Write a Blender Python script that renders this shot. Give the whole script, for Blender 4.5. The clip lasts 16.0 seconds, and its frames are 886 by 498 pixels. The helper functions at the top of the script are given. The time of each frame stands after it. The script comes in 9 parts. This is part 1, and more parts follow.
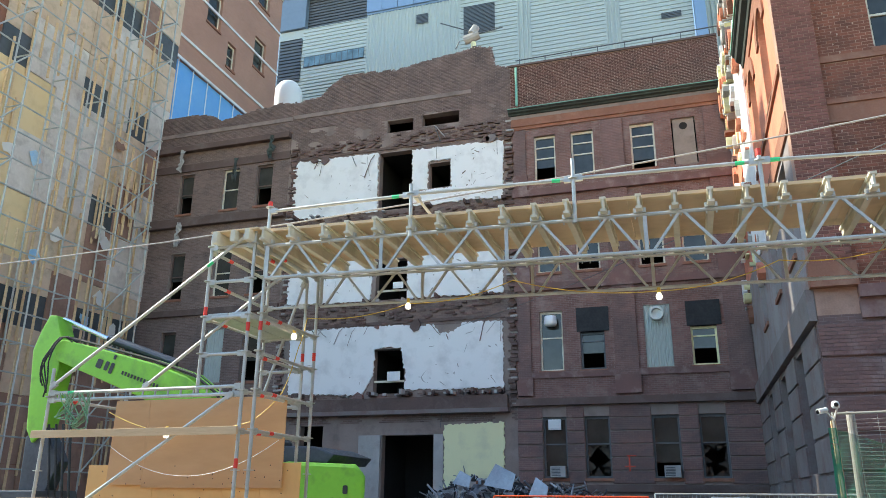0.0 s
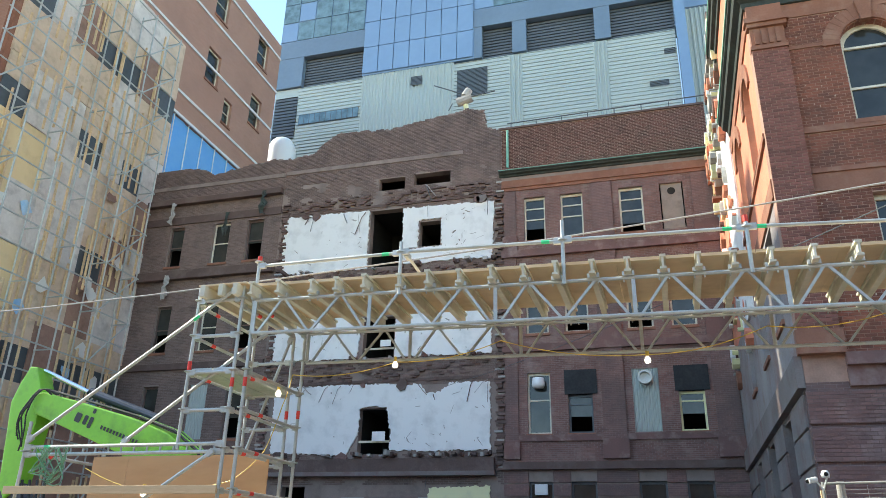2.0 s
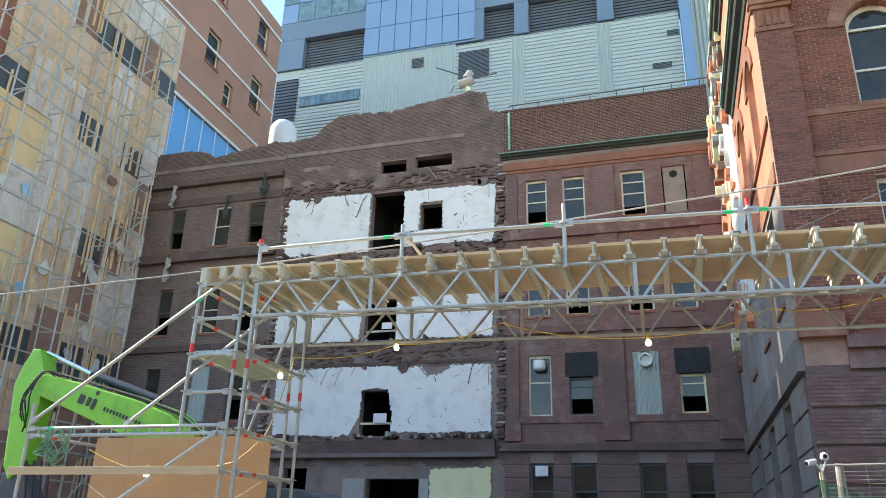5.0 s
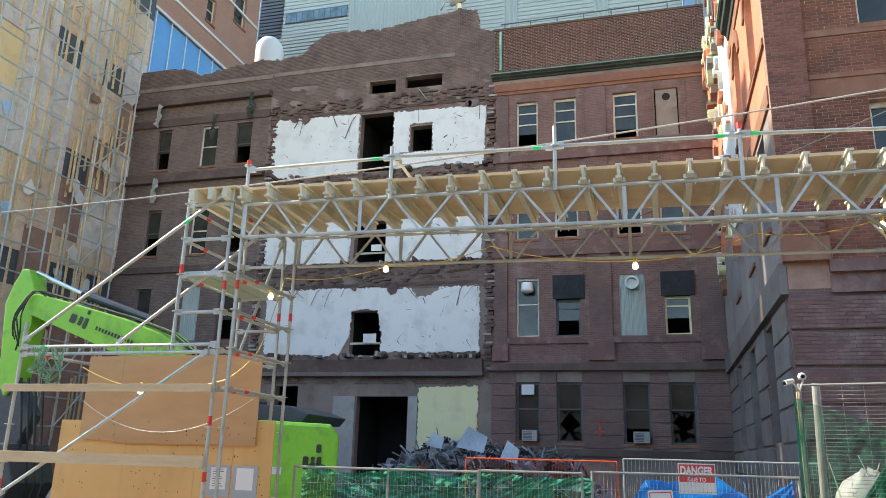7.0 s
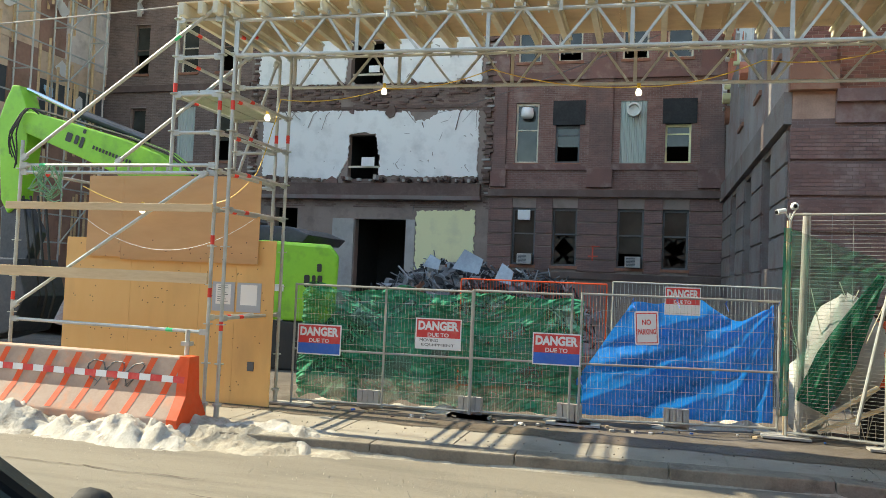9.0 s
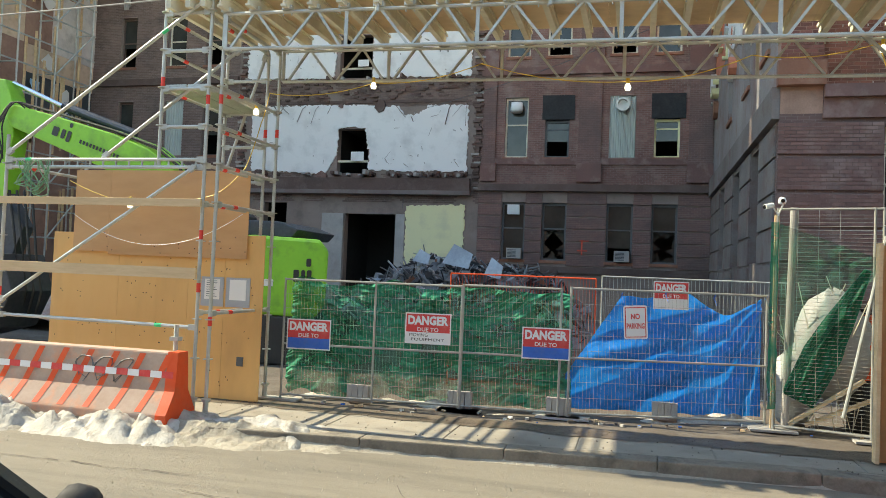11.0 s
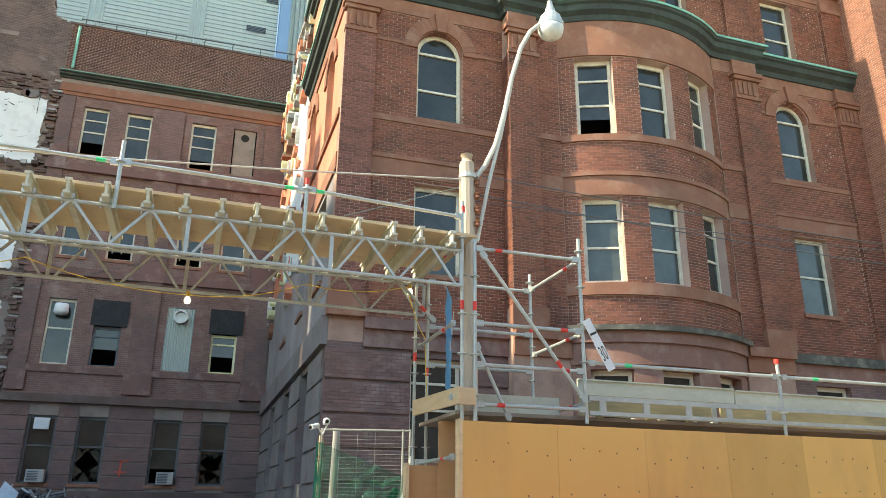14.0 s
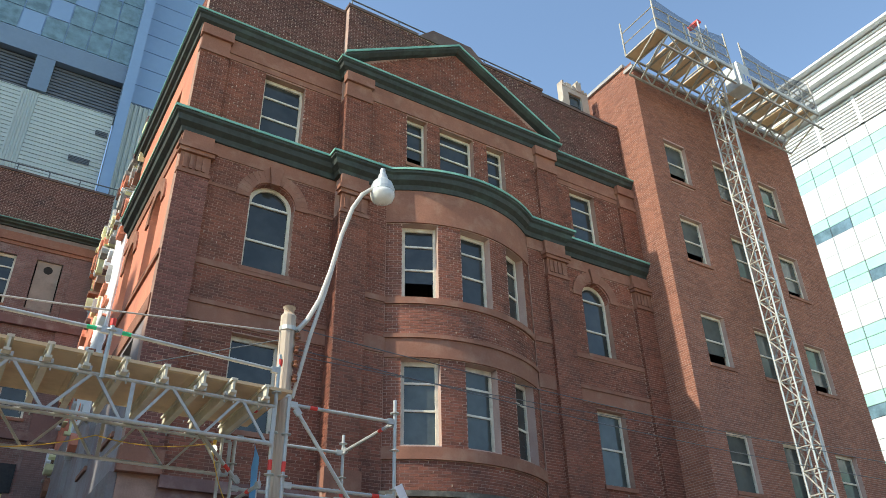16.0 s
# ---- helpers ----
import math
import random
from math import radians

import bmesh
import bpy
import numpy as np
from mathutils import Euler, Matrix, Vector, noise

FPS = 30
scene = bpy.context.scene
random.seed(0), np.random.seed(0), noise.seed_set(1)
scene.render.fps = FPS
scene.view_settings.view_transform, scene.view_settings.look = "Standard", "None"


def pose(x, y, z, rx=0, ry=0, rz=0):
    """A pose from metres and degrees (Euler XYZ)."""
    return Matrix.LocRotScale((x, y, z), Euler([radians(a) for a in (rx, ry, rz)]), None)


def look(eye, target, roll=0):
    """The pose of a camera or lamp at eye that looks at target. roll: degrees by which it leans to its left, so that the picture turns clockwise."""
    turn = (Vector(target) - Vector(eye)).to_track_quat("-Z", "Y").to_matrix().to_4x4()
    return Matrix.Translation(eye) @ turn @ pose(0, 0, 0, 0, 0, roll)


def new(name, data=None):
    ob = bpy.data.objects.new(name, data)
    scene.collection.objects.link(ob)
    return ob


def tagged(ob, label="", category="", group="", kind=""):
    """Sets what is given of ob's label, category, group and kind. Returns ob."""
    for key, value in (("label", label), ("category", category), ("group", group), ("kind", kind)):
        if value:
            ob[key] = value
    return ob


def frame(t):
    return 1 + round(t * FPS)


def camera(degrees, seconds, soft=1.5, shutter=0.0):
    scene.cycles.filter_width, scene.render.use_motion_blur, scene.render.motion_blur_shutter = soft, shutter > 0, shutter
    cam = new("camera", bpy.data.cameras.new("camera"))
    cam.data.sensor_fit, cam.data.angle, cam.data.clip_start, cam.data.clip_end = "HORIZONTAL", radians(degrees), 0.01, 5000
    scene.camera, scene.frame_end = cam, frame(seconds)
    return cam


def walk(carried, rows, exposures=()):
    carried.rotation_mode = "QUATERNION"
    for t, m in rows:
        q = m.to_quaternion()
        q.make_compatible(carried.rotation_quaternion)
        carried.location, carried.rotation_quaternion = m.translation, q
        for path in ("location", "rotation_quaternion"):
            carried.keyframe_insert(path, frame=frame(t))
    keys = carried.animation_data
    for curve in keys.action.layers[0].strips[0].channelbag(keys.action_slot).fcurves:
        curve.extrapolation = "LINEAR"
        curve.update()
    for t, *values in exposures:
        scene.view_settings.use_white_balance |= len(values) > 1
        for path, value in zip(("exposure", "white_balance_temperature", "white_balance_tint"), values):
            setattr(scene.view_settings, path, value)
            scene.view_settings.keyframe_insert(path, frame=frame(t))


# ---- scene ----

EYE = Vector((0.0, 0.0, 1.9))
# seconds, yaw to the left, pitch up, roll
ROWS = [
    (0, 17.62, 18.17, 0.47),
    (0.5, 16.97, 18.67, 0.70),
    (1, 16.89, 20.97, 1.08),
    (1.5, 16.97, 22.61, 1.41),
    (2, 16.84, 22.60, 1.46),
    (2.5, 16.90, 22.37, 1.55),
    (3, 16.96, 21.99, 1.52),
    (3.5, 16.95, 21.67, 1.52),
    (4, 16.95, 21.49, 1.55),
    (6.3, 16.71, 20.20, 1.47),
    (6.5, 16.46, 19.26, 1.47),
    (7, 15.91, 15.51, 1.59),
    (7.5, 15.88, 11.61, 1.90),
    (8, 15.64, 7.25, 2.05),
    (8.5, 15.31, 3.68, 2.22),
    (9, 15.32, 2.38, 2.40),
    (11.3, 14.13, 2.02, 2.31),
    (11.5, 12.43, 2.37, 2.31),
    (12, 5.42, 4.61, 2.31),
    (12.5, -1.43, 8.47, 2.09),
    (13, -7.18, 12.98, 1.67),
    (13.5, -12.20, 16.30, 1.13),
    (14, -17.86, 19.01, 0.57),
    (14.5, -22.42, 21.19, 0.25),
    (15, -26.31, 24.22, -0.39),
    (15.5, -30.24, 27.73, -1.06),
    (16, -32.55, 30.76, -1.36),
]


def aim(yaw, pitch, roll):
    a, b = radians(yaw), radians(pitch)
    way = Vector((-math.sin(a) * math.cos(b), math.cos(a) * math.cos(b), math.sin(b)))
    return look(EYE, EYE + way, roll)


cam = camera(60.42, 16.0, soft=0.3)
walk(cam, [(t, aim(a, b, c)) for t, a, b, c in ROWS],
     [(0.0, 1.54, 7000, 3), (4.0, 1.54, 7000, 3), (7.0, 1.54, 7300, 4), (9.0, 1.54, 8200, 1), (12.5, 1.5, 8200, 1), (14.0, 1.66, 7900, -1), (15.0, 1.4, 7300, -1), (16.0, 0.92, 6900, 5)])

# ---- light ----
SUN_EL, SUN_SIDE = 42.0, -1.0      # elevation; degrees towards the street side of due -x
world = bpy.data.worlds.new("sky")
scene.world = world
world.use_nodes = True
wn = world.node_tree.nodes
sky = wn.new("ShaderNodeTexSky")
sky.sky_type, sky.sun_disc = "NISHITA", False
sky.sun_elevation, sky.sun_rotation = radians(SUN_EL), radians(-90 - SUN_SIDE)
sky.air_density, sky.dust_density, sky.ozone_density = 1.0, 0.0, 1.5
wn["Background"].inputs["Strength"].default_value = 0.16
world.node_tree.links.new(sky.outputs[0], wn["Background"].inputs["Color"])
sun_data = bpy.data.lights.new("sun", "SUN")
sun_data.energy, sun_data.angle, sun_data.color = 3.0, radians(0.6), (1.0, 0.94, 0.84)
sun = new("sun", sun_data)
_e, _s = radians(SUN_EL), radians(SUN_SIDE)
TO_SUN = Vector((-math.cos(_e) * math.cos(_s), -math.cos(_e) * math.sin(_s), math.sin(_e)))
sun.matrix_world = look(TO_SUN * 60, (0, 0, 0))


# ---- mesh helpers ----
class Shape:
    """Collects vertices and faces of one mesh in world metres."""

    def __init__(self):
        self.v, self.f = [], []

    def add(self, vs, fs):
        n = len(self.v)
        self.v.extend([tuple(p) for p in vs])
        self.f.extend([tuple(n + i for i in f) for f in fs])
        return self

    def box(self, x0, y0, z0, x1, y1, z1):
        x0, x1 = min(x0, x1), max(x0, x1)
        y0, y1 = min(y0, y1), max(y0, y1)
        z0, z1 = min(z0, z1), max(z0, z1)
        return self.add([(x0, y0, z0), (x1, y0, z0), (x1, y1, z0), (x0, y1, z0), (x0, y0, z1), (x1, y0, z1), (x1, y1, z1), (x0, y1, z1)],
                        [(0, 3, 2, 1), (4, 5, 6, 7), (0, 1, 5, 4), (1, 2, 6, 5), (2, 3, 7, 6), (3, 0, 4, 7)])

    def beam(self, p, q, w, h, up=(0, 0, 1)):
        p, q = Vector(p), Vector(q)
        d = (q - p).normalized()
        s = d.cross(Vector(up))
        if s.length < 1e-4:
            s = d.cross(Vector((0, 1, 0)))
        s.normalize()
        u = s.cross(d)
        vs = [e + s * a * w / 2 + u * b * h / 2 for e in (p, q) for a, b in ((-1, -1), (1, -1), (1, 1), (-1, 1))]
        return self.add(vs, [(0, 1, 2, 3), (7, 6, 5, 4), (0, 4, 5, 1), (1, 5, 6, 2), (2, 6, 7, 3), (3, 7, 4, 0)])

    def tube(self, pts, r, n=8, r2=None):
        pts = [Vector(p) for p in pts]
        rows, k = [], len(pts)
        for i, p in enumerate(pts):
            d = (pts[min(i + 1, k - 1)] - pts[max(i - 1, 0)]).normalized()
            a = d.cross(Vector((0, 0, 1)))
            if a.length < 1e-3:
                a = Vector((1, 0, 0))
            a.normalize()
            b = d.cross(a)
            rr = r if r2 is None else r + (r2 - r) * i / (k - 1)
            rows.append([p + (a * math.cos(2 * math.pi * j / n) + b * math.sin(2 * math.pi * j / n)) * rr for j in range(n)])
        fs = [(i * n + j, i * n + (j + 1) % n, (i + 1) * n + (j + 1) % n, (i + 1) * n + j) for i in range(k - 1) for j in range(n)]
        fs += [tuple(range(n - 1, -1, -1)), tuple((k - 1) * n + j for j in range(n))]
        return self.add([p for row in rows for p in row], fs)

    def lathe(self, c, prof, n=16, axis="z"):
        rows = []
        for r, h in prof:
            for j in range(n):
                a = 2 * math.pi * j / n
                p = {"z": (r * math.cos(a), r * math.sin(a), h), "y": (r * math.cos(a), h, r * math.sin(a)), "x": (h, r * math.cos(a), r * math.sin(a))}[axis]
                rows.append((c[0] + p[0], c[1] + p[1], c[2] + p[2]))
        k = len(prof)
        fs = [(i * n + j, i * n + (j + 1) % n, (i + 1) * n + (j + 1) % n, (i + 1) * n + j) for i in range(k - 1) for j in range(n)]
        fs += [tuple(range(n - 1, -1, -1)), tuple((k - 1) * n + j for j in range(n))]
        return self.add(rows, fs)

    def prism(self, poly, a, b):
        """Two copies of a ring: functions a and b place a 2D point in the world."""
        n = len(poly)
        return self.add([a(*p) for p in poly] + [b(*p) for p in poly],
                        [tuple(range(n)), tuple(range(2 * n - 1, n - 1, -1))] + [(i, n + i, n + (i + 1) % n, (i + 1) % n) for i in range(n)])

    def grid(self, rows, close=False):
        n, k = len(rows[0]), len(rows)
        fs = [(i * n + j, i * n + j + 1, (i + 1) * n + j + 1, (i + 1) * n + j) for i in range(k - 1) for j in range(n - 1)]
        return self.add([p for row in rows for p in row], fs)

    def sweep(self, prof, path):
        """A closed profile of (out, up) along a path of (point, outward) pairs."""
        n, k = len(prof), len(path)
        vs = [(p[0] + o[0] * a, p[1] + o[1] * a, p[2] + b) for p, o in path for a, b in prof]
        fs = [(i * n + j, i * n + (j + 1) % n, (i + 1) * n + (j + 1) % n, (i + 1) * n + j) for i in range(k - 1) for j in range(n)]
        fs += [tuple(range(n - 1, -1, -1)), tuple((k - 1) * n + j for j in range(n))]
        return self.add(vs, fs)

    def wall(self, place, u0, u1, z0, z1, holes, depth):
        """A wall with openings: place(u, z, d) gives the point d metres behind the face."""
        us = sorted({u0, u1, *[min(max(h[i], u0), u1) for h in holes for i in (0, 1)]})
        zs = sorted({z0, z1, *[min(max(h[i], z0), z1) for h in holes for i in (2, 3)]})

        def solid(i, j):
            if not (0 <= i < len(us) - 1 and 0 <= j < len(zs) - 1):
                return False
            u, z = (us[i] + us[i + 1]) / 2, (zs[j] + zs[j + 1]) / 2
            return not any(h[0] < u < h[1] and h[2] < z < h[3] for h in holes)

        for i in range(len(us) - 1):
            for j in range(len(zs) - 1):
                if not solid(i, j):
                    continue
                a, b, c, d = us[i], us[i + 1], zs[j], zs[j + 1]
                self.add([place(a, c, 0), place(b, c, 0), place(b, d, 0), place(a, d, 0)], [(0, 1, 2, 3)])
                self.add([place(a, c, depth), place(b, c, depth), place(b, d, depth), place(a, d, depth)], [(3, 2, 1, 0)])
                for di, dj, e in ((-1, 0, ((a, c), (a, d))), (1, 0, ((b, d), (b, c))), (0, -1, ((b, c), (a, c))), (0, 1, ((a, d), (b, d)))):
                    if not solid(i + di, j + dj):
                        (p, q), (r, s) = e
                        self.add([place(p, q, 0), place(r, s, 0), place(r, s, depth), place(p, q, depth)], [(0, 1, 2, 3)])
        return self


def thing(name, at, label, category, group="", kind=""):
    ob = new(name)
    ob.location = at
    ob.empty_display_size = 0.2
    return tagged(ob, label, category, group, kind)


def mesh_of(shape, origin=(0, 0, 0), smooth=False, bevel=0.0):
    me = bpy.data.meshes.new("mesh")
    o = Vector(origin)
    me.from_pydata([tuple(Vector(p) - o) for p in shape.v], [], shape.f)
    bm = bmesh.new()
    bm.from_mesh(me)
    if len(bm.faces) < 4000:
        bmesh.ops.recalc_face_normals(bm, faces=bm.faces)
    if bevel:
        es = [e for e in bm.edges if len(e.link_faces) == 2 and e.calc_face_angle(0) > 0.5]
        bmesh.ops.bevel(bm, geom=es, offset=bevel, segments=2, affect="EDGES", profile=0.6)
    bm.to_mesh(me)
    bm.free()
    if smooth:
        me.shade_smooth()
    return me


def world_at(ob):
    p = Vector(ob.location)
    while ob.parent:
        ob = ob.parent
        p += Vector(ob.location)
    return p


def part(name, shape, material, parent, label="", smooth=False, bevel=0.0):
    ob = new(name, mesh_of(shape, world_at(parent), smooth, bevel))
    ob.data.materials.append(material)
    ob.parent = parent
    return tagged(ob, label)


def solo(name, shape, material, label, category, group="", kind="", smooth=False, bevel=0.0, at=(0, 0, 0)):
    ob = new(name, mesh_of(shape, at, smooth, bevel))
    ob.location = at
    ob.data.materials.append(material)
    return tagged(ob, label, category, group, kind)


# ---- materials ----
def rgb(c):
    return (c[0], c[1], c[2], 1.0)


def base_material(name):
    m = bpy.data.materials.new(name)
    m.use_nodes = True
    nt = m.node_tree
    return m, nt, nt.nodes["Principled BSDF"]


def coords(nt, scale=1.0):
    t = nt.nodes.new("ShaderNodeTexCoord")
    mp = nt.nodes.new("ShaderNodeMapping")
    for i in range(3):
        mp.inputs["Scale"].default_value[i] = scale if not isinstance(scale, tuple) else scale[i]
    nt.links.new(t.outputs["Object"], mp.inputs["Vector"])
    return mp.outputs["Vector"]


def noise_fac(nt, vec, scale, detail=6.0, lo=0.35, hi=0.65, rough=0.6):
    n = nt.nodes.new("ShaderNodeTexNoise")
    n.inputs["Scale"].default_value, n.inputs["Detail"].default_value, n.inputs["Roughness"].default_value = scale, detail, rough
    nt.links.new(vec, n.inputs["Vector"])
    r = nt.nodes.new("ShaderNodeMapRange")
    r.inputs["From Min"].default_value, r.inputs["From Max"].default_value = lo, hi
    nt.links.new(n.outputs["Fac"], r.inputs["Value"])
    return r.outputs["Result"]


def mixed(nt, fac, a, b, mode="MIX"):
    x = nt.nodes.new("ShaderNodeMix")
    x.data_type, x.blend_type = "RGBA", mode
    for sock, val in ((x.inputs[0], fac), (x.inputs[6], a), (x.inputs[7], b)):
        if isinstance(val, (int, float)):
            sock.default_value = val
        elif isinstance(val, tuple):
            sock.default_value = rgb(val)
        else:
            nt.links.new(val, sock)
    return x.outputs[2]


def bump(nt, bsdf, height, strength, distance=0.01):
    b = nt.nodes.new("ShaderNodeBump")
    b.inputs["Strength"].default_value, b.inputs["Distance"].default_value = strength, distance
    nt.links.new(height, b.inputs["Height"])
    nt.links.new(b.outputs[0], bsdf.inputs["Normal"])


def island_tint(nt, colour, amount, piece="Random Per Island"):
    if piece == "Random Per Island":
        g = nt.nodes.new("ShaderNodeNewGeometry").outputs["Random Per Island"]
    else:
        g = nt.nodes.new("ShaderNodeObjectInfo").outputs["Random"]
    h = nt.nodes.new("ShaderNodeHueSaturation")
    r = nt.nodes.new("ShaderNodeMapRange")
    r.inputs["To Min"].default_value, r.inputs["To Max"].default_value = 1 - amount, 1 + amount
    nt.links.new(g, r.inputs["Value"])
    nt.links.new(r.outputs[0], h.inputs["Value"])
    nt.links.new(colour, h.inputs["Color"])
    return h.outputs[0]


def lightened(c, k=1.35):
    """Extra light for shaded walls put into the colour, never past fresh white paint."""
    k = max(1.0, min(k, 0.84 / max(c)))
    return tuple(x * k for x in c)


def surface(name, c1, c2, big=0.6, fine=14.0, rough=0.8, metal=0.0, relief=0.25, dirt=None, dirt_amount=0.5, stretch=1.0, tint=0.0):
    """Two colours mixed by coarse and fine noise, with fine relief and, if given, dirt in patches."""
    c1, c2 = lightened(c1), lightened(c2)
    dirt = dirt and lightened(dirt)
    m, nt, b = base_material(name)
    v = coords(nt, stretch)
    f1, f2 = noise_fac(nt, v, big), noise_fac(nt, v, fine, lo=0.25, hi=0.75)
    c = mixed(nt, f1, c1, c2)
    c = mixed(nt, 0.35, c, mixed(nt, f2, c1, c2))
    if dirt:
        d = nt.nodes.new("ShaderNodeMath")
        d.operation = "MULTIPLY"
        nt.links.new(noise_fac(nt, v, big * 2.3, 8.0, 0.5, 0.75), d.inputs[0])
        d.inputs[1].default_value = dirt_amount
        c = mixed(nt, d.outputs[0], c, dirt)
    if tint:
        c = island_tint(nt, c, tint)
    nt.links.new(c, b.inputs["Base Color"])
    r = nt.nodes.new("ShaderNodeMapRange")
    r.inputs["To Min"].default_value, r.inputs["To Max"].default_value = max(rough - 0.12, 0.02), min(rough + 0.12, 1)
    nt.links.new(f2, r.inputs["Value"])
    nt.links.new(r.outputs[0], b.inputs["Roughness"])
    b.inputs["Metallic"].default_value = metal
    if relief:
        bump(nt, b, f2, relief)
    return m


def brickwork(name, c1, c2, mortar, stain, stain_amount=0.6, bump_by=0.6, pale=None):
    c1, c2, mortar, stain = lightened(c1), lightened(c2), lightened(mortar), lightened(stain)
    m, nt, b = base_material(name)
    t = nt.nodes.new("ShaderNodeTexCoord")
    sp, cb = nt.nodes.new("ShaderNodeSeparateXYZ"), nt.nodes.new("ShaderNodeCombineXYZ")
    ad = nt.nodes.new("ShaderNodeMath")
    nt.links.new(t.outputs["Object"], sp.inputs[0])
    nt.links.new(sp.outputs[0], ad.inputs[0])
    nt.links.new(sp.outputs[1], ad.inputs[1])
    nt.links.new(ad.outputs[0], cb.inputs[0])
    nt.links.new(sp.outputs[2], cb.inputs[1])
    k = nt.nodes.new("ShaderNodeTexBrick")
    for key, val in (("Scale", 1.0), ("Brick Width", 0.225), ("Row Height", 0.074), ("Mortar Size", 0.006), ("Mortar Smooth", 0.3), ("Bias", -0.1)):
        k.inputs[key].default_value = val
    k.inputs["Color1"].default_value, k.inputs["Color2"].default_value, k.inputs["Mortar"].default_value = rgb(c1), rgb(c2), rgb(mortar)
    nt.links.new(cb.outputs[0], k.inputs["Vector"])
    v = t.outputs["Object"]
    c = mixed(nt, 0.3, k.outputs["Color"], mixed(nt, noise_fac(nt, v, 9.0), c1, c2))
    d = nt.nodes.new("ShaderNodeMath")
    d.operation = "MULTIPLY"
    nt.links.new(noise_fac(nt, v, 0.45, 8.0, 0.42, 0.7), d.inputs[0])
    d.inputs[1].default_value = stain_amount
    c = mixed(nt, d.outputs[0], c, stain)
    if pale:
        e = nt.nodes.new("ShaderNodeMath")
        e.operation = "MULTIPLY"
        nt.links.new(noise_fac(nt, v, 1.1, 10.0, 0.6, 0.75, 0.75), e.inputs[0])
        e.inputs[1].default_value = 0.6
        c = mixed(nt, e.outputs[0], c, pale)
    nt.links.new(c, b.inputs["Base Color"])
    b.inputs["Roughness"].default_value = 0.85
    inv = nt.nodes.new("ShaderNodeMath")
    inv.operation = "SUBTRACT"
    inv.inputs[0].default_value = 1.0
    nt.links.new(k.outputs["Fac"], inv.inputs[1])
    bump(nt, b, inv.outputs[0], bump_by, 0.008)
    return m


def glass_dark(name, c, rough=0.06, wobble=0.05):
    """An opaque pane mirroring the sky, the dim room behind put into its colour."""
    m, nt, b = base_material(name)
    v = coords(nt)
    f = noise_fac(nt, v, 1.3, 4.0)
    nt.links.new(mixed(nt, f, c, tuple(x * 0.55 for x in c)), b.inputs["Base Color"])
    b.inputs["Roughness"].default_value = rough
    b.inputs["IOR"].default_value = 1.55
    bump(nt, b, noise_fac(nt, v, 0.9, 2.0), wobble, 0.05)
    return m


M_BRICK = brickwork("red_brick", (0.25, 0.095, 0.065), (0.18, 0.065, 0.046), (0.34, 0.22, 0.18), (0.08, 0.042, 0.034), 0.55)
M_BRICK_DARK = brickwork("sooty_brick", (0.135, 0.075, 0.062), (0.09, 0.052, 0.044), (0.2, 0.155, 0.14), (0.045, 0.034, 0.03), 0.85, 0.7, (0.26, 0.22, 0.2))
M_BRICK_PAINT = brickwork("painted_brick", (0.18, 0.1, 0.087), (0.12, 0.07, 0.063), (0.23, 0.165, 0.145), (0.065, 0.055, 0.053), 0.75, 0.5, (0.4, 0.34, 0.32))
M_BRICK_ANNEX = brickwork("orange_brick", (0.33, 0.13, 0.085), (0.25, 0.09, 0.06), (0.38, 0.28, 0.22), (0.13, 0.06, 0.045), 0.4)
M_BRICK_BROWN = brickwork("brown_brick", (0.36, 0.2, 0.145), (0.31, 0.165, 0.12), (0.36, 0.25, 0.2), (0.2, 0.11, 0.085), 0.3)
M_STONE = surface("red_sandstone", (0.25, 0.108, 0.067), (0.155, 0.07, 0.045), 0.9, 22, 0.85, 0, 0.3, (0.34, 0.215, 0.155), 0.45)
M_STONE_DARK = surface("sooty_stone", (0.115, 0.075, 0.064), (0.075, 0.052, 0.046), 0.7, 18, 0.9, 0, 0.3, (0.19, 0.15, 0.13), 0.5)
M_MAROON = surface("maroon_painted_stone", (0.17, 0.09, 0.078), (0.11, 0.065, 0.058), 0.8, 20, 0.85, 0, 0.3, (0.3, 0.24, 0.22), 0.65)
M_STONE_BASE = surface("weathered_red_stone", (0.225, 0.115, 0.088), (0.15, 0.08, 0.064), 0.9, 20, 0.88, 0, 0.35, (0.33, 0.24, 0.2), 0.6)
M_LEDGE = surface("mossy_lead_ledge", (0.085, 0.08, 0.066), (0.05, 0.048, 0.04), 1.4, 18, 0.8, 0, 0.4, (0.3, 0.27, 0.22), 0.5)
M_SHUTTER = surface("black_shutter", (0.024, 0.027, 0.03), (0.014, 0.016, 0.018), 1.2, 12, 0.9, 0.0, 0.1, (0.05, 0.05, 0.05), 0.4)
M_STUCCO = surface("orange_render", (0.55, 0.21, 0.13), (0.44, 0.15, 0.09), 0.5, 15, 0.9, 0, 0.3, (0.2, 0.09, 0.07), 0.5)
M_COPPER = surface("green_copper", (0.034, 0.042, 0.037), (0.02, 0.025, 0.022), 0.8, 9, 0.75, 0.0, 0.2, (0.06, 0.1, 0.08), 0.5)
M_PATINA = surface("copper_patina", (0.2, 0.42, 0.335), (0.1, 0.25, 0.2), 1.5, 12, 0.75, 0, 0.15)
M_FRAME = surface("pale_window_paint", (0.62, 0.58, 0.47), (0.45, 0.41, 0.33), 1.5, 25, 0.6, 0, 0.15, (0.2, 0.18, 0.15), 0.5)
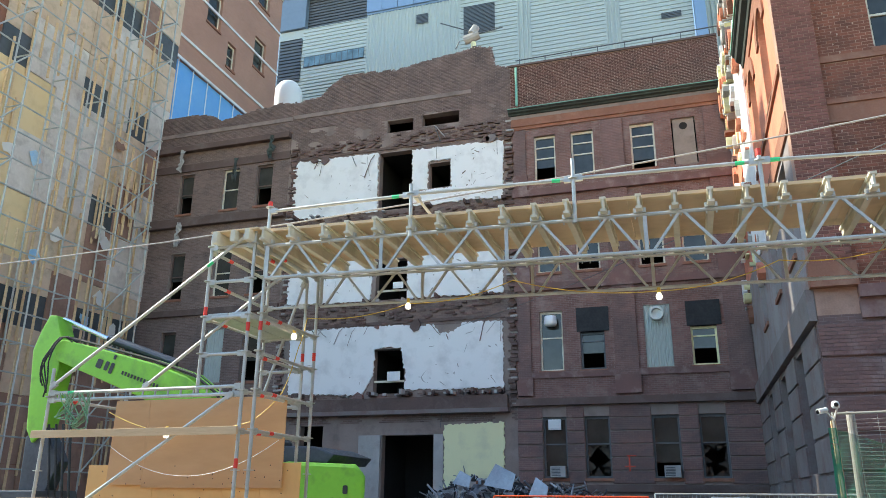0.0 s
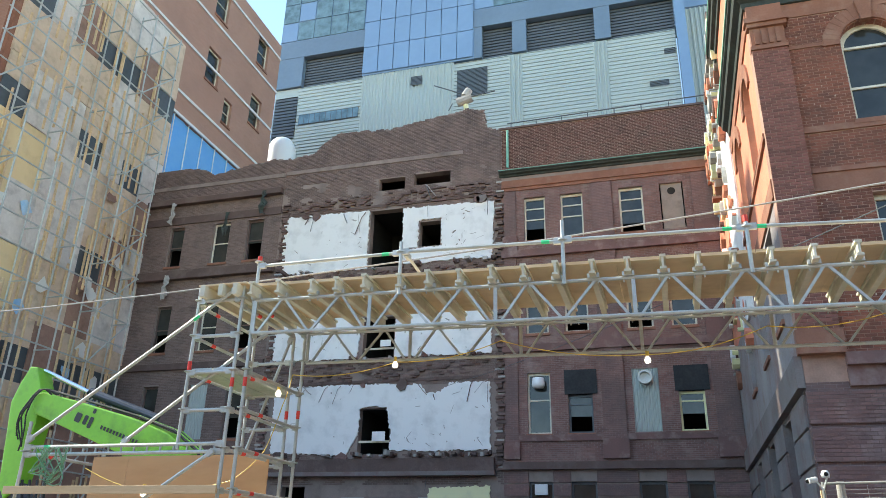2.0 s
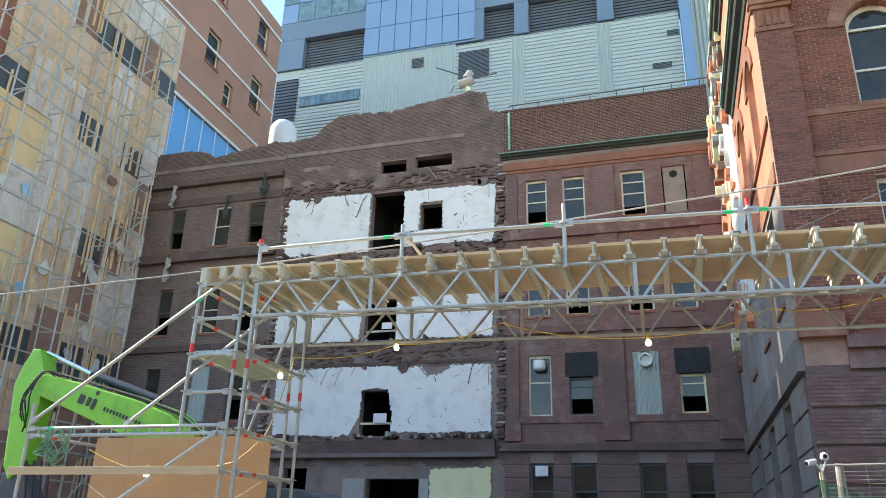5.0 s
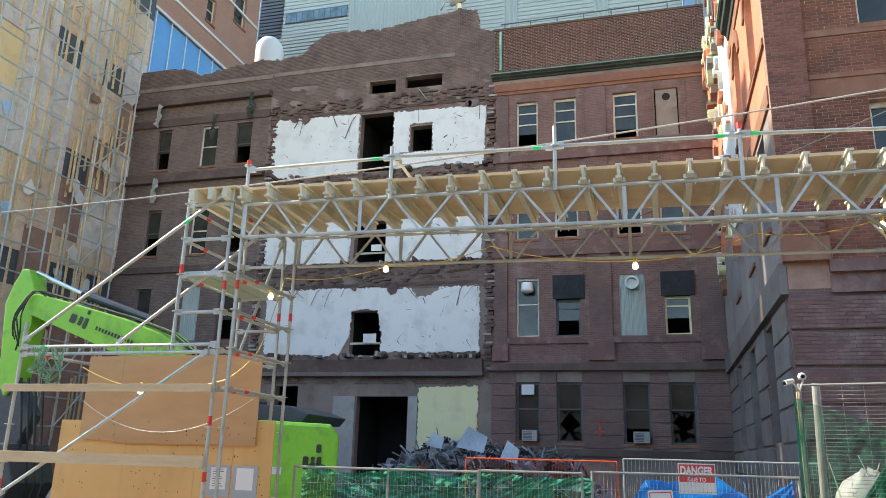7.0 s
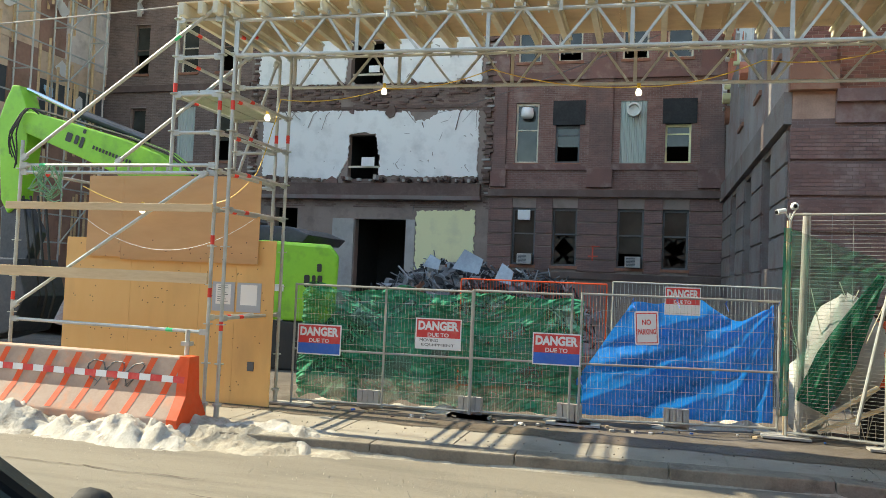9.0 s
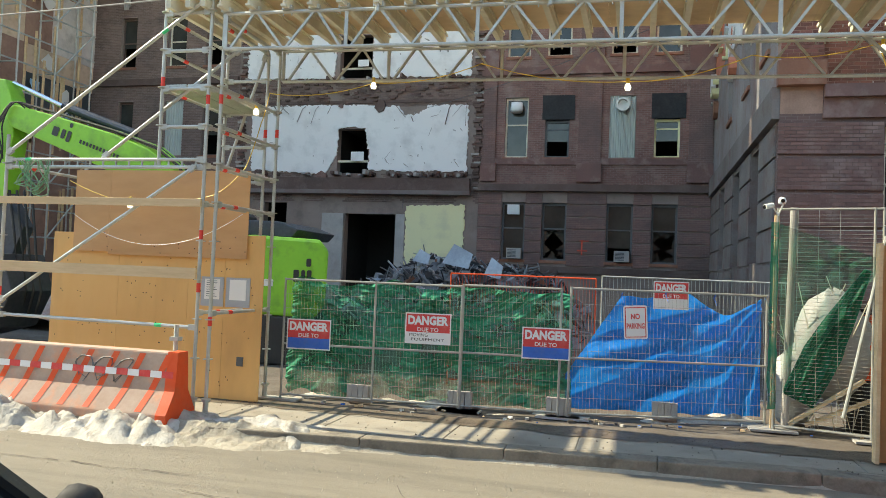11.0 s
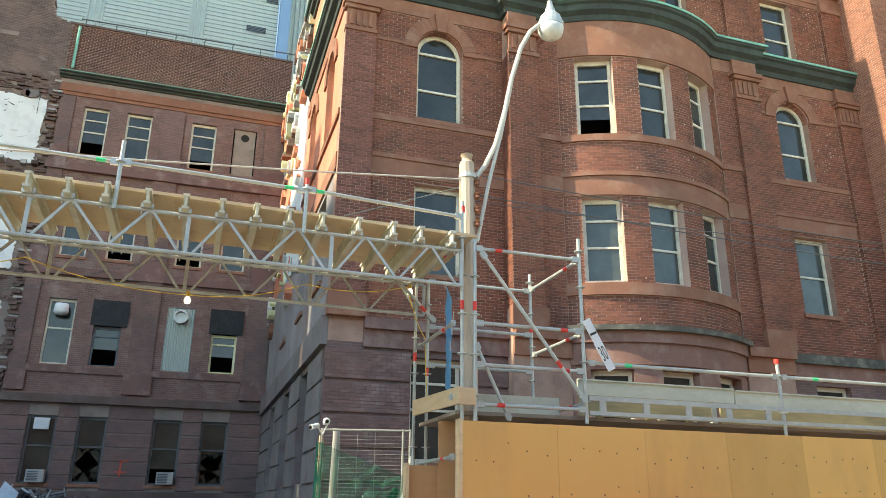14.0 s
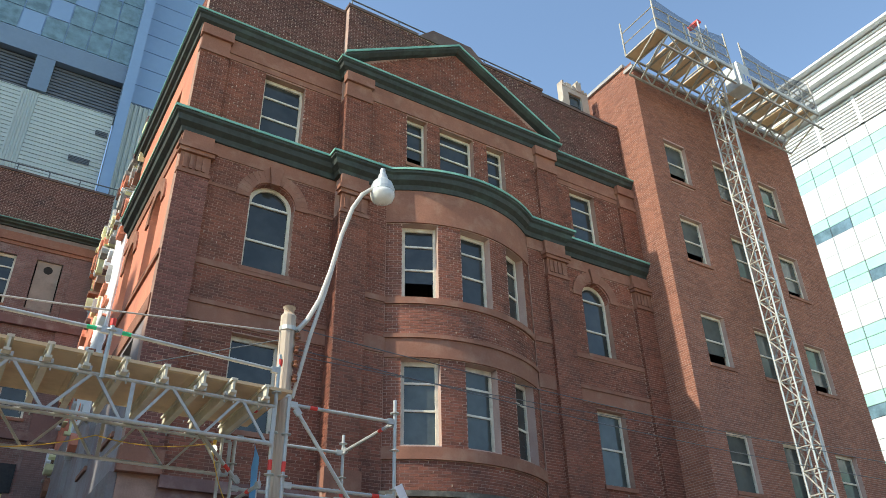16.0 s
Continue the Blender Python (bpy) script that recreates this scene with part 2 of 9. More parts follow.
M_GLASS = glass_dark("dim_window_glass", (0.05, 0.055, 0.05))
M_GLASS_GREEN = glass_dark("milky_window_glass", (0.085, 0.1, 0.09), 0.12)
# Near-black that puts the shade of rooms and holes into the colour.
M_BLACK = surface("shade_and_lens_black", (0.012, 0.012, 0.011), (0.02, 0.018, 0.016), 1, 8, 0.9, 0, 0)
M_PLASTER = surface("white_plaster", (0.75, 0.75, 0.74), (0.62, 0.62, 0.61), 0.5, 9, 0.88, 0, 0.3, (0.36, 0.36, 0.35), 0.55)
M_CREAM_WALL = surface("cream_wall", (0.42, 0.38, 0.32), (0.3, 0.25, 0.2), 0.8, 14, 0.9, 0, 0.4, (0.26, 0.2, 0.16), 0.5)
M_YELLOW_PLASTER = surface("yellow_plaster", (0.72, 0.70, 0.42), (0.62, 0.6, 0.36), 0.6, 12, 0.85, 0, 0.2, (0.35, 0.34, 0.25), 0.4)
M_CONCRETE = surface("grey_concrete", (0.36, 0.35, 0.33), (0.26, 0.25, 0.24), 0.8, 25, 0.9, 0, 0.3, (0.14, 0.13, 0.12), 0.4)
M_ASPHALT = surface("salted_asphalt", (0.22, 0.195, 0.155), (0.155, 0.138, 0.112), 0.5, 70, 0.88, 0, 0.8, (0.085, 0.075, 0.063), 0.6, (0.3, 1.8, 1))
M_PAVE = surface("salted_pavement", (0.285, 0.255, 0.21), (0.2, 0.18, 0.15), 0.8, 60, 0.88, 0, 0.5, (0.12, 0.1, 0.08), 0.7)
M_KERB = surface("dirty_kerb", (0.23, 0.2, 0.16), (0.12, 0.105, 0.085), 1.6, 40, 0.9, 0, 0.6, (0.055, 0.047, 0.04), 0.85)
M_DIRT = surface("site_dirt", (0.11, 0.09, 0.075), (0.065, 0.055, 0.047), 0.8, 20, 0.95, 0, 0.6, (0.25, 0.23, 0.21), 0.3)
M_SNOW = surface("dirty_snow", (0.46, 0.44, 0.4), (0.3, 0.275, 0.235), 3.2, 34, 0.85, 0, 1.0, (0.16, 0.13, 0.1), 0.85)
M_SLUSH = surface("grey_slush", (0.37, 0.335, 0.275), (0.22, 0.195, 0.155), 2.6, 45, 0.8, 0, 1.0, (0.13, 0.108, 0.085), 0.75)
M_BASE = surface("sooty_base", (0.2, 0.175, 0.165), (0.12, 0.1, 0.094), 0.5, 20, 0.9, 0, 0.35, (0.13, 0.062, 0.054), 0.85)
# Grey that puts the shade on the lower side wall into its colour.
M_SHADED_RENDER = surface("shaded_render_grey", (0.27, 0.25, 0.245), (0.16, 0.13, 0.125), 0.4, 16, 0.9, 0, 0.3, (0.17, 0.075, 0.06), 0.8)
M_MORTAR = surface("red_mortar", (0.4, 0.25, 0.19), (0.2, 0.12, 0.09), 0.8, 30, 0.95, 0, 0.2, (0.13, 0.08, 0.068), 0.6)
M_MORTAR_PALE = surface("pale_mortar", (0.42, 0.3, 0.25), (0.28, 0.185, 0.155), 1.0, 30, 0.95, 0, 0.2)
M_PIECE = surface("brick_face", (0.205, 0.068, 0.039), (0.115, 0.04, 0.025), 0.6, 30, 0.85, 0, 0.3, (0.055, 0.03, 0.024), 0.7, 1.0, 0.27)
M_PIECE_DARK = surface("dark_brick_face", (0.115, 0.05, 0.038), (0.065, 0.032, 0.026), 0.7, 30, 0.9, 0, 0.25, (0.045, 0.032, 0.03), 0.6, 1.0, 0.3)
M_PIECE_ORANGE = surface("orange_brick_face", (0.255, 0.106, 0.068), (0.19, 0.08, 0.052), 0.6, 30, 0.88, 0, 0.25, (0.14, 0.07, 0.055), 0.45, 1.0, 0.2)
M_OFFICE = surface("office_panel", (0.52, 0.54, 0.53), (0.46, 0.48, 0.475), 0.2, 4, 0.45, 0, 0.02)
M_STEEL = surface("galvanised_steel", (0.45, 0.46, 0.43), (0.33, 0.34, 0.32), 3.0, 40, 0.4, 0.35, 0.08, (0.56, 0.56, 0.52), 0.5)
M_RED = surface("red_tag", (0.75, 0.06, 0.04), (0.6, 0.04, 0.03), 5, 30, 0.5, 0, 0)
M_GREEN_TAG = surface("green_tag", (0.05, 0.6, 0.25), (0.04, 0.5, 0.2), 5, 30, 0.5, 0, 0)
M_WOOD = surface("new_timber", (0.62, 0.46, 0.28), (0.5, 0.35, 0.2), 1.0, 9, 0.75, 0, 0.15, (0.34, 0.22, 0.12), 0.35, (1, 1, 6), 0.12)
M_DECK = surface("deck_plywood", (0.6, 0.46, 0.3), (0.48, 0.36, 0.23), 0.7, 6, 0.8, 0, 0.15, (0.22, 0.14, 0.085), 0.45, 1.0, 0.2)
M_WOOD_GREY = surface("weathered_beam", (0.58, 0.54, 0.43), (0.42, 0.39, 0.3), 1.0, 9, 0.8, 0, 0.2, (0.2, 0.16, 0.11), 0.4, 1.0, 0.15)
M_SIDING = surface("pale_metal_siding", (0.34, 0.385, 0.365), (0.3, 0.34, 0.325), 0.15, 3, 0.5, 0.1, 0.03)
M_CLAD = surface("pale_blue_cladding", (0.17, 0.26, 0.38), (0.145, 0.225, 0.34), 0.1, 2, 0.4, 0.15, 0.02)
M_COLUMN = surface("grey_blue_column", (0.13, 0.185, 0.25), (0.1, 0.145, 0.2), 0.15, 3, 0.5, 0.1, 0.02)
M_LOUVRE = surface("dark_louvre", (0.09, 0.10, 0.11), (0.06, 0.07, 0.075), 0.4, 5, 0.5, 0.2, 0.03)
M_GLASS_TOWER = glass_dark("blue_tower_glass", (0.18, 0.30, 0.36), 0.04, 0.01)
M_WHITE_METAL = surface("white_panel", (0.78, 0.80, 0.80), (0.70, 0.73, 0.73), 0.2, 4, 0.45, 0.0, 0.02)
M_TARP_BLUE_FAR = surface("blue_sheeting", (0.18, 0.46, 0.82), (0.1, 0.34, 0.72), 0.5, 5, 0.45, 0, 0.3)
M_PIECE_REAR = surface("rear_brick_face", (0.195, 0.103, 0.088), (0.12, 0.07, 0.063), 0.55, 30, 0.9, 0, 0.3, (0.32, 0.26, 0.24), 0.55, 1.0, 0.15)
M_PIECE_SOOT = surface("sooty_brick_face", (0.185, 0.128, 0.112), (0.115, 0.082, 0.073), 0.5, 30, 0.92, 0, 0.3, (0.06, 0.05, 0.046), 0.65, 1.0, 0.16)
M_MORTAR_GRIMY = surface("grimy_mortar", (0.26, 0.205, 0.18), (0.16, 0.125, 0.11), 0.6, 25, 0.95, 0, 0.3, (0.07, 0.056, 0.052), 0.6)
M_BOARD_OLD = surface("old_grey_board", (0.27, 0.22, 0.185), (0.2, 0.165, 0.14), 0.8, 12, 0.85, 0, 0.15, (0.09, 0.07, 0.06), 0.5)

# ---- ground ----
rng = random.Random(7)


def n2(x, y, s=1.0, seed=0.0):
    return noise.noise(Vector((x * s, y * s, seed)))


g = Shape()
g.grid([[(x, y, -0.012 + (0.02 * n2(x, y, 1.7) + 0.012 * n2(x, y, 6) if -8 < x < 6 and y < 13 else 0.0)) for x in [-400, -120, -40, -20] + [-8 + 0.2 * i for i in range(71)] + [20, 60, 400]] for y in [9.92 + 0.2 * j for j in range(15)] + [16, 22, 30, 60, 150, 600]])
solo("ground", g, M_DIRT, "dark churned construction site dirt", "ground", kind="structure")
KERB_LINE = [(-120, 8.0), (-5.6, 8.0), (-4.0, 8.2), (-2.0, 8.42), (0.0, 8.55), (1.5, 8.7), (2.9, 8.75), (3.0, 8.5), (120, 8.5)]


def kerb_y(x):
    """The front of the kerb, slanted and stepped to fit the camera's view."""
    for (a, b), (c, e) in zip(KERB_LINE, KERB_LINE[1:]):
        if x <= c:
            return b + (e - b) * (x - a) / (c - a)
    return 8.5


g = Shape()
ROAD_X = [-120, -60, -30, -20] + [-12 + 0.5 * i for i in range(37)] + [10, 20, 40, 120]
g.grid([[(x, y if y < 7.5 else kerb_y(x) + 0.02, -0.15 + 0.012 * n2(x, y, 0.12)) for x in ROAD_X] for y in (-60, -20, -10, -5, -2, 0, 1, 2, 3, 4, 5, 6, 7, 7.4, 7.85)])
solo("road", g, M_ASPHALT, "worn grey asphalt road with salt stains", "road", kind="structure")
walk_way = thing("pavement", (0, 8, 0), "pale concrete pavement slabs with salt and dirt", "pavement", kind="structure")
g = Shape()
for a, b in zip(ROAD_X, ROAD_X[1:]):
    lo = -0.004 if b <= -11.3 or a >= 8.5 else -0.012
    g.prism([(a, kerb_y(a) + 0.2), (b, kerb_y(b) + 0.2), (b, 9.94), (a, 9.94)], lambda u, w: (u, w, -0.4), lambda u, w: (u, w, lo))
part("bed", g, M_PAVE, walk_way)
for i in range(13):
    s = Shape()
    x = -11.3 + 1.523 * i
    top = rng.uniform(-0.003, 0.003)
    a, b = x + 0.008, x + 1.515
    s.prism([(a, kerb_y(a) + 0.305), (b, kerb_y(b) + 0.305), (b, 9.75), (a, 9.75)], lambda u, w: (u, w, -0.05), lambda u, w: (u, w, top))
    part("slab", s, M_PAVE, walk_way, bevel=0.006)
# grit, dirt and a wet gutter line
gd = random.Random(15)
s = Shape()
for k in range(900):
    x, y = gd.uniform(-9, 5), gd.choice([gd.uniform(8.7, 9.9), gd.gauss(9.85, 0.08), gd.gauss(9.75, 0.1)])
    r = gd.uniform(0.004, 0.016)
    a = gd.uniform(0, 3)
    c = [(x + r * math.cos(a + q * 2.09), y + r * math.sin(a + q * 2.09), 0.0) for q in range(3)]
    s.add(c + [(x, y, r * 1.1)], [(0, 1, 3), (1, 2, 3), (2, 0, 3)])
solo("grit", s, M_DIRT, "loose grit and crumbs on the pavement", "grit", kind="stuff")
s = Shape()
for k in range(380):
    x, y = gd.uniform(-9, 5), gd.choice([gd.gauss(7.3, 0.25), gd.uniform(5.6, 7.7)])
    r = gd.uniform(0.003, 0.009)
    a = gd.uniform(0, 3)
    c = [(x + r * math.cos(a + q * 2.09), y + r * math.sin(a + q * 2.09), -0.152) for q in range(3)]
    s.add(c + [(x, y, r * 1.3 - 0.14)], [(0, 1, 3), (1, 2, 3), (2, 0, 3)])
solo("road_grit", s, M_SLUSH, "loose grit scattered over the road", "grit", kind="stuff")
rows = []
for j in range(6):
    rows.append([(-11 + 0.12 * i, 9.56 + 0.1 * j + (0.16 * n2(i, 3, 0.21, 4) + 0.07 * n2(i, 1, 0.6, 2) if j == 0 else 0), 0.006 + 0.002 * n2(i, j, 0.5)) for i in range(160)])
s = Shape()
s.grid(rows)
solo("wet_dirt", s, surface("wet_brown_dirt", (0.13, 0.1, 0.075), (0.075, 0.06, 0.047), 1.4, 30, 0.55, 0, 0.6, (0.2, 0.16, 0.12), 0.5), "strip of wet brown dirt at the fence foot", "dirt", kind="stuff")
kerb = thing("kerb", (0, 7.9, -0.15), "worn concrete kerb along the road", "kerb", kind="structure")
for i in range(12):
    s = Shape()
    x = -11.3 + 1.65 * i
    a, b = x + 0.004, x + 1.646
    top = 0.002 + rng.uniform(-0.003, 0.003)
    s.prism([(a, kerb_y(a)), (b, kerb_y(b)), (b, kerb_y(b) + 0.3), (a, kerb_y(a) + 0.3)], lambda u, w: (u, w, -0.35), lambda u, w: (u, w, top))
    part("kerb_stone", s, M_KERB, kerb, bevel=0.018)
s = Shape()
s.box(-120, 8.0, -0.35, -11.31, 8.3, 0).box(8.51, 8.5, -0.35, 120, 8.8, 0)
part("kerb_run", s, M_KERB, kerb)


# ---- windows ----
def window(parent, place, u0, u1, z0, z1, d=0.22, rails=(0.5,), border=0.075, glass=None, frame_mat=None, arch=False, open_by=0.0, sill=True, blind=0.0, label=""):
    """A sash window in the opening: a frame with its rails, a pane for each light, a stone sill."""
    frame_mat, glass = frame_mat or M_FRAME, glass or M_GLASS
    f = Shape()

    def bar(a, b, c, e, d0=0.0, d1=0.09):
        vs = [place(u, z, dd) for dd in (d + d0, d + d1) for u, z in ((a, c), (b, c), (b, e), (a, e))]
        f.add(vs, [(0, 1, 2, 3), (7, 6, 5, 4), (0, 4, 5, 1), (1, 5, 6, 2), (2, 6, 7, 3), (3, 7, 4, 0)])

    um, r = (u0 + u1) / 2, (u1 - u0) / 2
    bar(u0, u0 + border, z0, z1)
    bar(u1 - border, u1, z0, z1)
    bar(u0 + border, u1 - border, z0, z0 + border)
    if arch:
        n = 14
        ring = [(um - rr * math.cos(math.pi * i / n), z1 + rr * math.sin(math.pi * i / n)) for rr in (r, r - border * 1.3) for i in range(n + 1)]
        for i in range(n):
            q = [ring[i], ring[i + 1], ring[n + 2 + i], ring[n + 1 + i]]
            vs = [place(u, z, dd) for dd in (d, d + 0.09) for u, z in q]
            f.add(vs, [(0, 1, 2, 3), (7, 6, 5, 4), (0, 4, 5, 1), (2, 6, 7, 3)])
        bar(u0 + border, u1 - border, z1 - 0.03, z1 + 0.03)
    else:
        bar(u0 + border, u1 - border, z1 - border * 1.4, z1)
    levels = [z0 + border] + [z0 + (z1 - z0) * k for k in rails] + [z1 - (0.03 if arch else border * 1.4)]
    for k in levels[1:-1]:
        bar(u0 + border, u1 - border, k - 0.028, k + 0.028, 0.01)
    w = part("window", f, frame_mat, parent, label)
    for i in range(len(levels) - 1):
        a, b = levels[i] + (0.028 if i else 0), levels[i + 1] - (0.028 if i < len(levels) - 2 else 0)
        if i == 0 and open_by:
            a += open_by
            if a > b - 0.05:
                continue
        p = Shape()
        p.add([place(u, z, d + 0.05) for u, z in ((u0 + border, a), (u1 - border, a), (u1 - border, b), (u0 + border, b))], [(0, 1, 2, 3)])
        p.add([place(u, z, d + 0.056) for u, z in ((u0 + border, a), (u1 - border, a), (u1 - border, b), (u0 + border, b))], [(3, 2, 1, 0)])
        part("pane", p, glass, w)
    if arch:
        p = Shape()
        ring = [(um - (r - border) * math.cos(math.pi * i / 14), z1 + 0.03 + (r - border) * math.sin(math.pi * i / 14)) for i in range(15)]
        p.add([place(u, z, d + 0.05) for u, z in ring], [tuple(range(15))])
        part("pane", p, glass, w)
    if sill:
        q = Shape()
        vs = [place(u, z, dd) for dd in (-0.06, d) for u, z in ((u0 - 0.06, z0 - 0.12), (u1 + 0.06, z0 - 0.12), (u1 + 0.06, z0 - 0.004), (u0 - 0.06, z0 - 0.004))]
        q.add(vs, [(0, 1, 2, 3), (7, 6, 5, 4), (0, 4, 5, 1), (1, 5, 6, 2), (2, 6, 7, 3), (3, 7, 4, 0)])
        part("sill", q, M_STONE, w)
    return w


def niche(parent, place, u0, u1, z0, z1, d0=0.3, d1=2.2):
    """Room behind an opening, its shade painted near-black: back, sides, floor and ceiling."""
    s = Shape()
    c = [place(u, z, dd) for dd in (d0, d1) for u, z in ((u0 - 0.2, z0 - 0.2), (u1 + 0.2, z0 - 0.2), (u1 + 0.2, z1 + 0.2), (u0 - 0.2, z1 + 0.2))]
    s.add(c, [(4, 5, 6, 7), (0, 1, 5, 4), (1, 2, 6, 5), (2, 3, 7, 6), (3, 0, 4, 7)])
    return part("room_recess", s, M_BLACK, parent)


def spandrel(parent, place, u0, u1, z0, z1, mat, depth=0.3, d=0.0):
    """Fills a square-headed opening above its springing line so that a half-round arch stays open."""
    s, n = Shape(), 14
    um, r = (u0 + u1) / 2, (u1 - u0) / 2
    arc = [(um - r * math.cos(math.pi * i / n), z0 + r * math.sin(math.pi * i / n)) for i in range(n + 1)]
    for i in range(n):
        (a, b), (c, e) = arc[i], arc[i + 1]
        vs = [place(u, z, dd) for dd in (d, depth) for u, z in ((a, b), (c, e), (c, z1), (a, z1))]
        s.add(vs, [(0, 1, 2, 3), (7, 6, 5, 4), (0, 4, 5, 1)])
    return part("arch_filling", s, mat, parent)


def block(place, u0, u1, z0, z1, d0, d1, s=None):
    s = s or Shape()
    vs = [place(u, z, dd) for dd in (d0, d1) for u, z in ((u0, z0), (u1, z0), (u1, z1), (u0, z1))]
    return s.add(vs, [(0, 1, 2, 3), (7, 6, 5, 4), (0, 4, 5, 1), (1, 5, 6, 2), (2, 6, 7, 3), (3, 7, 4, 0)])


# ---- brick building on the street ----
FX0, FX1, FY = 2.65, 19.1, 16.5
CX, CY = 10.95, 16.15
CX0, CX1 = 6.95, 14.95
BOW_R, BOW_C = 4.28, 19.66
BOW_H = math.asin(2.52 / BOW_R)


def p_front(u, z, d):
    return (u, FY + d, z)


def p_mid(u, z, d):
    return (u, CY + d, z)


def p_bow(u, z, d):
    a = u / BOW_R
    return (CX + (BOW_R - d) * math.sin(a), BOW_C - (BOW_R - d) * math.cos(a), z)


def p_side(u, z, d):
    return (FX0 + d, u, z)


front = thing("brick_building", (FX0, FY, 0), "four storey red brick and sandstone hospital building with bow front", "building")
LW, RW = (4.57, 5.80), (15.95, 17.12)
wing_holes = {0: [], 1: []}
for k, (a, b) in enumerate((LW, RW)):
    wing_holes[k] = [(a, b, 2.9, 5.2), (a, b, 7.2, 9.5), (a, b, 11.3, 13.95), (a, b, 15.55, 17.7)]
mid_holes = [(9.08, 9.80, 16.0, 17.85), (10.28, 11.58, 16.15, 17.85), (12.12, 12.83, 16.15, 17.85)]
for k, (a, b) in enumerate(((FX0, CX0), (CX1, FX1))):
    s = Shape()
    s.wall(p_front, a, b, 5.45, 18.6, wing_holes[k], 0.35)
    part("wall", s, M_MORTAR, front, "red brick wall")
    s = Shape()
    s.wall(p_front, a, b, -0.3, 5.45, wing_holes[k], 0.35)
    part("base_wall", s, M_BRICK_PAINT, front, "maroon painted rusticated brick")
s = Shape()
s.wall(p_mid, CX0, CX1, 15.0, 18.6, mid_holes, 0.35)
bx0, bx1 = CX - 2.52, CX + 2.52
s.wall(p_mid, CX0, bx0, -0.3, 15.0, [], 0.35)
s.wall(p_mid, bx1, CX1, -0.3, 15.0, [], 0.35)
part("wall", s, M_MORTAR, front, "red brick wall")
# parapet
s = Shape()
s.box(FX0, FY + 0.02, 18.6, CX0, FY + 0.4, 21.55).box(CX1, FY + 0.02, 18.6, FX1 - 0.05, FY + 0.4, 21.75)
s.box(CX0, CY + 0.1, 18.6, CX1, CY + 0.6, 21.68)
s.box(FX0, FY + 0.4, 18.6, FX0 + 0.35, 24.0, 20.6)
part("parapet", s, M_MORTAR_PALE, front, "dark weathered brick parapet")
s = Shape()
s.box(FX0 - 0.05, FY - 0.03, 21.55, CX0 - 0.02, FY + 0.45, 21.66).box(CX1 + 0.02, FY - 0.03, 21.75, FX1 - 0.05, FY + 0.45, 21.86)
s.box(CX0 - 0.04, CY + 0.05, 21.68, CX - 1.4, CY + 0.65, 21.79).box(CX + 1.4, CY + 0.05, 21.68, CX1 + 0.04, CY + 0.65, 21.79)
s.prism([(CX - 1.4, 21.68), (CX + 1.4, 21.68), (CX + 0.8, 22.25), (CX - 0.8, 22.25)], lambda u, z: (u, CY + 0.05, z), lambda u, z: (u, CY + 0.65, z))
part("coping", s, M_STONE_DARK, front)
# roof slab
s = Shape()
s.box(FX0 + 0.35, FY + 0.4, 18.9, FX1, 31.0, 19.1)
part("roof", s, M_STONE_DARK, front)
# bow
BW = [(-29.8, -16.2), (-6.8, 6.8), (16.2, 29.8)]
bow_holes = []
for a, b in BW:
    for z0, z1 in ((2.9, 5.1), (7.25, 9.5), (11.25, 13.6)):
        bow_holes.append((radians(a) * BOW_R, radians(b) * BOW_R, z0, z1))
cuts = [(-BOW_H + 2 * BOW_H * i / 26) * BOW_R for i in range(27)]


def bow_wall(z0, z1, d=0.0, depth=0.35, holes=()):
    s = Shape()
    hs = list(holes)
    for i in range(26):
        a, b = cuts[i], cuts[i + 1]
        s.wall(lambda u, z, dd: p_bow(u, z, dd + d), a, b, z0, z1, [h for h in hs if h[0] < b and h[1] > a], depth)
    return s


part("bow_wall", bow_wall(5.2, 14.9, 0, 0.35, bow_holes), M_MORTAR_PALE, front, "curved red brick bow front")
part("bow_base", bow_wall(-0.3, 5.2, 0, 0.35, bow_holes), M_STONE_BASE, front, "weathered red stone base of the bow")
for z0, z1, out in ((13.62, 14.9, 0.05), (11.05, 11.24, 0.07), (9.52, 10.05, 0.05), (10.05, 10.16, 0.1), (6.9, 7.2, 0.07), (5.99, 6.12, 0.26), (5.72, 5.99, 0.14), (5.2, 5.72, 0.06)):
    part("stone_band", bow_wall(z0, z1, -out, out + 0.02), M_LEDGE if z0 == 5.99 else M_STONE if z0 > 6 else M_STONE_BASE, front)
s = Shape()
s.add([p_bow(c, 15.0, 0.0) for c in cuts], [tuple(range(27))])
part("bow_roof", s, M_PATINA, front)
for a, b in BW:
    for r, (z0, z1) in enumerate(((2.9, 5.1), (7.25, 9.5), (11.25, 13.6))):
        u0, u1 = radians(a) * BOW_R, radians(b) * BOW_R
        opened = 0.5 if (r == 2 and a < -20) else 0.0
        window(front, p_bow, u0, u1, z0, z1, 0.24, (0.42, 0.74), 0.085, M_GLASS_GREEN if (r == 1 and a < 0) else M_GLASS, open_by=opened, sill=False)
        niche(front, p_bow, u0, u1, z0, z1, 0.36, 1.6)
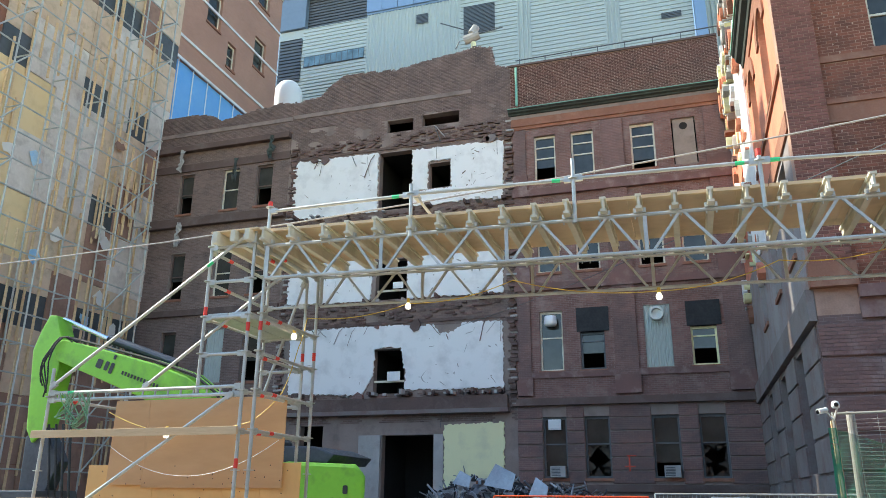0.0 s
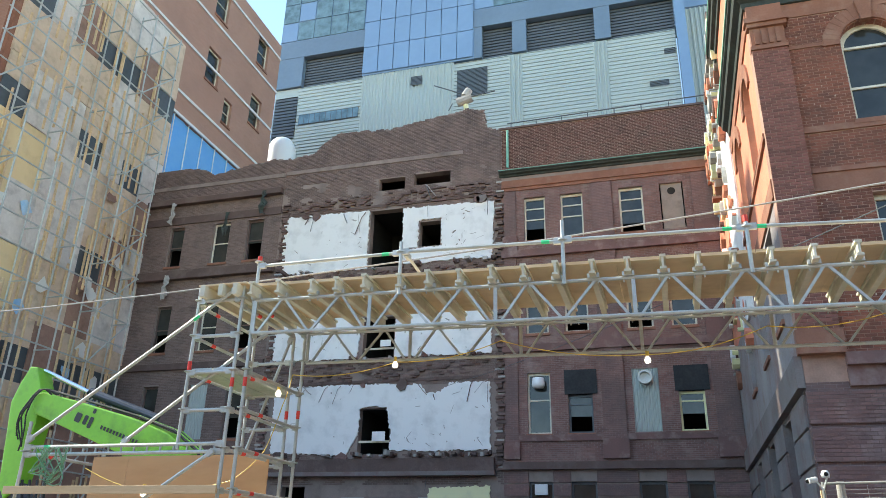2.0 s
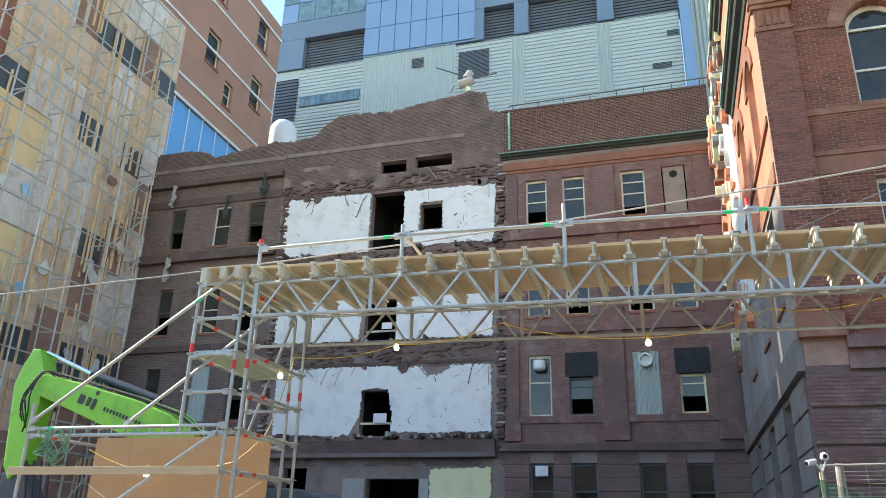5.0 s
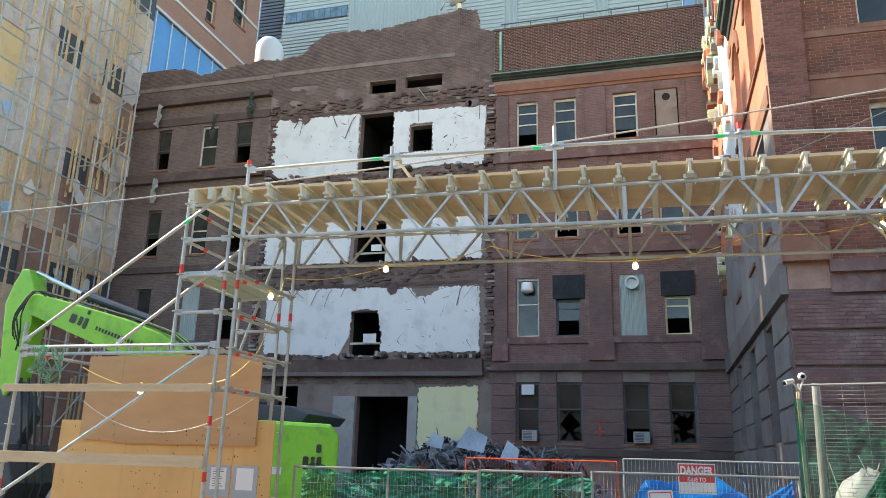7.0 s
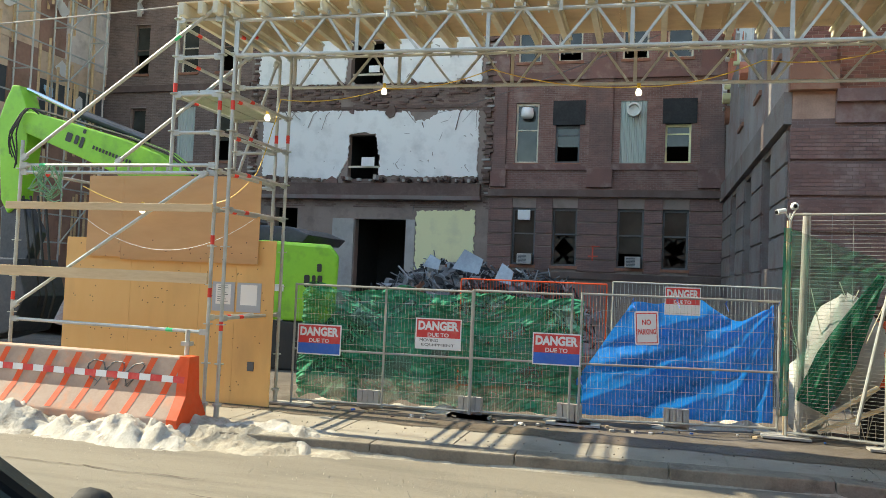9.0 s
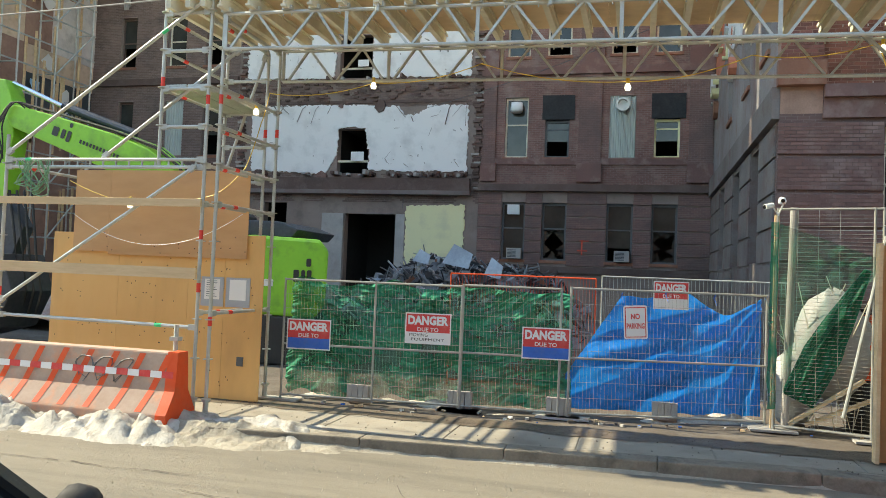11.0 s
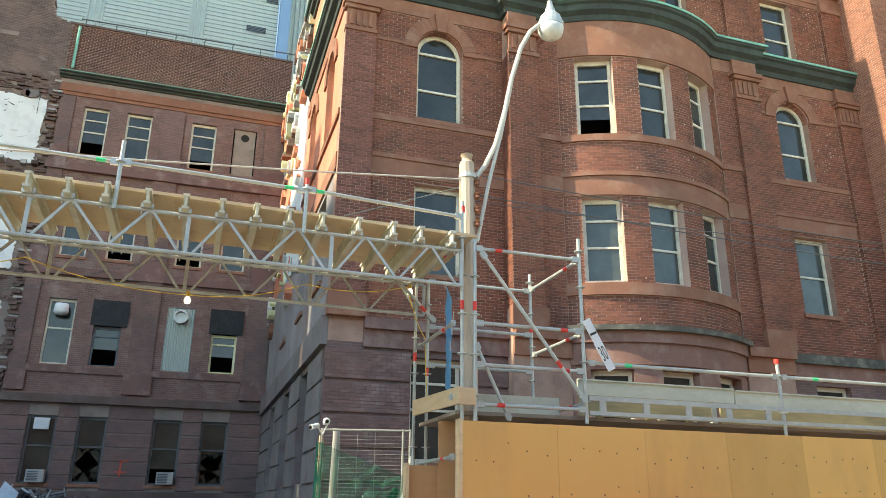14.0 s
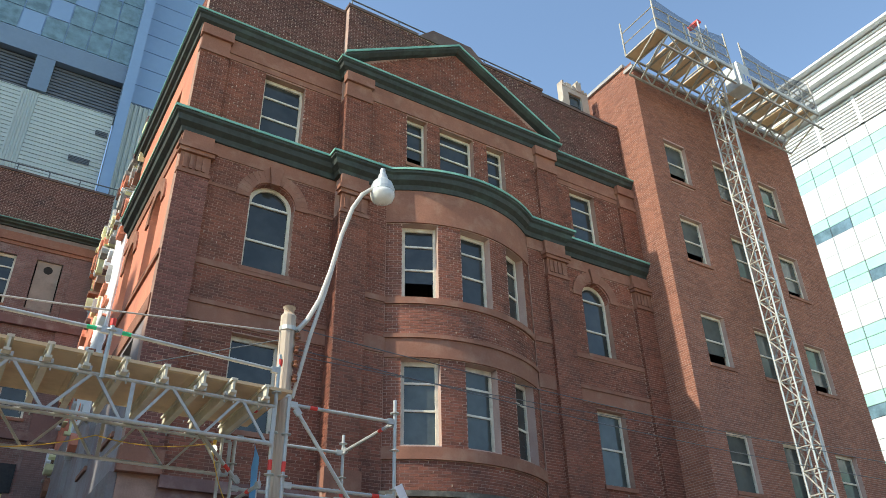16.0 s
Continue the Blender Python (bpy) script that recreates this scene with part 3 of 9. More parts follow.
for k, (a, b) in enumerate((LW, RW)):
    window(front, p_front, a, b, 15.55, 17.7, 0.2, (0.36, 0.7), sill=True)
    window(front, p_front, a, b, 11.3, 13.34, 0.2, (0.46,), 0.085, arch=True)
    spandrel(front, p_front, a, b, 13.34, 13.95, M_BRICK, 0.35)
    window(front, p_front, a, b, 7.2, 9.5, 0.2, (0.5,), 0.08, M_GLASS_GREEN if k else M_GLASS)
    window(front, p_front, a, b, 2.9, 5.2, 0.2, (0.5, 0.76), 0.08)
    for z0, z1 in ((2.9, 5.2), (7.2, 9.5), (11.3, 13.95), (15.55, 17.7)):
        niche(front, p_front, a, b, z0, z1, 0.36, 1.6)
    # hood mould of the round-headed window with its keystone
    um, n = (a + b) / 2, 18
    for i in range(n):
        t0, t1 = math.pi * i / n, math.pi * (i + 1) / n - 0.005
        s = Shape()
        q = [(um - rr * math.cos(t), 13.34 + rr * math.sin(t)) for rr, t in ((0.64, t0), (1.0, t0), (1.0, t1), (0.64, t1))]
        vs = [p_front(u, z, dd) for dd in (-0.05, 0.1) for u, z in q]
        s.add(vs, [(0, 1, 2, 3), (7, 6, 5, 4), (0, 4, 5, 1), (1, 5, 6, 2), (2, 6, 7, 3), (3, 7, 4, 0)])
        part("arch_stone", s, M_STONE, front)
    s = Shape()
    s.prism([(um - 0.11, 13.9), (um + 0.11, 13.9), (um + 0.19, 14.45), (um - 0.19, 14.45)], lambda u, z: p_front(u, z, -0.12), lambda u, z: p_front(u, z, 0.05))
    part("keystone", s, M_STONE, front, bevel=0.015)
for a, b, z0, z1 in mid_holes:
    window(front, p_mid, a, b, z0, z1, 0.2, (0.42, 0.74), 0.07, open_by=0.35 if a < 10 else 0)
    niche(front, p_mid, a, b, z0, z1, 0.36, 1.6)
# flat bands of the wings
for a, b in ((FX0 + 0.8, CX0), (CX1, FX1)):
    for z0, z1, out in ((14.3, 14.75, 0.03), (13.38, 13.47, 0.03), (11.08, 11.24, 0.05), (9.62, 10.05, 0.04), (10.05, 10.16, 0.08), (5.75, 6.0, 0.2), (5.35, 5.75, 0.08), (17.75, 18.5, 0.03), (17.95, 18.05, 0.06)):
        s = Shape()
        for c, e in ((a, b),):
            holes = [h for h in (LW, RW) if c < h[0] < e]
            if z0 == 13.38:
                for h in holes:
                    block(p_front, c, h[0] - 0.34, z0, z1, -out, 0.01, s)
                    block(p_front, h[1] + 0.34, e, z0, z1, -out, 0.01, s)
            else:
                block(p_front, c, e, z0, z1, -out, 0.01, s)
        part("stone_band", s, M_STONE if z0 > 6 else M_MAROON if a < CX0 else M_LEDGE if z0 == 5.75 else M_STONE_BASE, front)
for a, b in ((CX0, bx0), (bx1, CX1)):
    for z0, z1, out in ((14.3, 14.75, 0.03), (11.08, 11.24, 0.05), (9.62, 10.05, 0.04), (5.75, 6.0, 0.2), (5.35, 5.75, 0.08)):
        part("stone_band", block(p_mid, a, b, z0, z1, -out, 0.01), M_STONE, front)
part("stone_band", block(p_mid, CX0, CX1, 17.9, 18.55, -0.04, 0.01), M_STONE, front)


def pilaster(place, a, b, z0, z1, out=0.14):
    part("pilaster", block(place, a, b, z0, 13.42, -out, 0.02), M_MORTAR, front)
    cap = part("capital", block(place, a + 0.02, b - 0.02, 13.52, 14.05, -out, 0.02), M_STONE, front, "fluted sandstone capital")
    n = 4
    w = (b - a - 0.16) / n
    for i in range(n):
        part("flute", block(place, a + 0.08 + i * w + 0.02, a + 0.08 + (i + 1) * w - 0.05, 13.58, 14.0, -out - 0.035, 0.0), M_STONE, cap)
    for da, z0_, z1_, dd in ((0.02, 13.42, 13.52, 0.05), (0.05, 14.05, 14.16, 0.08), (0.1, 14.16, 14.3, 0.13), (0.0, 14.3, 14.72, 0.0)):
        part("moulding", block(place, a - da, b + da, z0_, z1_, -out - dd, 0.02), M_STONE, cap)
    part("pilaster", block(place, a, b, 15.4, 17.6, -out, 0.02), M_MORTAR, front)
    cap = part("capital", block(place, a, b, 17.75, 18.2, -out, 0.02), M_STONE, front)
    part("moulding", block(place, a - 0.03, b + 0.03, 17.6, 17.75, -out - 0.05, 0.02), M_STONE, cap)
    part("moulding", block(place, a - 0.05, b + 0.05, 18.2, 18.55, -out - 0.08, 0.02), M_STONE, cap)
    s = Shape()
    block(place, a - 0.05, b + 0.05, z0 - 0.5, z0, -out - 0.06, 0.02, s)
    part("pilaster_base", s, M_STONE, front)


pilaster(p_front, FX0 - 0.02, FX0 + 0.78, 6.5, 13.4)
pilaster(p_mid, CX0 - 0.02, CX0 + 0.82, 6.5, 13.4)
pilaster(p_mid, CX1 - 0.82, CX1 + 0.02, 6.5, 13.4)
pilaster(p_front, 18.3, FX1 - 0.02, 6.5, 13.4)

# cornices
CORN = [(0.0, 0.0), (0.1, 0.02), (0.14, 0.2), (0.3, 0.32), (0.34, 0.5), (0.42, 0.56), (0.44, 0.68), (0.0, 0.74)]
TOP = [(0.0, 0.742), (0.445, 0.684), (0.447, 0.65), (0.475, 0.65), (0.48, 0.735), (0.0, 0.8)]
low_path = [((FX0, 22.6), (-1, 0)), ((FX0, FY), (-1, -1)), ((CX0, FY), (-1, -1)), ((CX0, CY), (-1, -1)), ((bx0 - 0.12, CY), (-0.2, -1))]
low_path += [((p_bow(c, 0, 0)[0], p_bow(c, 0, 0)[1]), (math.sin(c / BOW_R), -math.cos(c / BOW_R))) for c in cuts[1:-1]]
low_path += [((bx1 + 0.12, CY), (0.2, -1)), ((CX1, CY), (1, -1)), ((CX1, FY), (1, -1)), ((FX1, FY), (0, -1))]
up_path = [((FX0, 24.0), (-1, 0)), ((FX0, FY), (-1, -1)), ((CX0, FY), (-1, -1)), ((CX0, CY), (-1, -1)), ((CX1, CY), (1, -1)), ((CX1, FY), (1, -1)), ((FX1, FY), (0, -1))]
for path, z, k in ((low_path, 14.7, 0.82), (up_path, 18.5, 0.68)):
    s, t = Shape(), Shape()
    s.sweep([(a * k, b * k) for a, b in CORN], [((p[0], p[1], z), o) for p, o in path])
    t.sweep([(a * k, b * k) for a, b in TOP], [((p[0], p[1], z + 0.002), o) for p, o in path])
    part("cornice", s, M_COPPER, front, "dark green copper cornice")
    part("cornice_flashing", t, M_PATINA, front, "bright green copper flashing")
# pediment
s = Shape()
s.prism([(CX0 + 0.2, 19.1), (CX1 - 0.2, 19.1), (CX, 21.45)], lambda u, z: p_mid(u, z, -0.06), lambda u, z: p_mid(u, z, 0.1))
part("pediment", s, M_MORTAR, front)
for sx in (-1, 1):
    s, t = Shape(), Shape()
    e, top = CX + sx * 4.2, (CX, 21.62)
    for prof, dst in (([(0.0, 0.0), (0.2, 0.05), (0.32, 0.15), (0.34, 0.26), (0.0, 0.28)], s), ([(0.0, 0.282), (0.345, 0.262), (0.347, 0.22), (0.37, 0.22), (0.375, 0.3), (0.0, 0.32)], t)):
        vs = [(x, CY - a, z - 0.3 + b) for x, z in ((e, 19.2), top) for a, b in prof]
        n = len(prof)
        dst.add(vs, [tuple(range(n)), tuple(range(2 * n - 1, n - 1, -1))] + [(i, n + i, n + (i + 1) % n, (i + 1) % n) for i in range(n)])
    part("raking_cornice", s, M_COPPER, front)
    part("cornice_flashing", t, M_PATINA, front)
# roof rail
for run in ([(7.1, 16.52, 22.36), (14.74, 16.52, 22.3), (14.35, 16.52, 22.0)], [(15.3, 16.85, 22.34), (18.75, 16.85, 22.26), (18.75, 16.85, 21.6)]):
    s = Shape()
    s.tube(run[:2], 0.028, 6).tube(run[1:], 0.025, 6)
    (ra, ry, rz), (rb, _, rz2) = run[:2]
    for i in range(5):
        x = ra + 0.05 + (rb - ra - 0.45) * i / 4
        s.tube([(x, ry, 21.6), (x, ry, rz + (rz2 - rz) * i / 4)], 0.022, 6)
    part("roof_rail", s, M_LOUVRE, front)

# side wall
# openings: y from, y to, z from, z to
side_holes = [(18.9, 20.3, 2.5, 5.2), (22.4, 24.0, 2.5, 5.2), (26.2, 27.8, 2.5, 5.2), (17.9, 19.1, 7.2, 9.5), (21.1, 22.3, 7.2, 9.5), (25.0, 26.2, 7.2, 9.5),
              (17.9, 19.1, 11.3, 13.95), (21.0, 22.2, 11.3, 13.95), (18.2, 19.3, 15.55, 17.6), (21.0, 22.0, 15.55, 17.6), (25.0, 26.1, 11.3, 13.5)]
s = Shape()
s.wall(p_side, FY + 0.35, 23.6, 9.7, 18.6, side_holes, 0.35)
part("side_wall", s, M_STUCCO, front, "sunlit orange red rendered side wall")
# Below the sunlit render the shade is painted as grey.
s = Shape()
s.wall(p_side, FY + 0.35, 31.0, 5.45, 9.7, side_holes, 0.35)
part("side_wall", s, M_SHADED_RENDER, front, "lower side wall in grey that stands for shade")
s = Shape()
s.wall(p_side, 23.6, 31.0, 9.7, 15.2, side_holes, 0.35)
part("side_wall", s, M_STUCCO, front)
s = Shape()
ring = [(23.0, 9.0), (26.2, 9.6), (26.6, 12.0), (26.2, 14.2), (25.6, 16.9), (24.2, 17.6), (23.3, 15.6)]
rp = random.Random(4)
pts = []
for i, (a, b) in enumerate(ring):
    c, e = ring[(i + 1) % len(ring)]
    pts += [(a + (c - a) * k / 9 + rp.uniform(-0.1, 0.1), b + (e - b) * k / 9 + rp.uniform(-0.1, 0.1)) for k in range(9)]
s.prism(pts, lambda u, z: p_side(u, z, -0.06), lambda u, z: p_side(u, z, 0.2))
part("plaster_strip", s, M_PLASTER, front, "bare white plaster strip of a removed cross wall")
s = Shape()
s.wall(p_side, FY + 0.35, 31.0, -0.3, 5.45, side_holes, 0.35)
part("base_wall", s, M_BASE, front, "grey stained rusticated base wall")
for h in side_holes:
    arch = abs(h[3] - 13.95) < 0.01
    niche(front, p_side, h[0], h[1], h[2], h[3], 0.36, 1.4)
    if arch:
        window(front, p_side, h[0], h[1], h[2], 13.34, 0.2, (0.46,), 0.085, arch=True)
        spandrel(front, p_side, h[0], h[1], 13.34, 13.95, M_STUCCO, 0.35)
        um, n = (h[0] + h[1]) / 2, 12
        for i in range(n):
            t0, t1 = math.pi * i / n, math.pi * (i + 1) / n - 0.005
            s = Shape()
            q = [(um - rr * math.cos(t), 13.34 + rr * math.sin(t)) for rr, t in ((0.64, t0), (1.0, t0), (1.0, t1), (0.64, t1))]
            vs = [p_side(u, z, dd) for dd in (-0.05, 0.1) for u, z in q]
            s.add(vs, [(0, 1, 2, 3), (7, 6, 5, 4), (0, 4, 5, 1), (1, 5, 6, 2), (2, 6, 7, 3), (3, 7, 4, 0)])
            part("arch_stone", s, M_STONE, front)
    elif h[2] > 5:
        window(front, p_side, *h, 0.2, (0.5,), 0.08, M_GLASS)
for z0, z1, out in ((5.35, 6.0, 0.15), (9.62, 10.05, 0.05), (11.08, 11.24, 0.06), (14.3, 14.72, 0.04)):
    part("stone_band", block(p_side, FY, 23.0 if z0 > 9 else 31.0, z0, z1, -out, 0.01), M_STONE if z0 > 6 else M_BASE, front)
for i in range(7):
    part("rustication", block(p_side, FY + 0.3, 18.88, 0.3 + 0.72 * i, 0.3 + 0.72 * i + 0.66, -0.05, 0.01), M_BASE, front, bevel=0.02)
    part("rustication", block(p_side, 20.32, 22.38, 0.3 + 0.72 * i, 0.3 + 0.72 * i + 0.66, -0.05, 0.01), M_BASE, front, bevel=0.02)
    part("rustication", block(p_side, 24.02, 26.18, 0.3 + 0.72 * i, 0.3 + 0.72 * i + 0.66, -0.05, 0.01), M_BASE, front, bevel=0.02)
    part("rustication", block(p_side, 27.82, 31.0, 0.3 + 0.72 * i, 0.3 + 0.72 * i + 0.66, -0.05, 0.01), M_BASE, front, bevel=0.02)
    for a, b in ((FX0 - 0.03, LW[0]), (LW[1], CX0)):
        part("rustication", block(p_front, a, b, 0.3 + 0.72 * i, 0.3 + 0.72 * i + 0.66, -0.05, 0.01), M_BRICK_PAINT, front, bevel=0.02)
# torn end of the side wall: ragged plaster and brick
ragr = random.Random(3)
for i in range(190):
    y = ragr.choice([23.4 + ragr.random() * 1.6, 26.2 + ragr.random() * 1.2, 28.4 + ragr.random() * 2.5, 24.0 + ragr.random() * 6.9])
    top = 20.2 - (y - 23.2) * 0.2
    z = top - abs(ragr.gauss(0, 1.0)) if i % 2 else 8.5 + ragr.random() * (top - 8.5)
    s = Shape()
    w, h = ragr.uniform(0.1, 0.5), ragr.uniform(0.08, 0.55)
    n = 7
    ring = [(y + w * math.cos(2 * math.pi * j / n) * ragr.uniform(0.5, 1), z + h * math.sin(2 * math.pi * j / n) * ragr.uniform(0.5, 1)) for j in range(n)]
    dd = -ragr.uniform(0.03, 0.28)
    s.prism(ring, lambda u, zz: p_side(u, zz, dd), lambda u, zz: p_side(u, zz, 0.3))
    part("torn_masonry", s, ragr.choice([M_STUCCO, M_CONCRETE, M_CONCRETE, M_PLASTER, M_YELLOW_PLASTER, M_BRICK_DARK, M_STONE]), front)

# ---- annex ----
annex = thing("brick_annex", (19.1, 15.2, 0), "plain six storey orange brick annex with sash windows", "building")


def p_annex(u, z, d):
    return (u, 15.2 + d, z)


ann_holes = []
for z1 in (20.75, 17.2, 13.25, 9.1, 5.1):
    for c, w in ((20.08, 1.2), (22.87, 1.05), (25.72, 1.22)):
        ann_holes.append((c, c + w, z1 - 1.9, z1))
s = Shape()
s.wall(p_annex, 19.1, 28.8, -0.3, 24.0, ann_holes, 0.35)
s.box(19.1, 15.55, -0.3, 19.4, 34, 24.4).box(28.5, 15.55, -0.3, 28.8, 34, 24.0)
part("wall", s, M_MORTAR_PALE, annex, "orange brick wall")
s = Shape()
s.box(19.0, 15.1, 24.0, 28.9, 15.6, 24.15).box(19.0, 15.6, 24.4, 19.5, 34, 24.55).box(19.4, 15.6, 23.6, 28.5, 34, 23.75)
part("coping", s, M_CONCRETE, annex)
for i, h in enumerate(ann_holes):
    window(annex, p_annex, *h, 0.16, (0.5,), 0.07, M_GLASS_GREEN, open_by=(0.4, 0.0, 0.3)[i % 3] if i < 9 else 0.0)
    niche(annex, p_annex, *h, 0.36, 1.4)
# broken wall stub with its window, left standing beside the annex
s = Shape()
stub_holes = [(17.52, 18.22, 22.7, 23.75)]
s.wall(lambda u, z, d: (u, 17.4 + d, z), 17.2, 18.6, 19.1, 24.0, stub_holes, 0.3)
sb = random.Random(6)
tops = [(16.55, 22.1), (16.75, 22.65), (17.0, 22.8), (17.2, 23.3)]
s.prism([(16.5, 19.1)] + tops + [(17.2, 19.1)], lambda u, z: (u, 17.4, z), lambda u, z: (u, 17.7, z))
for k in range(16):
    x = 17.2 + k * 0.085
    s.box(x, 17.4 - sb.uniform(0, 0.05), 24.0, x + 0.084, 17.7, 24.06 + sb.uniform(0, 0.25) + (0.35 if 8 < k < 13 else 0))
stub = part("wall_stub", s, M_CREAM_WALL, annex, "broken cream wall stub with one window")
s = Shape()
s.box(17.52, 17.5, 22.7, 17.6, 17.58, 23.75).box(18.14, 17.5, 22.7, 18.22, 17.58, 23.75).box(17.6, 17.5, 23.66, 18.14, 17.58, 23.75).box(17.6, 17.5, 22.7, 18.14, 17.58, 22.78).box(17.6, 17.51, 23.2, 18.14, 17.57, 23.25)
part("window_frame", s, M_LOUVRE, stub)
s = Shape()
s.box(17.6, 17.54, 22.78, 18.14, 17.55, 23.66)
part("pane", s, M_GLASS_GREEN, stub)

# ---- half demolished rear wing ----
BY = 31.0
rear = thing("demolished_wing", (-12, BY, 0), "half demolished dark brick wing with torn white plaster walls", "building")


def p_rear(u, z, d):
    return (u, BY + d, z)


def ragged(pts, amp, step, seed):
    r = random.Random(seed)
    out = []
    for i, (a, b) in enumerate(pts):
        c, e = pts[(i + 1) % len(pts)]
        n = max(1, int(math.hypot(c - a, e - b) / step))
        for j in range(n):
            k = j / n
            out.append((a + (c - a) * k + (r.uniform(-amp, amp) if j else 0), b + (e - b) * k + (r.uniform(-amp, amp) if j else 0)))
    return out


def slab(name, pts, mat, d0, d1, parent=rear, amp=0.05, step=0.085, seed=1, label=""):
    s = Shape()
    s.prism(ragged(pts, amp, step, seed), lambda u, z: p_rear(u, z, d0), lambda u, z: p_rear(u, z, d1))
    return part(name, s, mat, parent, label)


def broken_light(a, b, z0, z1, seed):
    """Shards of a smashed pane left standing in the frame."""
    r = random.Random(seed)
    ring = [(a, z0), (b, z0), (b, z1), (a, z1)]
    for k in range(4):
        (u0, w0), (u1, w1) = ring[k], ring[(k + 1) % 4]
        c = 0.0
        while c < 0.97:
            e = min(1.0, c + r.uniform(0.18, 0.5))
            q = r.uniform(c, e)
            deep = r.uniform(0.1, 0.42)
            nu, nz = -(w1 - w0), u1 - u0
            ln = math.hypot(nu, nz)
            p = [(u0 + (u1 - u0) * f, w0 + (w1 - w0) * f) for f in (c, e, q)]
            p[2] = (p[2][0] + nu / ln * deep, p[2][1] + nz / ln * deep)
            s = Shape()
            s.prism(p, lambda u, z: p_rear(u, z, 0.19), lambda u, z: p_rear(u, z, 0.195))
            part("glass_shard", s, M_GLASS, rear)
            c = e


RWX = [(-5.58, -4.62), (-3.92, -2.93), (-1.34, -0.32), (0.40, 1.38)]
r_holes = [(a, b, z0, z1) for a, b in RWX for z0, z1 in ((2.7, 5.05), (6.9, 9.4), (11.1, 13.4), (15.4, 17.55))]
s = Shape()
s.wall(p_rear, -6.6, FX0, -0.3, 18.85, r_holes, 0.4)
part("wall", s, M_MORTAR_GRIMY, rear, "maroon painted brick wall")
s = Shape()
s.box(-6.6, BY + 0.02, 18.85, FX0, BY + 0.45, 21.3)
part("parapet", s, M_MORTAR_PALE, rear, "dark brick parapet")
s = Shape()
s.box(-6.7, BY - 0.05, 21.3, FX0, BY + 0.5, 21.4)
part("coping", s, M_STONE_DARK, rear)
for i, (a, b) in enumerate(RWX):
    for j, (z0, z1) in enumerate(((2.7, 5.05), (6.9, 9.4), (11.1, 13.4), (15.4, 17.55))):
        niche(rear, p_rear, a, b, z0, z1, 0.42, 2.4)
        if j == 3 and i == 3:
            s = Shape()
            block(p_rear, a + 0.05, b - 0.05, z0, z1, 0.1, 0.14, s)
            part("boarding", s, M_BOARD_OLD, rear, "grey plywood board with round hole")
            # Black disc painted in place of the hole's shade.
            s = Shape()
            s.lathe(((a + b) / 2, BY + 0.1, z1 - 0.35), [(0.0, -0.012), (0.17, -0.012), (0.17, 0.0)], 16, "y")
            part("vent_hole", s, M_BLACK, rear)
            continue
        if j == 1 and i == 2:
            s = Shape()
            n = 44
            row = [(a + (b - a) * k / n, 0.04 if (k // 2) % 2 else 0.075) for k in range(n + 1)]
            s.grid([[p_rear(u, z, d) for u, d in row] for z in (z0, z1)])
            part("boarding", s, M_SIDING, rear, "corrugated metal sheet")
            s = Shape()
            s.lathe(((a + b) / 2, BY - 0.25, z1 - 0.4), [(0.26, 0.3), (0.28, -0.05), (0.2, -0.05), (0.19, 0.1), (0.0, 0.12)], 18, "y")
            part("fan_duct", s, M_STEEL, rear, smooth=False)
            continue
        if j == 1 and i in (1, 3):
            s = Shape()
            block(p_rear, a - 0.12, b + 0.2, z1 - 0.95, z1 + 0.05, -0.06, -0.02, s)
            part("boarding", s, M_SHUTTER, rear, "dark metal shutter board")
            window(rear, p_rear, a, b, z0, z1 - 0.95, 0.15, (0.75,), 0.08, M_GLASS, M_YELLOW_PLASTER if i == 3 else M_LOUVRE, open_by=0.6)
            continue
        opened = {3: (0.55, 0.0, 0.4, 0.0), 2: (0.0, 0.3, 0.3, 0.0), 1: (0, 0, 0, 0), 0: (0.0, 1.2, 0.5, 1.2)}[j][i]
        window(rear, p_rear, a, b, z0, z1, 0.15, (0.5, 0.75) if j == 3 else (0.55,), 0.075, M_GLASS, M_LOUVRE if j == 0 else M_FRAME, open_by=opened)
        if j == 0 and i in (1, 3):
            broken_light(a + 0.08, b - 0.08, z0 + 0.08, z0 + 1.26, 31 + i)
# round lamp hood in the first window of the second floor, air conditioners below
s = Shape()
s.lathe((-5.1, BY - 0.1, 8.85), [(0.02, 0.35), (0.24, 0.3), (0.27, 0.0), (0.22, -0.1), (0.0, -0.12)], 16)
part("vent_cowl", s, M_WHITE_METAL, rear, smooth=True)
for x in (-5.3, -1.0):
    s = Shape()
    s.box(x, BY - 0.25, 2.72, x + 0.6, BY + 0.3, 3.15)
    part("air_conditioner", s, M_CONCRETE, rear, bevel=0.02)
    s = Shape()
    for k in range(6):
        s.box(x + 0.05, BY - 0.262, 2.78 + k * 0.055, x + 0.4, BY - 0.25, 2.81 + k * 0.055)
    part("grille", s, M_LOUVRE, rear)
s = Shape()
s.box(-5.35, BY - 0.04, 4.55, -4.85, BY + 0.1, 4.95)
for k in range(6):
    s.box(-5.3, BY - 0.06, 4.6 + k * 0.055, -4.9, BY - 0.04, 4.63 + k * 0.055)
part("vent_grille", s, M_WHITE_METAL, rear)
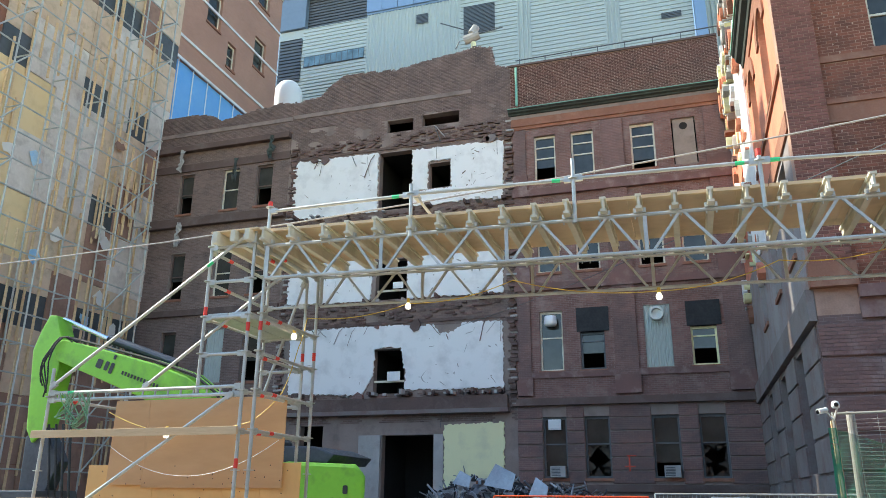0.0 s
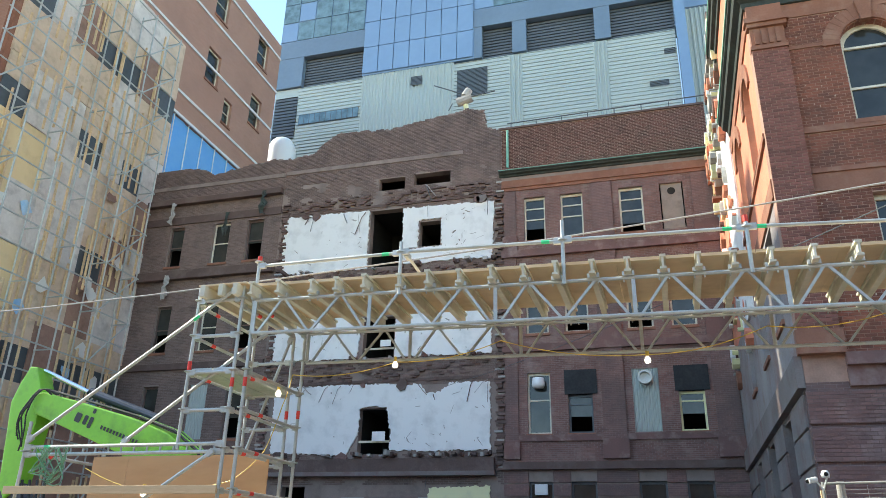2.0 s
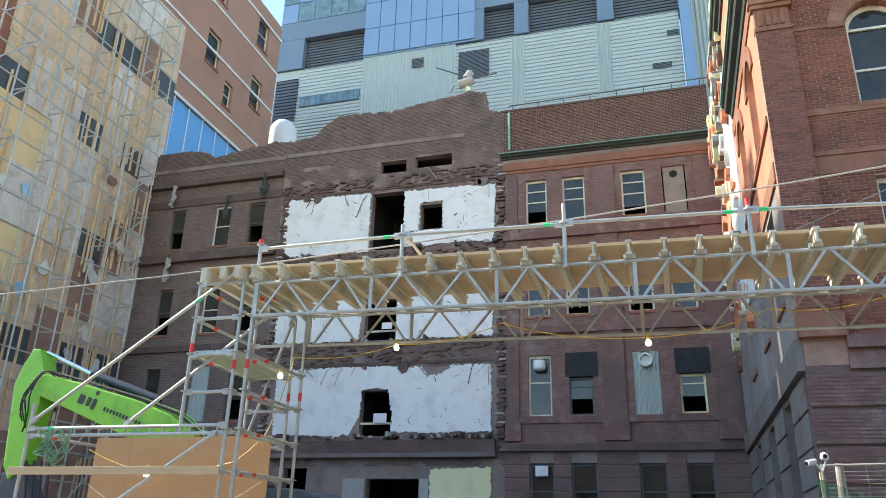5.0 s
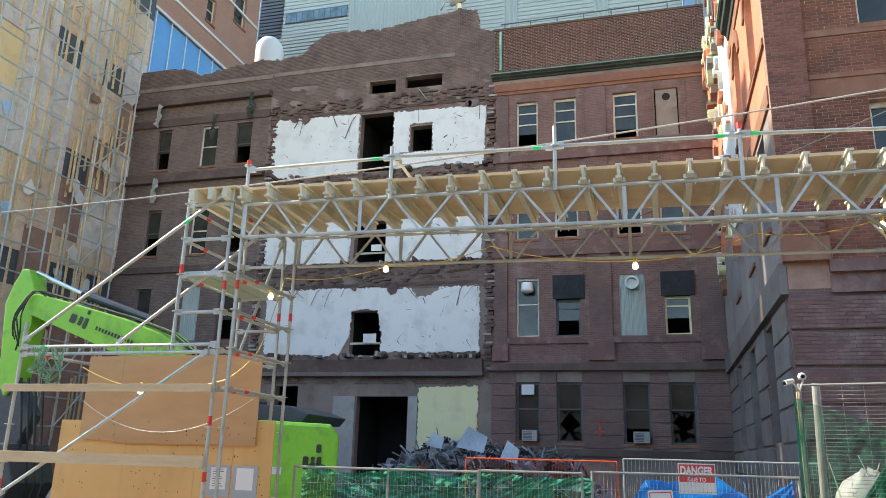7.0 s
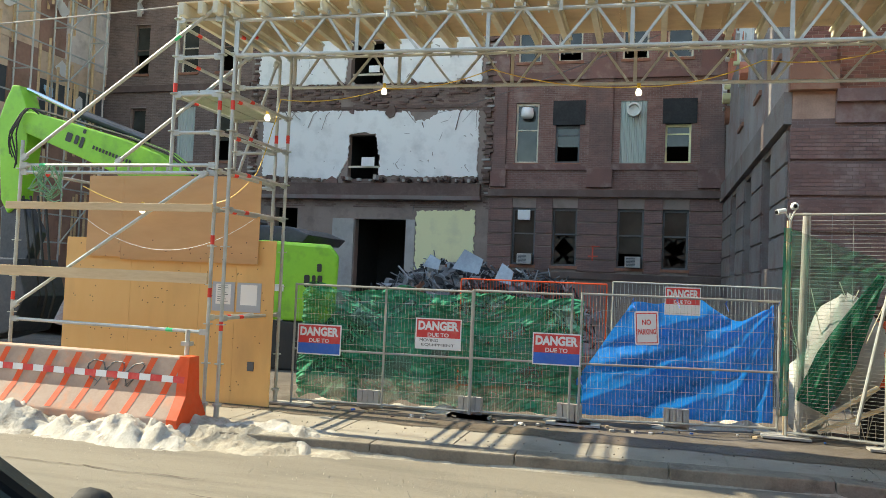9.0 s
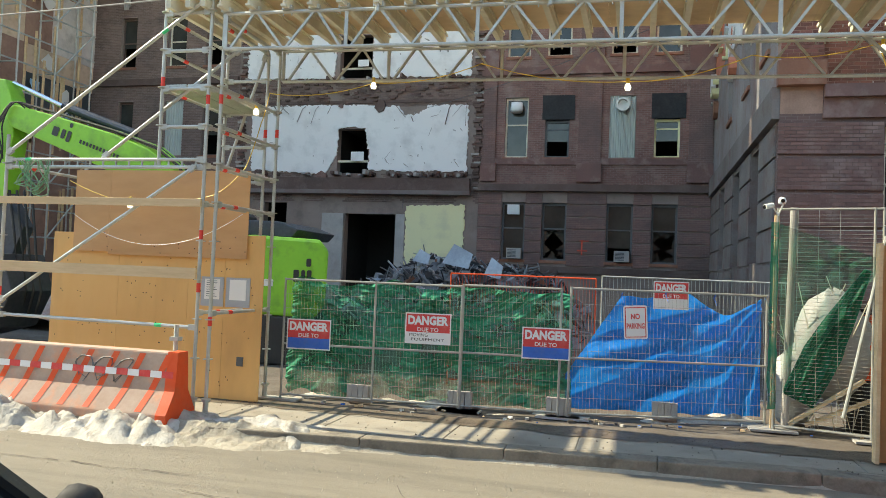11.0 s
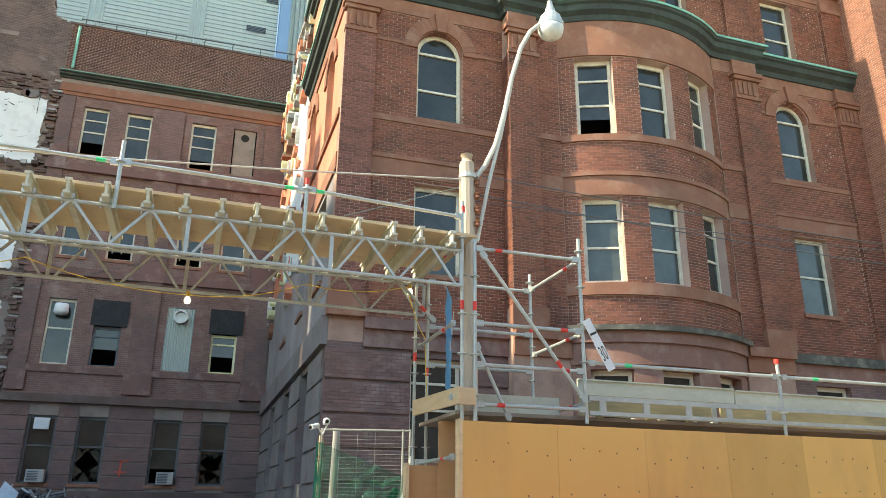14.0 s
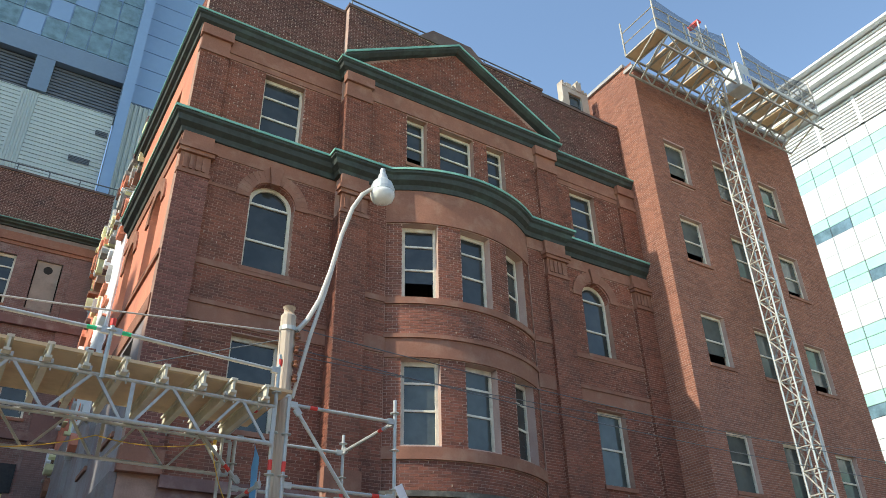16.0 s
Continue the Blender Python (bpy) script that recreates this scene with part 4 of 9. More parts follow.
for a, b in ((-6.5, -5.95), (-2.55, -1.65), (1.72, 2.62)):
    for z0, z1 in ((5.9, 10.3), (10.6, 14.6), (14.9, 17.9)):
        part("pilaster", block(p_rear, a, b, z0, z1, -0.1, 0.01), M_BRICK_PAINT, rear)
        part("pilaster_base", block(p_rear, a - 0.05, b + 0.05, z0, z0 + 0.75, -0.15, 0.0), M_MAROON, rear)
for z0, z1, out, m in ((5.5, 5.78, 0.22, M_STONE_DARK), (6.6, 6.85, 0.08, M_MAROON), (10.3, 10.6, 0.16, M_MAROON), (14.6, 14.9, 0.2, M_MAROON), (17.95, 18.5, 0.06, M_STONE), (18.1, 18.2, 0.12, M_STONE), (2.2, 2.45, 0.15, M_STONE_DARK)):
    part("stone_band", block(p_rear, -6.6, FX0 - 0.02, z0, z1, -out, 0.005), m, rear)
s = Shape()
s.sweep([(a * 0.7, b * 0.34) for a, b in CORN], [((-6.7, BY, 18.7), (0, -1)), ((FX0, BY, 18.7), (0, -1))])
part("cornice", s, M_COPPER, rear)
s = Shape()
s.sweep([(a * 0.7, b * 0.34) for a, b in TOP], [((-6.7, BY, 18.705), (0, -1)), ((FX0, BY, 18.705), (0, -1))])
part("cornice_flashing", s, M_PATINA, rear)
for i in range(6):
    for a, b in ((-6.6, RWX[0][0]), (RWX[0][1], RWX[1][0]), (RWX[1][1], RWX[2][0]), (RWX[2][1], RWX[3][0]), (RWX[3][1], FX0)):
        part("rustication", block(p_rear, a + 0.01, b - 0.01, 2.5 + i * 0.5, 2.5 + i * 0.5 + 0.45, -0.05, 0.005), M_BRICK_PAINT, rear, bevel=0.015)
M_SPRAY = surface("orange_spray", (0.6, 0.09, 0.05), (0.5, 0.07, 0.04), 3, 20, 0.7, 0, 0)
part("spray_mark", block(p_rear, -2.3, -2.24, 2.95, 3.55, -0.053, -0.05), M_SPRAY, rear)
part("spray_mark", block(p_rear, -2.45, -2.05, 3.1, 3.15, -0.053, -0.05), M_SPRAY, rear)
part("spray_mark", block(p_rear, -2.35, -2.0, 3.5, 3.54, -0.053, -0.05), M_SPRAY, rear)
# roof rail and loose sheets on the roof
s = Shape()
s.tube([(-6.5, BY + 0.9, 22.2), (FX0 + 0.5, BY + 0.9, 22.35)], 0.03, 6)
for i in range(8):
    s.tube([(-6.3 + i * 1.25, BY + 0.9, 21.0), (-6.3 + i * 1.25, BY + 0.9, 22.25)], 0.025, 6)
part("roof_rail", s, M_LOUVRE, rear)
s = Shape()
s.tube([(-6.3, BY - 0.08, 21.2), (-6.3, BY - 0.08, 19.2)], 0.06, 8)
part("downpipe", s, M_PATINA, rear)

# left part
LWX = [(-24.35, -23.5), (-21.75, -20.8), (-19.8, -18.88)]
l_holes = [(a, b, z0, z1) for a, b in LWX for z0, z1 in ((2.6, 5.0), (7.0, 9.55), (11.2, 13.6), (15.75, 17.95))]
s = Shape()
s.wall(p_rear, -27.5, -17.9, -0.3, 19.2, l_holes, 0.4)
part("wall", s, M_MORTAR_GRIMY, rear, "soot dark brick wall")
for i, h in enumerate(l_holes):
    niche(rear, p_rear, *h, 0.42, 2.0)
    if i % 4 == 1 and i // 4 == 1:
        s = Shape()
        n = 30
        row = [(h[0] + (h[1] - h[0]) * k / n, 0.04 if (k // 2) % 2 else 0.075) for k in range(n + 1)]
        s.grid([[p_rear(u, z, d) for u, d in row] for z in (h[2], h[3])])
        part("boarding", s, M_SIDING, rear)
    else:
        window(rear, p_rear, *h, 0.15, (0.5,), 0.07, M_GLASS, M_FRAME if i // 4 == 1 else M_STONE_DARK, open_by=0.9 if i // 4 != 1 else 0)
slab("parapet", [(-27.5, 19.2), (-17.9, 19.2), (-17.9, 21.2), (-18.7, 21.35), (-20.5, 21.1), (-22.2, 20.85), (-23.0, 21.3), (-24.0, 21.45), (-27.5, 21.4)], M_MORTAR_GRIMY, 0.0, 0.45, amp=0.05, step=0.12, seed=5)
for z0, z1, out in ((5.5, 5.8, 0.25), (10.3, 10.6, 0.16), (14.95, 15.4, 0.3), (19.2, 19.5, 0.3), (20.2, 20.4, 0.06), (18.1, 18.5, 0.08)):
    part("stone_band", block(p_rear, -27.5, -17.95, z0, z1, -out, 0.003), M_STONE_DARK if z0 != 20.2 else M_MORTAR_GRIMY, rear)
# torn flashing hanging from the left cornice
for k, (x, z) in enumerate(((-24.3, 19.3), (-24.0, 15.2), (-19.0, 19.4), (-21.0, 18.4))):
    s = Shape()
    s.grid([[(x + 0.05 * j + 0.3 * n2(j, i, 0.9, k), BY - 0.32 - 0.15 * n2(i, j, 1.1, k), z - 0.22 * i) for j in range(5)] for i in range(7)])
    part("torn_flashing", s, M_CONCRETE if k < 2 else M_COPPER, rear)

# middle part, where the front has been pulled down
m_holes = [(-13.05, -11.4, 14.75, 17.7), (-10.55, -9.52, 15.6, 16.85), (-13.0, -11.55, 6.2, 8.15), (-13.05, -11.55, 10.4, 12.3), (-12.5, -10.2, 0.0, 4.45),
           (-16.4, -15.3, 2.4, 4.9), (-12.75, -11.4, 18.75, 19.4), (-10.95, -9.1, 18.85, 19.45)]
s = Shape()
s.wall(p_rear, -17.9, -6.6, -0.3, 19.6, m_holes, 0.4)
part("wall", s, M_MORTAR_GRIMY, rear)
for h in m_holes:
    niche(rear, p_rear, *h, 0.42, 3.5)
MID_TOP = [(-17.9, 21.2), (-16.4, 21.35), (-15.9, 21.9), (-15.1, 22.4), (-12.3, 22.2), (-10.8, 22.45), (-8.2, 22.75), (-7.5, 22.6), (-7.35, 21.6), (-6.6, 21.3)]
LEFT_TOP = [(-27.5, 21.4), (-24.0, 21.45), (-23.0, 21.3), (-22.2, 20.85), (-20.5, 21.1), (-18.7, 21.35), (-17.9, 21.2)]
slab("parapet", [(-17.9, 19.6), (-6.6, 19.6), (-6.6, 21.3), (-7.35, 21.6), (-7.5, 22.6), (-8.2, 22.75), (-10.8, 22.45), (-12.3, 22.2), (-15.1, 22.4), (-15.9, 21.9), (-16.4, 21.35), (-17.9, 21.2)], M_MORTAR_GRIMY, 0.0, 0.5, amp=0.07, step=0.1, seed=9)
part("stone_band", block(p_rear, -17.9, -8.5, 20.25, 20.45, -0.06, 0.003), M_MORTAR_GRIMY, rear)
P = "torn white plaster wall"
slab("plaster_wall", [(-17.6, 14.75), (-13.1, 14.7), (-13.12, 17.7), (-14.9, 17.75), (-17.7, 17.8)], M_PLASTER, -0.08, -0.004, seed=11, label=P)
slab("plaster_wall", [(-11.35, 15.55), (-10.6, 15.55), (-10.6, 16.95), (-9.45, 16.95), (-9.45, 15.5), (-8.9, 14.85), (-7.05, 14.7), (-6.95, 17.55), (-9.0, 17.6), (-11.4, 17.65)], M_PLASTER, -0.08, -0.004, seed=12, label=P)
slab("plaster_wall", [(-10.7, 14.75), (-8.8, 14.8), (-9.45, 15.52), (-11.3, 15.5), (-11.3, 14.8)], M_PLASTER, -0.07, -0.004, seed=13, label=P)
slab("plaster_wall", [(-17.5, 10.45), (-13.3, 10.4), (-13.1, 13.5), (-17.6, 13.5)], M_PLASTER, -0.08, -0.004, seed=14, label=P)
slab("plaster_wall", [(-11.5, 10.4), (-7.1, 10.35), (-7.05, 13.4), (-11.5, 13.5)], M_PLASTER, -0.08, -0.004, seed=15, label=P)
slab("plaster_wall", [(-17.1, 6.3), (-15.0, 6.25), (-13.5, 6.15), (-13.0, 7.0), (-12.95, 8.15), (-12.3, 8.25), (-11.75, 8.2), (-11.5, 7.0), (-11.5, 6.35), (-9.6, 6.3), (-7.12, 6.3), (-7.15, 9.1), (-8.9, 9.15), (-9.3, 8.75), (-9.9, 8.7), (-10.2, 9.1), (-12.0, 9.2), (-16.3, 9.2), (-17.2, 9.1)], M_PLASTER, -0.08, -0.004, amp=0.05, step=0.08, seed=16, label=P)
slab("plaster_wall", [(-9.7, 2.3), (-7.2, 2.3), (-7.15, 4.9), (-9.72, 4.82)], M_YELLOW_PLASTER, -0.08, -0.004, amp=0.05, seed=17, label="torn pale yellow plaster wall")
# holes and scars in the plaster
sr = random.Random(21)
scars = []
for k in range(110):
    x0, x1, z0, z1 = sr.choice([(-17.3, -13.4, 14.9, 17.5), (-9.3, -7.3, 15.0, 17.3), (-17.2, -13.6, 10.6, 12.4), (-11.2, -7.4, 10.6, 12.6), (-16.8, -13.6, 6.5, 8.9), (-11.2, -7.4, 6.4, 8.9), (-11.2, -7.4, 6.4, 7.4)])
    x, z, w, h = sr.uniform(x0, x1), sr.uniform(z0, z1), sr.choice([sr.uniform(0.02, 0.07), sr.uniform(0.05, 0.3)]), sr.uniform(0.012, 0.045)
    s = Shape()
    t = sr.uniform(0, 3)
    ring = []
    for j in range(6):
        r, a = sr.uniform(0.4, 1), 2 * math.pi * j / 6
        e, f = w * r * math.cos(a), h * r * math.sin(a)
        ring.append((x + e * math.cos(t) - f * math.sin(t), z + e * math.sin(t) + f * math.cos(t)))
    s.prism(ring, lambda u, zz: p_rear(u, zz, -0.084), lambda u, zz: p_rear(u, zz, -0.07))
    part("plaster_scar", s, sr.choice([M_CONCRETE, M_CONCRETE, M_CONCRETE, M_STONE_DARK]), rear)
# door leaves, jambs, beams of the ground floor
for a, b in ((-13.55, -12.55), (-10.15, -9.75)):
    part("door_jamb", block(p_rear, a, b, 0.0, 4.45, -0.1, 0.3), M_CONCRETE, rear)
s = Shape()
s.box(-17.8, BY - 0.4, 5.28, -6.9, BY, 5.45)
part("floor_slab", s, M_BASE, rear, "broken concrete floor edge")
s = Shape()
s.box(-17.8, BY - 0.3, 5.45, -6.95, BY, 5.98)
part("fascia", s, M_STONE_DARK, rear, "sooty maroon stone fascia")
# bent bars and cables hanging from the torn floors
wr = random.Random(44)
for k in range(28):
    x, z = wr.uniform(-17.3, -7.2), wr.choice([9.2, 9.3, 13.5, 13.6, 6.0, 17.7, 18.8, 5.3])
    drop, swing = wr.uniform(0.3, 1.3), wr.uniform(-0.6, 0.6)
    s = Shape()
    s.tube([(x, BY - 0.05, z), (x + swing * 0.3, BY - 0.2, z - drop * 0.35 + 0.08), (x + swing * 0.7, BY - 0.16, z - drop * 0.7), (x + swing, BY - 0.12, z - drop)], wr.choice([0.01, 0.014, 0.022]), 5)
    part("bent_bar", s, wr.choice([M_STONE_DARK, M_LOUVRE, M_CONCRETE]), rear)
for k in range(16):
    x, z = wr.uniform(-17.0, -7.4), wr.choice([9.15, 13.5, 17.7, 6.05])
    w, h = wr.uniform(0.12, 0.5), wr.uniform(0.1, 0.4)
    s = Shape()
    ring = [(x + w * math.cos(a) * wr.uniform(0.5, 1), z + h * math.sin(a) * wr.uniform(0.5, 1)) for a in [2 * math.pi * q / 7 for q in range(7)]]
    s.prism(ring, lambda u, zz: p_rear(u, zz, -0.16), lambda u, zz: p_rear(u, zz, 0.0))
    part("torn_masonry", s, wr.choice([M_BRICK_DARK, M_STONE_DARK, M_BASE, M_BRICK_PAINT]), rear)
for k in range(70):
    x = sr.uniform(-17.5, -7.0)
    s = Shape()
    w, z = sr.uniform(0.05, 0.22), sr.choice([6.05, 6.1, 14.6, 10.2])
    s.box(x, BY - sr.uniform(0.1, 0.7), z, x + w, BY - 0.02, z + sr.uniform(0.05, 0.2))
    part("loose_brick", s, sr.choice([M_CONCRETE, M_BRICK_DARK, M_STONE_DARK]), rear)
# broken courses between the floors: rows of old brick with many gone
for z0, z1 in ((9.25, 10.25), (13.6, 14.6), (17.85, 18.7)):
    for mat, chance in ((M_BRICK_DARK, 0.3), (M_STONE_DARK, 0.16), (M_BRICK_PAINT, 0.12)):
        s = Shape()
        for r in range(int((z1 - z0) / 0.085)):
            x = -17.6 + (0.11 if r % 2 else 0)
            while x < -7.2:
                if sr.random() < chance * (0.6 + n2(x, z0 + r * 0.085, 0.9, 3)):
                    z = z0 + r * 0.085
                    s.box(x, BY - sr.uniform(0.01, 0.13), z, x + 0.215, BY + 0.01, z + 0.075)
                x += 0.225
        tagged(part("broken_brick_course", s, mat, rear), kind="stuff")
    part("steel_lintel", block(p_rear, -17.3, -7.2, z0 + 0.02, z0 + 0.14, -0.05, 0.01), M_STONE_DARK, rear)
part("paper_sheet", block(p_rear, -12.35, -11.75, 6.75, 7.15, -0.03, -0.02), M_PLASTER, rear)
part("paper_sheet", block(p_rear, -12.2, -11.7, 10.9, 11.2, -0.03, -0.02), M_PLASTER, rear)
for z in (6.7, 15.4, 10.8):
    part("timber_rail", block(p_rear, -13.0, -11.5, z, z + 0.09, 0.1, 0.15), M_WOOD_GREY, rear)
for x0, x1 in ((-17.9, -17.4), (-6.95, -6.45)):
    for k in range(150):
        z = 5.5 + k * 0.087
        s = Shape()
        s.box(x0 + sr.uniform(0, 0.2), BY - sr.uniform(0.02, 0.2), z, x1 - sr.uniform(0, 0.2), BY, z + 0.08)
        part("torn_brick", s, sr.choice([M_BRICK_DARK, M_BRICK_DARK, M_STONE_DARK, M_BRICK_PAINT, M_BRICK_PAINT, M_CONCRETE] if k % 3 else [M_STONE_DARK]), rear)
s = Shape()
s.box(-27.5, BY + 0.45, -0.3, FX0, BY + 12, 0.0).box(-27.5, BY + 4.0, 0, FX0, BY + 4.3, 20).box(-27.5, BY + 0.45, 19.6, FX0 - 0.2, BY + 12, 19.8)
part("roof", s, M_STONE_DARK, rear)

# ---- brown tower behind scaffolding ----
LX = -22.0
brown = thing("brown_tower", (LX, 27, 0), "brown brick tower block with pale stone bands", "building")


def p_brown(u, z, d):
    return (LX - d, u, z)


bh = [(33.0, 34.2, 29.6, 31.6), (33.0, 34.2, 25.4, 27.4), (28.5, 29.7, 29.6, 31.6), (28.5, 29.7, 25.4, 27.4), (23.8, 25.0, 29.4, 31.4), (30.5, 31.3, 23.9, 25.4)]
s = Shape()
s.wall(p_brown, 17.2, 35.6, 22.1, 32.6, bh, 0.4)
s.box(LX - 18, 35.2, 22.1, LX - 0.4, 35.6, 32.6).box(LX - 18, 17.2, -0.3, LX - 0.4, 17.6, 32.6)
s.box(LX - 18, 17.6, 32.2, LX - 0.4, 35.2, 32.5)
part("wall", s, M_BRICK_BROWN, brown)
s = Shape()
s.wall(p_brown, 17.2, 26.6, -0.3, 22.1, [], 0.4)
part("lower_wall", s, M_STONE, brown)
for h in bh:
    window(brown, p_brown, *h, 0.15, (0.5,), 0.07, M_GLASS)
    niche(brown, p_brown, *h, 0.42, 1.2)
for z in (22.1, 23.3, 26.2, 29.0, 31.5):
    part("stone_band", block(p_brown, 17.2, 35.65, z, z + 0.14, -0.06, 0.01), M_PLASTER, brown)
s = Shape()
rows = []
for i in range(9):
    rows.append([(LX - 0.12 + 0.07 * n2(i, j, 0.8, 4), 26.62 + j * 0.47, 14.0 + i * 1.01) for j in range(20)])
s.grid(rows)
part("blue_sheeting", s, M_TARP_BLUE_FAR, brown, "bright blue translucent sheeting", smooth=True)
s = Shape()
for j in range(8):
    s = Shape()
    s.tube([(LX - 0.02, 26.8 + j * 1.2, 13), (LX - 0.02, 26.8 + j * 1.2, 22.08)], 0.03, 6)
    part("sheeting_post", s, M_WHITE_METAL, brown)

# corner building at the street, added mostly unseen to shade the side wall
near = thing("corner_building", (-30, 17, 0), "plain corner building beside the scaffold, added as shade caster", "building")
s = Shape()
s.box(-60, 14.6, -0.3, -27.2, 20.0, 36.0)
part("wall", s, M_BRICK_BROWN, near)

# ---- far metal clad tower ----
far = thing("metal_clad_tower", (-12, 50, 0), "tall office tower with pale metal siding and blue glass", "building")
FYY = 50.0


def p_far(u, z, d):
    return (u, FYY + d, z)


def ribs(u0, u1, z0, z1, pitch, vertical, deep=0.06, place=p_far):
    s = Shape()
    if vertical:
        n = int((u1 - u0) / pitch)
        row = [(u0 + (u1 - u0) * (i + o) / n, d) for i in range(n) for o, d in ((0, 0), (0.25, 0), (0.4, deep), (0.85, deep))] + [(u1, 0)]
        s.grid([[place(u, z, d) for u, d in row] for z in (z0, z1)])
    else:
        n = int((z1 - z0) / pitch)
        col = [(z0 + (z1 - z0) * (i + o) / n, d) for i in range(n) for o, d in ((0, 0), (0.7, 0), (0.8, deep), (0.95, deep))] + [(z1, 0)]
        s.grid([[place(u, z, d) for u in (u0, u1)] for z, d in col])
    return s


part("siding", ribs(-22.7, -14.6, 20, 40.35, 0.3, True), M_SIDING, far)
for a, b in ((-28.6, -22.7), (-14.6, -10.0), (-8.9, -3.3), (-2.2, 2.9)):
    part("siding", ribs(a, b, 20, 40.1, 0.34, False), M_SIDING, far)
for a, b in ((-10.0, -8.9), (-3.3, -2.2), (-14.7, -14.3)):
    part("siding", ribs(a, b, 20, 40.1, 0.35, True, 0.12), M_SIDING, far)
part("siding", ribs(3.6, 11.0, 20, 43.5, 0.35, True, 0.1, lambda u, z, d: (u, 52 + d, z)), M_SIDING, far)
part("louvre_bay", ribs(-30.8, -28.7, 34.2, 39.3, 0.3, False, 0.12), M_LOUVRE, far)
part("louvre_bay", ribs(-31.0, -22.8, 30.0, 35.0, 0.3, False, 0.1, lambda u, z, d: (u, 49.9 + d, z)), M_SIDING, far)
for a, b, c, e in ((-14.3, -11.75, 36.75, 39.35), (-18.3, -17.3, 38.6, 39.45), (1.95, 2.8, 38.0, 38.45), (0.7, 2.1, 35.2, 35.7)):
    part("louvre", ribs(a, b, c, e, 0.12, False, 0.05, lambda u, z, d: (u, 49.93 + d, z)), M_LOUVRE, far)
# strip window
part("window", block(p_far, -28.35, -22.85, 36.3, 37.3, -0.06, -0.01), M_LOUVRE, far)
for i in range(11):
    part("pane", block(p_far, -28.3 + i * 0.5, -27.86 + i * 0.5, 36.36, 37.24, -0.09, -0.07), M_GLASS_TOWER, far)
# plant floor with dark bays, columns clad in blue
part("plant_wall", block(p_far, -31, 3.2, 40.36, 44.6, 1.2, 1.4), M_LOUVRE, far)
for a, b in ((-28.5, -22.8), (-12.25, -9.7), (-8.55, -3.1), (-1.85, 2.95)):
    part("louvre_bay", ribs(a, b, 40.5, 43.4, 0.28, False, 0.2, lambda u, z, d: (u, 50.5 + d, z)), M_LOUVRE, far)
for a, b in ((-31, -28.5), (-22.75, -12.9), (-12.9, -12.25), (-9.7, -8.55), (-3.1, -1.85), (2.95, 3.2)):
    part("column", block(p_far, a, b, 40.36, 43.45, -0.02, 1.0), M_COLUMN if b - a < 3 else M_CLAD, far)
part("spandrel", block(p_far, -31, 3.2, 43.45, 45.2, -0.05, 1.0), M_COLUMN, far)
for i in range(7):
    x0 = -22.75 + i * 1.4
    for j in range(5):
        z0 = 40.5 + j * 2.7
        part("panel", block(p_far, x0 + 0.03, x0 + 1.37, z0 + 0.03, z0 + 2.67, -0.14, -0.08), M_CLAD, far)
part("column", block(p_far, 3.0, 3.75, 20, 62, -0.5, 0.5), M_CLAD, far, "bright blue glazed corner strip")
for side, (a, b) in enumerate(((-31.0, -22.85), (-12.85, 3.0))):
    n = int((b - a) / 1.5)
    for i in range(n):
        for j in range(8):
            x0, z0 = a + (b - a) * i / n, 45.3 + j * 2.1
            part("pane", block(p_far, x0 + 0.04, x0 + (b - a) / n - 0.04, z0 + 0.05, z0 + 2.05, -0.05, 0.0), M_GLASS_TOWER if (i * 7 + j * 3) % 5 else M_CLAD, far)
part("core", block(p_far, -31, 3.2, 45.2, 62, 0.02, 12), M_CLAD, far)
part("core", block(p_far, -31, 2.9, 0, 40.3, 0.2, 12), M_SIDING, far)
for j in range(10):
    part("panel", block(lambda u, z, d: (u, 52 + d, z), 3.8, 11.0, 43.6 + j * 1.9, 45.44 + j * 1.9, -0.02, 0.3), M_CLAD, far)
s = Shape()
s.lathe((-28.6, 48.3, 0.0), [(1.15, 18.0), (1.15, 32.7), (1.1, 33.1), (0.95, 33.5), (0.7, 33.85), (0.4, 34.03), (0.0, 34.1)], 20)
part("vent_flue", s, M_WHITE_METAL, far, "white domed vent stack", smooth=True)

# ---- white office block beyond the annex ----
off = thing("white_office_block", (46, 20, 0), "white office block with green glass bands and louvres", "building")


def p_off(u, z, d):
    return (46 + d, u, z)


part("wall", block(p_off, -10, 60, 0, 41.6, 0.05, 14), M_LOUVRE, off)
M_GLASS_PALE = surface("pale_green_glass", (0.34, 0.56, 0.48), (0.26, 0.46, 0.4), 0.3, 4, 0.12, 0, 0.02)
for i in range(30):
    y0 = 0.5 + i * 1.5
    part("panel", block(p_off, y0 + 0.02, y0 + 1.48, 34.03, 35.05, -0.04, 0.04), M_OFFICE, off)
    for j in range(7):
        zt = 34.0 - 4.1 * j
        view = M_GLASS_TOWER if ((i + 1) // 3 + j) % 3 == 0 else M_GLASS_PALE
        part("pane", block(p_off, y0 + 0.03, y0 + 1.47, zt - 0.74, zt, -0.02, 0.04), M_GLASS_PALE, off)
        part("pane", block(p_off, y0 + 0.03, y0 + 1.47, zt - 1.52, zt - 0.78, -0.02, 0.04), view, off)
        part("panel", block(p_off, y0 + 0.02, y0 + 1.48, zt - 2.78, zt - 1.56, -0.04, 0.04), M_OFFICE, off)
        part("panel", block(p_off, y0 + 0.02, y0 + 1.48, zt - 4.07, zt - 2.81, -0.04, 0.04), M_OFFICE, off)
